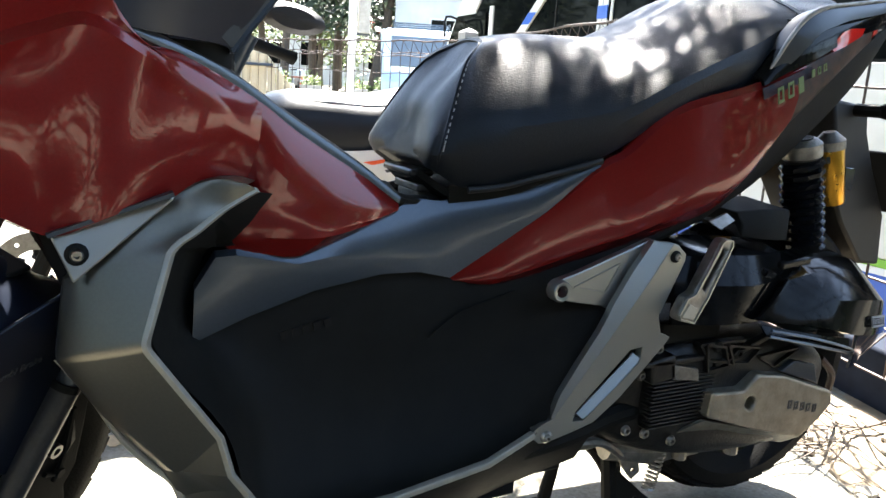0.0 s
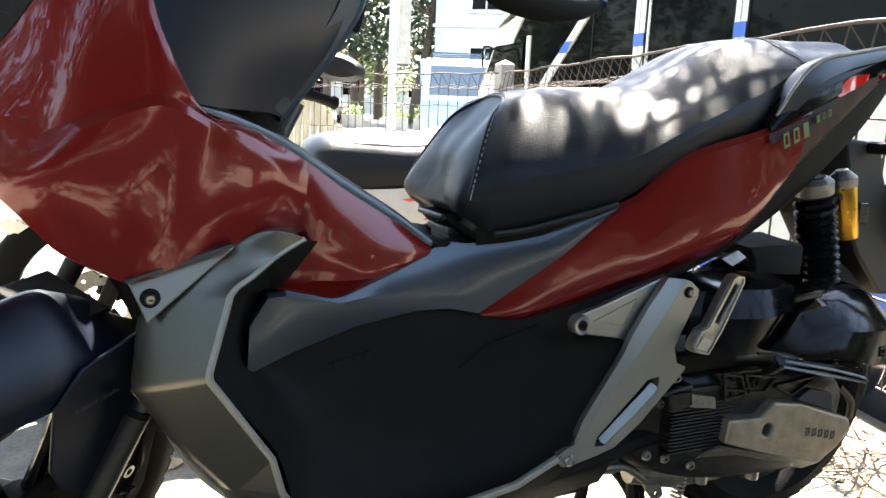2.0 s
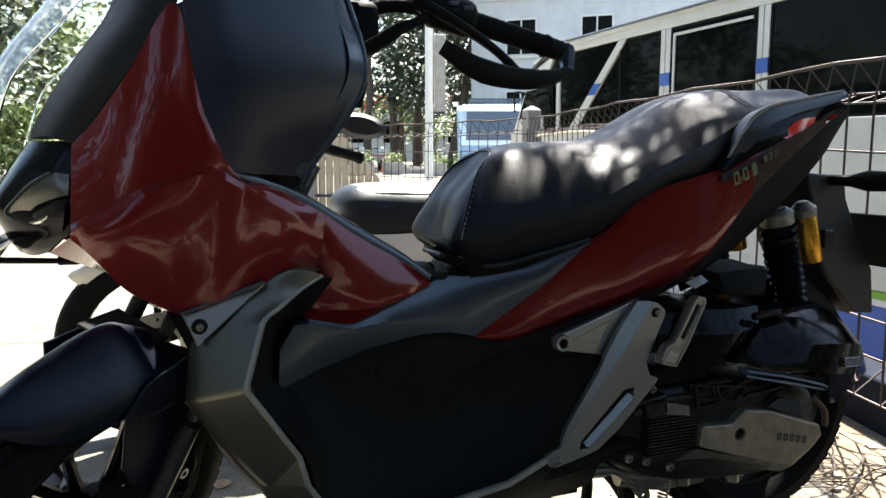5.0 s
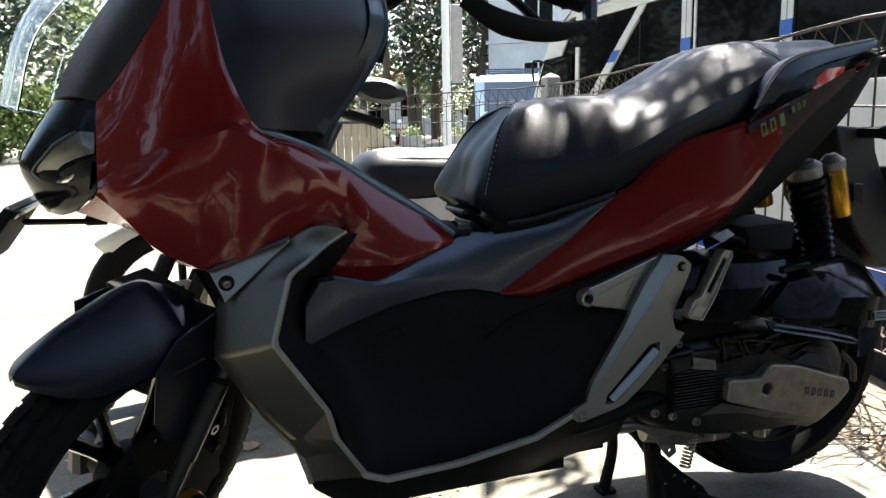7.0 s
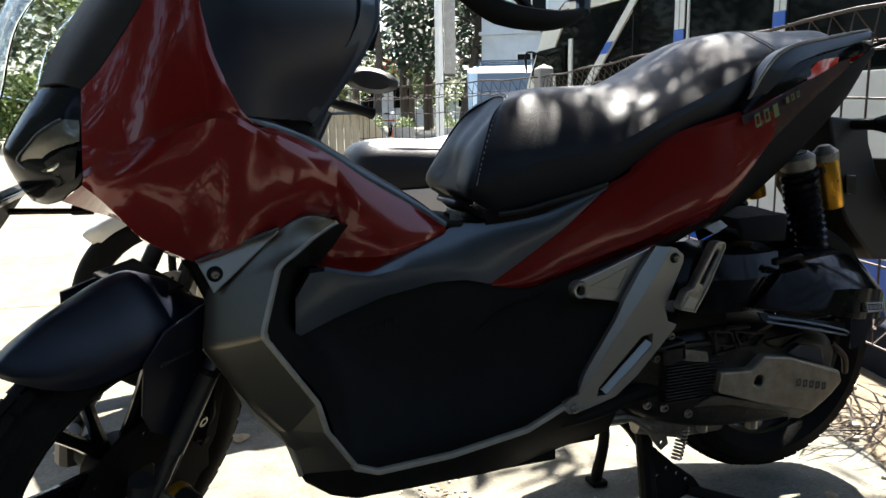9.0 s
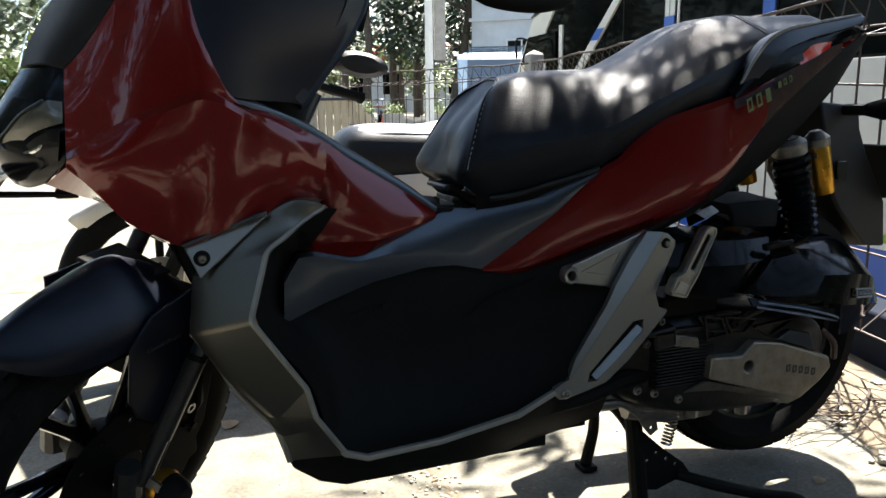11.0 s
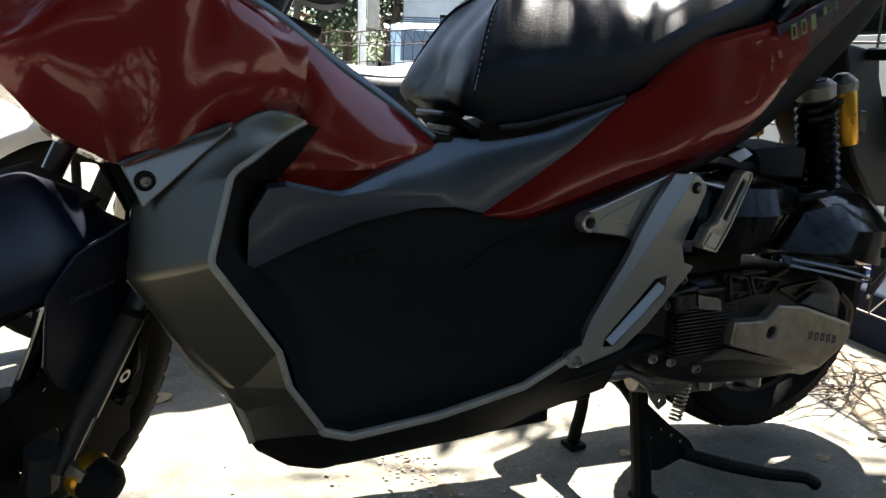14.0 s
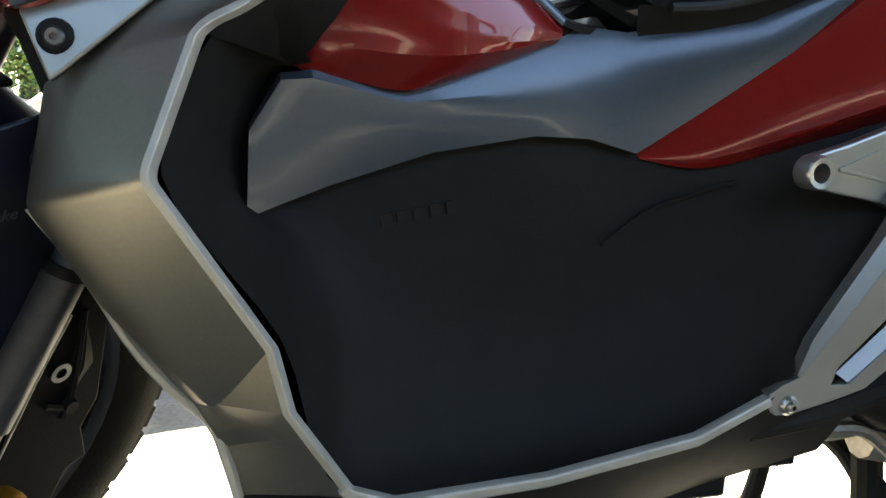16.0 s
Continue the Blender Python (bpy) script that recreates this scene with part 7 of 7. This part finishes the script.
def van():
    V = thing("van", "light blue and white van parked beyond the fence", "van")
    m = pose(7.5, 15.2, 0, 0, 0, 66)
    prof = [(-1.9, 0.25), (-1.95, 0.75), (-1.75, 0.95), (-1.25, 1.70), (-0.9, 1.80), (1.6, 1.82), (1.85, 1.65), (1.95, 0.9), (1.95, 0.25)]
    body = plate(prof, lambda x, z: -0.78 + 0.10 * max(0, z - 0.95), 1.56)
    part("body", moved(body, m), LIGHTBLUE, V, bevel=0.05)
    part("roof_panel", moved(plate([(-1.28, 1.62), (-0.92, 1.83), (1.62, 1.85), (1.8, 1.66)], lambda x, z: -0.74, 1.48), m), LIGHTBLUE, V, bevel=0.03)
    for a, b in ((-1.1, -0.35), (-0.25, 0.65), (0.75, 1.6)):
        for s in (-1, 1):
            part("window", moved(plate([(a, 1.02), (b, 1.02), (b, 1.52), (a + 0.15, 1.52)], lambda x, z: s * 0.745 - 0.01, 0.02), m), HAZE_GLASS, V)
    part("windscreen", moved(box(-0.02, 0.02, -0.62, 0.62, -0.36, 0.36), m @ Matrix.Translation((-1.56, 0, 1.34)) @ Matrix.Rotation(radians(33), 4, "Y")), HAZE_GLASS, V)
    part("side_panel", moved(box(-0.9, 1.7, -0.81, -0.785, 0.55, 0.95), m), BLUE, V)
    for x in (-1.3, 1.25):
        for s in (-1, 1):
            part("wheel", moved(lathe([(0.0, -0.08), (0.2, -0.08), (0.28, -0.06), (0.29, 0.0), (0.28, 0.08), (0.0, 0.08)], 24), m @ Matrix.Translation((x, s * 0.70, 0.29))), RUBBER, V)
    rk = part("roof_rack", moved(joined(*[tube([(x, -0.6, 1.95), (x, 0.6, 1.95)], 0.02, 6, 0) for x in (-0.8, -0.2, 0.4, 1.0, 1.5)], *[tube([(-0.9, y, 1.97), (1.6, y, 1.97)], 0.025, 6, 0) for y in (-0.6, 0.6)], *[tube([(x, y, 1.80), (x, y, 1.97)], 0.02, 6, 0) for x in (-0.8, 1.5) for y in (-0.6, 0.6)]), m), GREY, V)
    part("door_mirror", moved(tube([(-1.3, -0.8, 1.05), (-1.38, -0.98, 1.15), (-1.38, -0.98, 1.50)], [0.02, 0.05, 0.09], 8, 3), m), BLACK, V)


van()


# ---- yard beyond the fence ----
def pole(x, y, r, h, sign):
    P = tagged(part("lamp_post", lathe([(0.0, 0.0), (r * 1.7, 0.0), (r * 1.7, 0.06), (r, 0.10), (r * 0.9, h), (0.0, h)], 16, "z"), WHITE), "white painted steel post", "post", "yard posts")
    P.matrix_world = Matrix.Translation((x, y, 0))
    if sign:
        part("sign_box", box(r + 0.03, r + 0.27, -0.05, 0.05, 1.62, 3.2), POST, P, bevel=0.02)
        part("bracket", tube([(0, 0, 1.60), (0.34, 0, 1.60)], 0.03, 6, 0), GREY, P)


pole(5.40, 13.9, 0.085, 6.0, True)


def tree(name, x, y, h, trunk_r, crowns, size, mat, seed, lean=(0, 0), label="", trunk_h=None):
    """A trunk with limbs and a crown of leaf clumps; crowns: (dx, dy, z, radius, height, clumps)."""
    g = random.Random(seed)
    t = thing(name, label, "tree", "")
    t.location = (x, y, 0)
    th = trunk_h or h * 0.75
    pts = [Vector((lean[0] * k / 5 + g.uniform(-0.1, 0.1) * trunk_r * 3, lean[1] * k / 5 + g.uniform(-0.1, 0.1) * trunk_r * 3, th * k / 5 - (0.1 if k == 0 else 0))) for k in range(6)]
    limbs = [tube(pts, [trunk_r * (1.25 - 0.18 * k) for k in range(6)], 9, 3)]
    verts, faces = [], []
    for dx, dy, z, rad, hh, n, *small in crowns:
        leaf, thin = (small[0], 0.2) if small else (size, 1.0)
        base = pts[min(5, max(1, int(5 * (z - hh * 0.4) / th)))]
        tip = Vector((dx, dy, z))
        limbs.append(tube([base, base.lerp(tip, 0.5) + Vector((0, 0, 0.15)), tip], [trunk_r * 0.35 * thin, trunk_r * 0.22 * thin, trunk_r * 0.08 * thin], 6, 3))
        for _ in range(n):
            while True:
                q = Vector((g.uniform(-1, 1), g.uniform(-1, 1), g.uniform(-1, 1)))
                if 0.15 < q.length < 1:
                    break
            c = Vector((dx + q.x * rad, dy + q.y * rad, z + q.z * hh))
            for _ in range(5):
                p = c + Vector((g.gauss(0, 1), g.gauss(0, 1), g.gauss(0, 0.8))) * leaf * 1.3
                u = Vector((g.uniform(-1, 1), g.uniform(-1, 1), g.uniform(-0.7, 0.7))).normalized() * leaf
                w = u.orthogonal().normalized() * leaf * 0.42
                k = len(verts)
                verts += [p - u, p - u * 0.1 + w, p + u, p - u * 0.1 - w]
                faces.append((k, k + 1, k + 2, k + 3))
    part("trunk", joined(*limbs), BARK, t)
    me = bpy.data.meshes.new("crown")
    me.from_pydata(verts, [], faces)
    me.materials.append(mat)
    cr = new("crown", me)
    cr.parent = t
    return t


def crown_set(g, r, z0, z1, n, rad, clumps):
    return [(g.uniform(-r, r), g.uniform(-r, r), z0 + (z1 - z0) * (k + 0.5) / n, rad * g.uniform(0.7, 1.2), rad * g.uniform(0.6, 0.9), clumps) for k in range(n)]


for i, (x, y, h, r, lx) in enumerate(((8.9, 32.2, 11, 0.17, 0.2), (11.8, 37.4, 12, 0.20, -0.3), (13.4, 38.8, 12, 0.15, 0.1), (13.2, 32.7, 11, 0.22, 1.4), (10.4, 43.0, 13, 0.2, 0.0), (18.6, 42.8, 13, 0.22, -0.4), (15.6, 45.0, 14, 0.22, 0.3), (21.5, 41.0, 12, 0.22, 0.2))):
    g = random.Random(40 + i)
    tree("tree", x, y, h, r, crown_set(g, 1.7, 3.4, h, 9, 1.2, 30), 0.30, LEAF_DARK, 40 + i, (lx, 0), "tall dark yard tree with a bare trunk")
for i, (x, y, h) in enumerate(((18.5, 58, 7), (22, 60, 8), (13.5, 60, 7), (27, 57, 9))):
    g = random.Random(70 + i)
    tree("tree", x, y, h, 0.25, crown_set(g, 2.2, 2.6, h, 6, 2.2, 60), 0.26, LEAF_LIGHT, 70 + i, (0, 0), "leafy bright green tree in the distance")
for i, (x, y, h, mat) in enumerate(((-4.6, 21.8, 6.5, LEAF_DARK), (-7.2, 23.5, 7.5, LEAF_LIGHT), (-3.4, 25.5, 6.0, LEAF_LIGHT), (-9.5, 21.0, 7.0, LEAF_DARK))):
    g = random.Random(90 + i)
    tree("tree", x, y, h, 0.2, crown_set(g, 1.8, 1.6, h, 7, 1.6, 75), 0.16, mat, 90 + i, (0, 0), "leafy tree beside the sunlit yard")


def hedge(x0, y0, x1, y1, h, w, n, seed, leaf=0.085, mat=None, label="sunlit bright green leafy hedge"):
    g = random.Random(seed)
    verts, faces = [], []
    a, b = Vector((x0, y0, 0)), Vector((x1, y1, 0))
    for _ in range(n):
        t = g.random()
        p = a.lerp(b, t) + Vector((g.uniform(-w, w), g.uniform(-w, w), h * math.sqrt(g.random()) * (0.8 + 0.3 * noise.noise(Vector((t * 9, seed, 0))))))
        u = Vector((g.uniform(-1, 1), g.uniform(-1, 1), g.uniform(-1, 1))).normalized() * leaf
        v = u.orthogonal().normalized() * leaf * 0.53
        k = len(verts)
        verts += [p - u, p + v, p + u, p - v]
        faces.append((k, k + 1, k + 2, k + 3))
    me = bpy.data.meshes.new("hedge")
    me.from_pydata(verts, [], faces)
    me.materials.append(mat or LEAF_LIGHT)
    return tagged(new("hedge", me), label, "hedge", kind="stuff")


hedge(-11, 18.5, -2.6, 21.5, 2.4, 0.6, 16000, 3)
hedge(12.0, 30.5, 20, 29, 0.5, 0.4, 3000, 4)


def planter(x, y):
    P = tagged(part("planter", box(-0.32, 0.32, -0.2, 0.2, 0.0, 0.42), POST, bevel=0.02), "concrete planter with bright green plants", "planter", "yard planters")
    g = random.Random(int(x * 10))
    verts, faces = [], []
    for _ in range(420):
        p = Vector((g.uniform(-0.34, 0.34), g.uniform(-0.22, 0.22), 0.42 + abs(g.gauss(0, 0.16))))
        u = Vector((g.uniform(-1, 1), g.uniform(-1, 1), g.uniform(0, 1.2))).normalized() * 0.09
        v = u.orthogonal().normalized() * 0.025
        k = len(verts)
        verts += [p - u * 0.3, p + v, p + u, p - v]
        faces.append((k, k + 1, k + 2, k + 3))
    me = bpy.data.meshes.new("foliage")
    me.from_pydata(verts, [], faces)
    me.materials.append(LEAF_LIGHT)
    o = tagged(new("foliage", me), "bright green leafy plants", kind="stuff")
    o.parent = P
    P.matrix_world = pose(x, y, 0, 0, 0, 20)


for x, y in ((8.4, 21.8), (7.6, 23.9), (6.7, 24.5), (9.6, 22.4)):
    planter(x, y)


def cone(x, y):
    C = tagged(part("traffic_cone", lathe([(0.0, 0.03), (0.15, 0.03), (0.035, 0.70), (0.0, 0.70)], 20, "z"), CONE), "orange plastic traffic cone with white bands", "cone", "traffic cones")
    part("base", box(-0.19, 0.19, -0.19, 0.19, 0.0, 0.03), CONE, C, bevel=0.01)
    for z in (0.30, 0.48):
        part("white_band", lathe([(0.152 - (z - 0.03) * 0.172, z), (0.152 - (z + 0.05) * 0.172, z + 0.08)], 20, "z"), WHITE, C)
    C.matrix_world = Matrix.Translation((x, y, 0))


cone(8.35, 27.6)
cone(10.35, 26.9)


def table(x, y):
    T = thing("bench_table", "low brown wooden table in the yard", "table")
    part("tabletop", box(-0.9, 0.9, -0.35, 0.35, 0.62, 0.68), BROWN, T, bevel=0.01)
    for a in (-0.8, 0.8):
        for b in (-0.28, 0.28):
            part("leg", box(a - 0.04, a + 0.04, b - 0.04, b + 0.04, 0.0, 0.62), BROWN, T)
    T.matrix_world = pose(x, y, 0, 0, 0, -15)


table(7.6, 25.8)


def sheet_panel():
    S = thing("corrugated_screen", "cream corrugated sheet screen on a grey post", "screen")
    a, b = Vector((0.55, 6.75, 0)), Vector((2.12, 6.05, 0))
    d = (b - a).normalized()
    n = Vector((d.y, -d.x, 0))
    L = (b - a).length
    k = 22
    for i in range(k):
        u0, u1 = L * i / k, L * (i + 0.93) / k
        def top(u):
            return 0.93 if u < L * 0.80 else 0.93 - (u - L * 0.80) / (L * 0.20) * 0.42
        prof = [(u0, 0.0), (u0 + (u1 - u0) * 0.25, 0.018), (u0 + (u1 - u0) * 0.75, 0.018), (u1, 0.0)]
        rows = [[a + d * u + n * o + Vector((0, 0, 0.02)) for u, o in prof], [a + d * u + n * o + Vector((0, 0, top(u))) for u, o in prof]]
        part("sheet_rib", shell(rows, 1, 1, 0.002, tuple(-n), False, False), SHEET, S, smooth=False)
    part("post", moved(box(-0.04, 0.04, -0.04, 0.04, 0, 1.12), Matrix.Translation(a + d * L * 0.60 + n * 0.08)), POST, S)
    part("rail", tube([a + n * 0.03 + Vector((0, 0, 0.35)), b + n * 0.03 + Vector((0, 0, 0.35))], 0.015, 6, 0), GREY, S)
    part("rail", tube([a + n * 0.03 + Vector((0, 0, 0.80)), a + d * L * 0.85 + n * 0.03 + Vector((0, 0, 0.80))], 0.015, 6, 0), GREY, S)


sheet_panel()


# ---- buildings ----
def low_building():
    H = thing("low_building", "long low building with a red fascia", "building")
    m = pose(22, 66, 0, 0, 0, -18)
    part("wall", moved(box(-22, 22, 0, 8, 0, 4.6), m), WALL, H)
    part("fascia", moved(box(-22.4, 22.4, -0.6, 8.4, 4.6, 5.7), m), ROOF_RED, H, bevel=0.05)
    part("roof", moved(box(-22.2, 22.2, -0.4, 8.2, 5.7, 6.0), m), ROOF_RED, H)
    for k in range(14):
        part("window", moved(box(-20.6 + k * 3, -18.8 + k * 3, -0.05, 0.05, 1.6, 3.6), m), DARKGLASS, H)


low_building()


def tall_building():
    H = thing("apartment_block", "pale plastered building with small windows", "building")
    m = pose(23.5, 24.5, 0, 0, 0, -38)
    part("wall", moved(box(-12.2, 14, 0, 10, 0, 14), m), WALL, H)
    part("parapet", moved(box(-12.4, 14.2, -0.2, 10.2, 14, 14.6), m), WALL, H)
    for f in range(4):
        for k in range(7):
            x = -10.5 + k * 3.4
            w = part("window", moved(box(x, x + 1.3, -0.04, 0.06, 2.0 + f * 3.2, 3.5 + f * 3.2), m), DARKGLASS, H)
            part("frame", moved(joined(box(x - 0.08, x, -0.08, 0.0, 1.92 + f * 3.2, 3.58 + f * 3.2), box(x + 1.3, x + 1.38, -0.08, 0.0, 1.92 + f * 3.2, 3.58 + f * 3.2), box(x, x + 1.3, -0.08, 0.0, 3.5 + f * 3.2, 3.58 + f * 3.2), box(x + 0.62, x + 0.68, -0.08, -0.045, 2.0 + f * 3.2, 3.5 + f * 3.2)), m), WHITE, w)
            part("sill", moved(box(x - 0.15, x + 1.45, -0.2, 0.0, 1.80 + f * 3.2, 1.92 + f * 3.2), m), WHITE, w)
        part("ledge", moved(box(-12.3, 14.1, -0.12, 0.0, 1.2 + f * 3.2, 1.35 + f * 3.2), m), WALL, H)


tall_building()


# ---- unseen trees added to dapple and shade, and a wall added behind the camera ----
g = random.Random(5)
# unseen crown; its clumps are placed to shape the light on the seat
over = [(x - 3.6, y + 0.2, 2.45 + g.uniform(-0.15, 0.25), 0.24, 0.10, n) for x, y, n in ((2.12, 0.74, 14), (2.30, 0.95, 12), (2.20, 0.48, 14), (2.55, 0.7, 12), (0.92, 0.80, 12), (0.80, 0.58, 12), (1.75, 1.25, 6), (1.30, 1.25, 7), (1.88, 0.30, 9))]
twigs = [(1.300, 0.010, 6), (1.345, 0.008, 4), (1.385, 0.010, 4), (1.425, 0.010, 7), (1.500, 0.012, 5), (1.565, 0.012, 4), (1.61, 0.02, 2), (1.68, 0.02, 3), (1.78, 0.04, 5), (1.84, 0.05, 7), (1.91, 0.05, 8), (1.24, 0.03, 9), (1.18, 0.05, 10), (1.10, 0.05, 10)]
over += [(x - 3.6 + g.uniform(-0.006, 0.006), y + 0.2, 2.45 + g.uniform(-0.05, 0.05), w, 0.05, n, 0.026) for x, w, n in twigs for y in (0.50, 0.58, 0.66, 0.74, 0.82, 0.90)]
over += [(x - 3.6, y + 0.2, 2.45 + g.uniform(-0.04, 0.04), 0.035, 0.03, 20, 0.026) for x in (1.60, 1.65, 1.70, 1.75, 1.80, 1.86, 1.92) for y in (0.42, 0.49, 0.56)]
over += [(x - 3.6, y + 0.2, 2.45 + g.uniform(-0.04, 0.04), 0.022, 0.03, 16, 0.022) for x in (1.555,) for y in (0.52, 0.58, 0.64)]
over += [(x - 3.6, y + 0.2, 2.45 + g.uniform(-0.04, 0.04), 0.035, 0.03, 16, 0.026) for x in (1.12, 1.18, 1.24) for y in (0.56, 0.64, 0.72, 0.80, 0.88)]
# higher clumps added to shade the ground mirrored in the fairing
over += [(x - 3.6, y + 0.2, 2.9 + g.uniform(-0.1, 0.2), 0.34, 0.16, 150) for x in (-1.8, -1.3, -0.8, -0.3, 0.2, 0.7, 1.2, 1.7, 2.2, 2.7, 3.2) for y in (-0.15, 0.20)]
tree("tree", 3.6, -0.2, 3.4, 0.10, over, 0.07, LEAF_DARK, 11, (-0.5, 0.6), "unseen leafy tree laid out to dapple and shade the scooters", 2.6)
# unseen crowns added to shade the ground and block sky behind the camera
shade = [(x + g.uniform(-0.3, 0.3), y + g.uniform(-0.3, 0.3), 4.3 + g.uniform(0, 1.2), 0.9, 0.5, 130) for x in (-1.2, -0.2, 0.8, 1.8, 2.8, 4.0, 5.2) for y in (0.5, 1.4, 2.3, 3.1)]
tree("tree", -0.8, -3.6, 6.0, 0.22, shade, 0.12, LEAF_DARK, 12, (0.2, 0.3), "unseen broad leafy tree added to shade the camera side", 4.6)


# unseen tree added to darken what the front fairing mirrors
lane = [(g.uniform(-1.6, 1.6), g.uniform(-1.6, 1.6), 1.6 + k * 0.55, 1.3, 0.6, 110) for k in range(9)]
tree("tree", -5.6, 1.6, 6.4, 0.20, lane, 0.12, LEAF_DARK, 13, (0.1, 0.2), "unseen dense dark tree added to darken fairing reflections", 4.8)


# unseen wall, kept dark to hold back fill light on the near side
def unseen_wall():
    H = tagged(part("wall_south", box(-14, 14, -5.3, -5.0, 0, 2.6), DARKWALL), "unseen dark wall added to cut light behind the camera", "wall", kind="structure")
    return H


unseen_wall()
# unseen hedges and trees added to darken what paint and glass reflect
hedge(-9, -4.5, 9, -4.5, 2.6, 0.4, 9000, 8, 0.13, LEAF_DARK, "unseen dark leafy hedge added for reflections")
hedge(-10.5, -4.2, -11.5, 18.0, 3.4, 0.6, 14000, 9, 0.14, LEAF_DARK, "unseen dark leafy hedge closing the side of the yard")
for i, (x, y, h) in enumerate(((-6.8, -6.6, 6.5), (-9.2, -2.0, 6.0), (-9.6, 3.4, 6.5), (-2.6, -7.4, 5.5))):
    g = random.Random(120 + i)
    tree("tree", x, y, h, 0.2, crown_set(g, 1.7, 1.8, h, 7, 1.5, 60), 0.20, LEAF_DARK, 120 + i, (0, 0), "unseen dark leafy tree added to darken reflections")
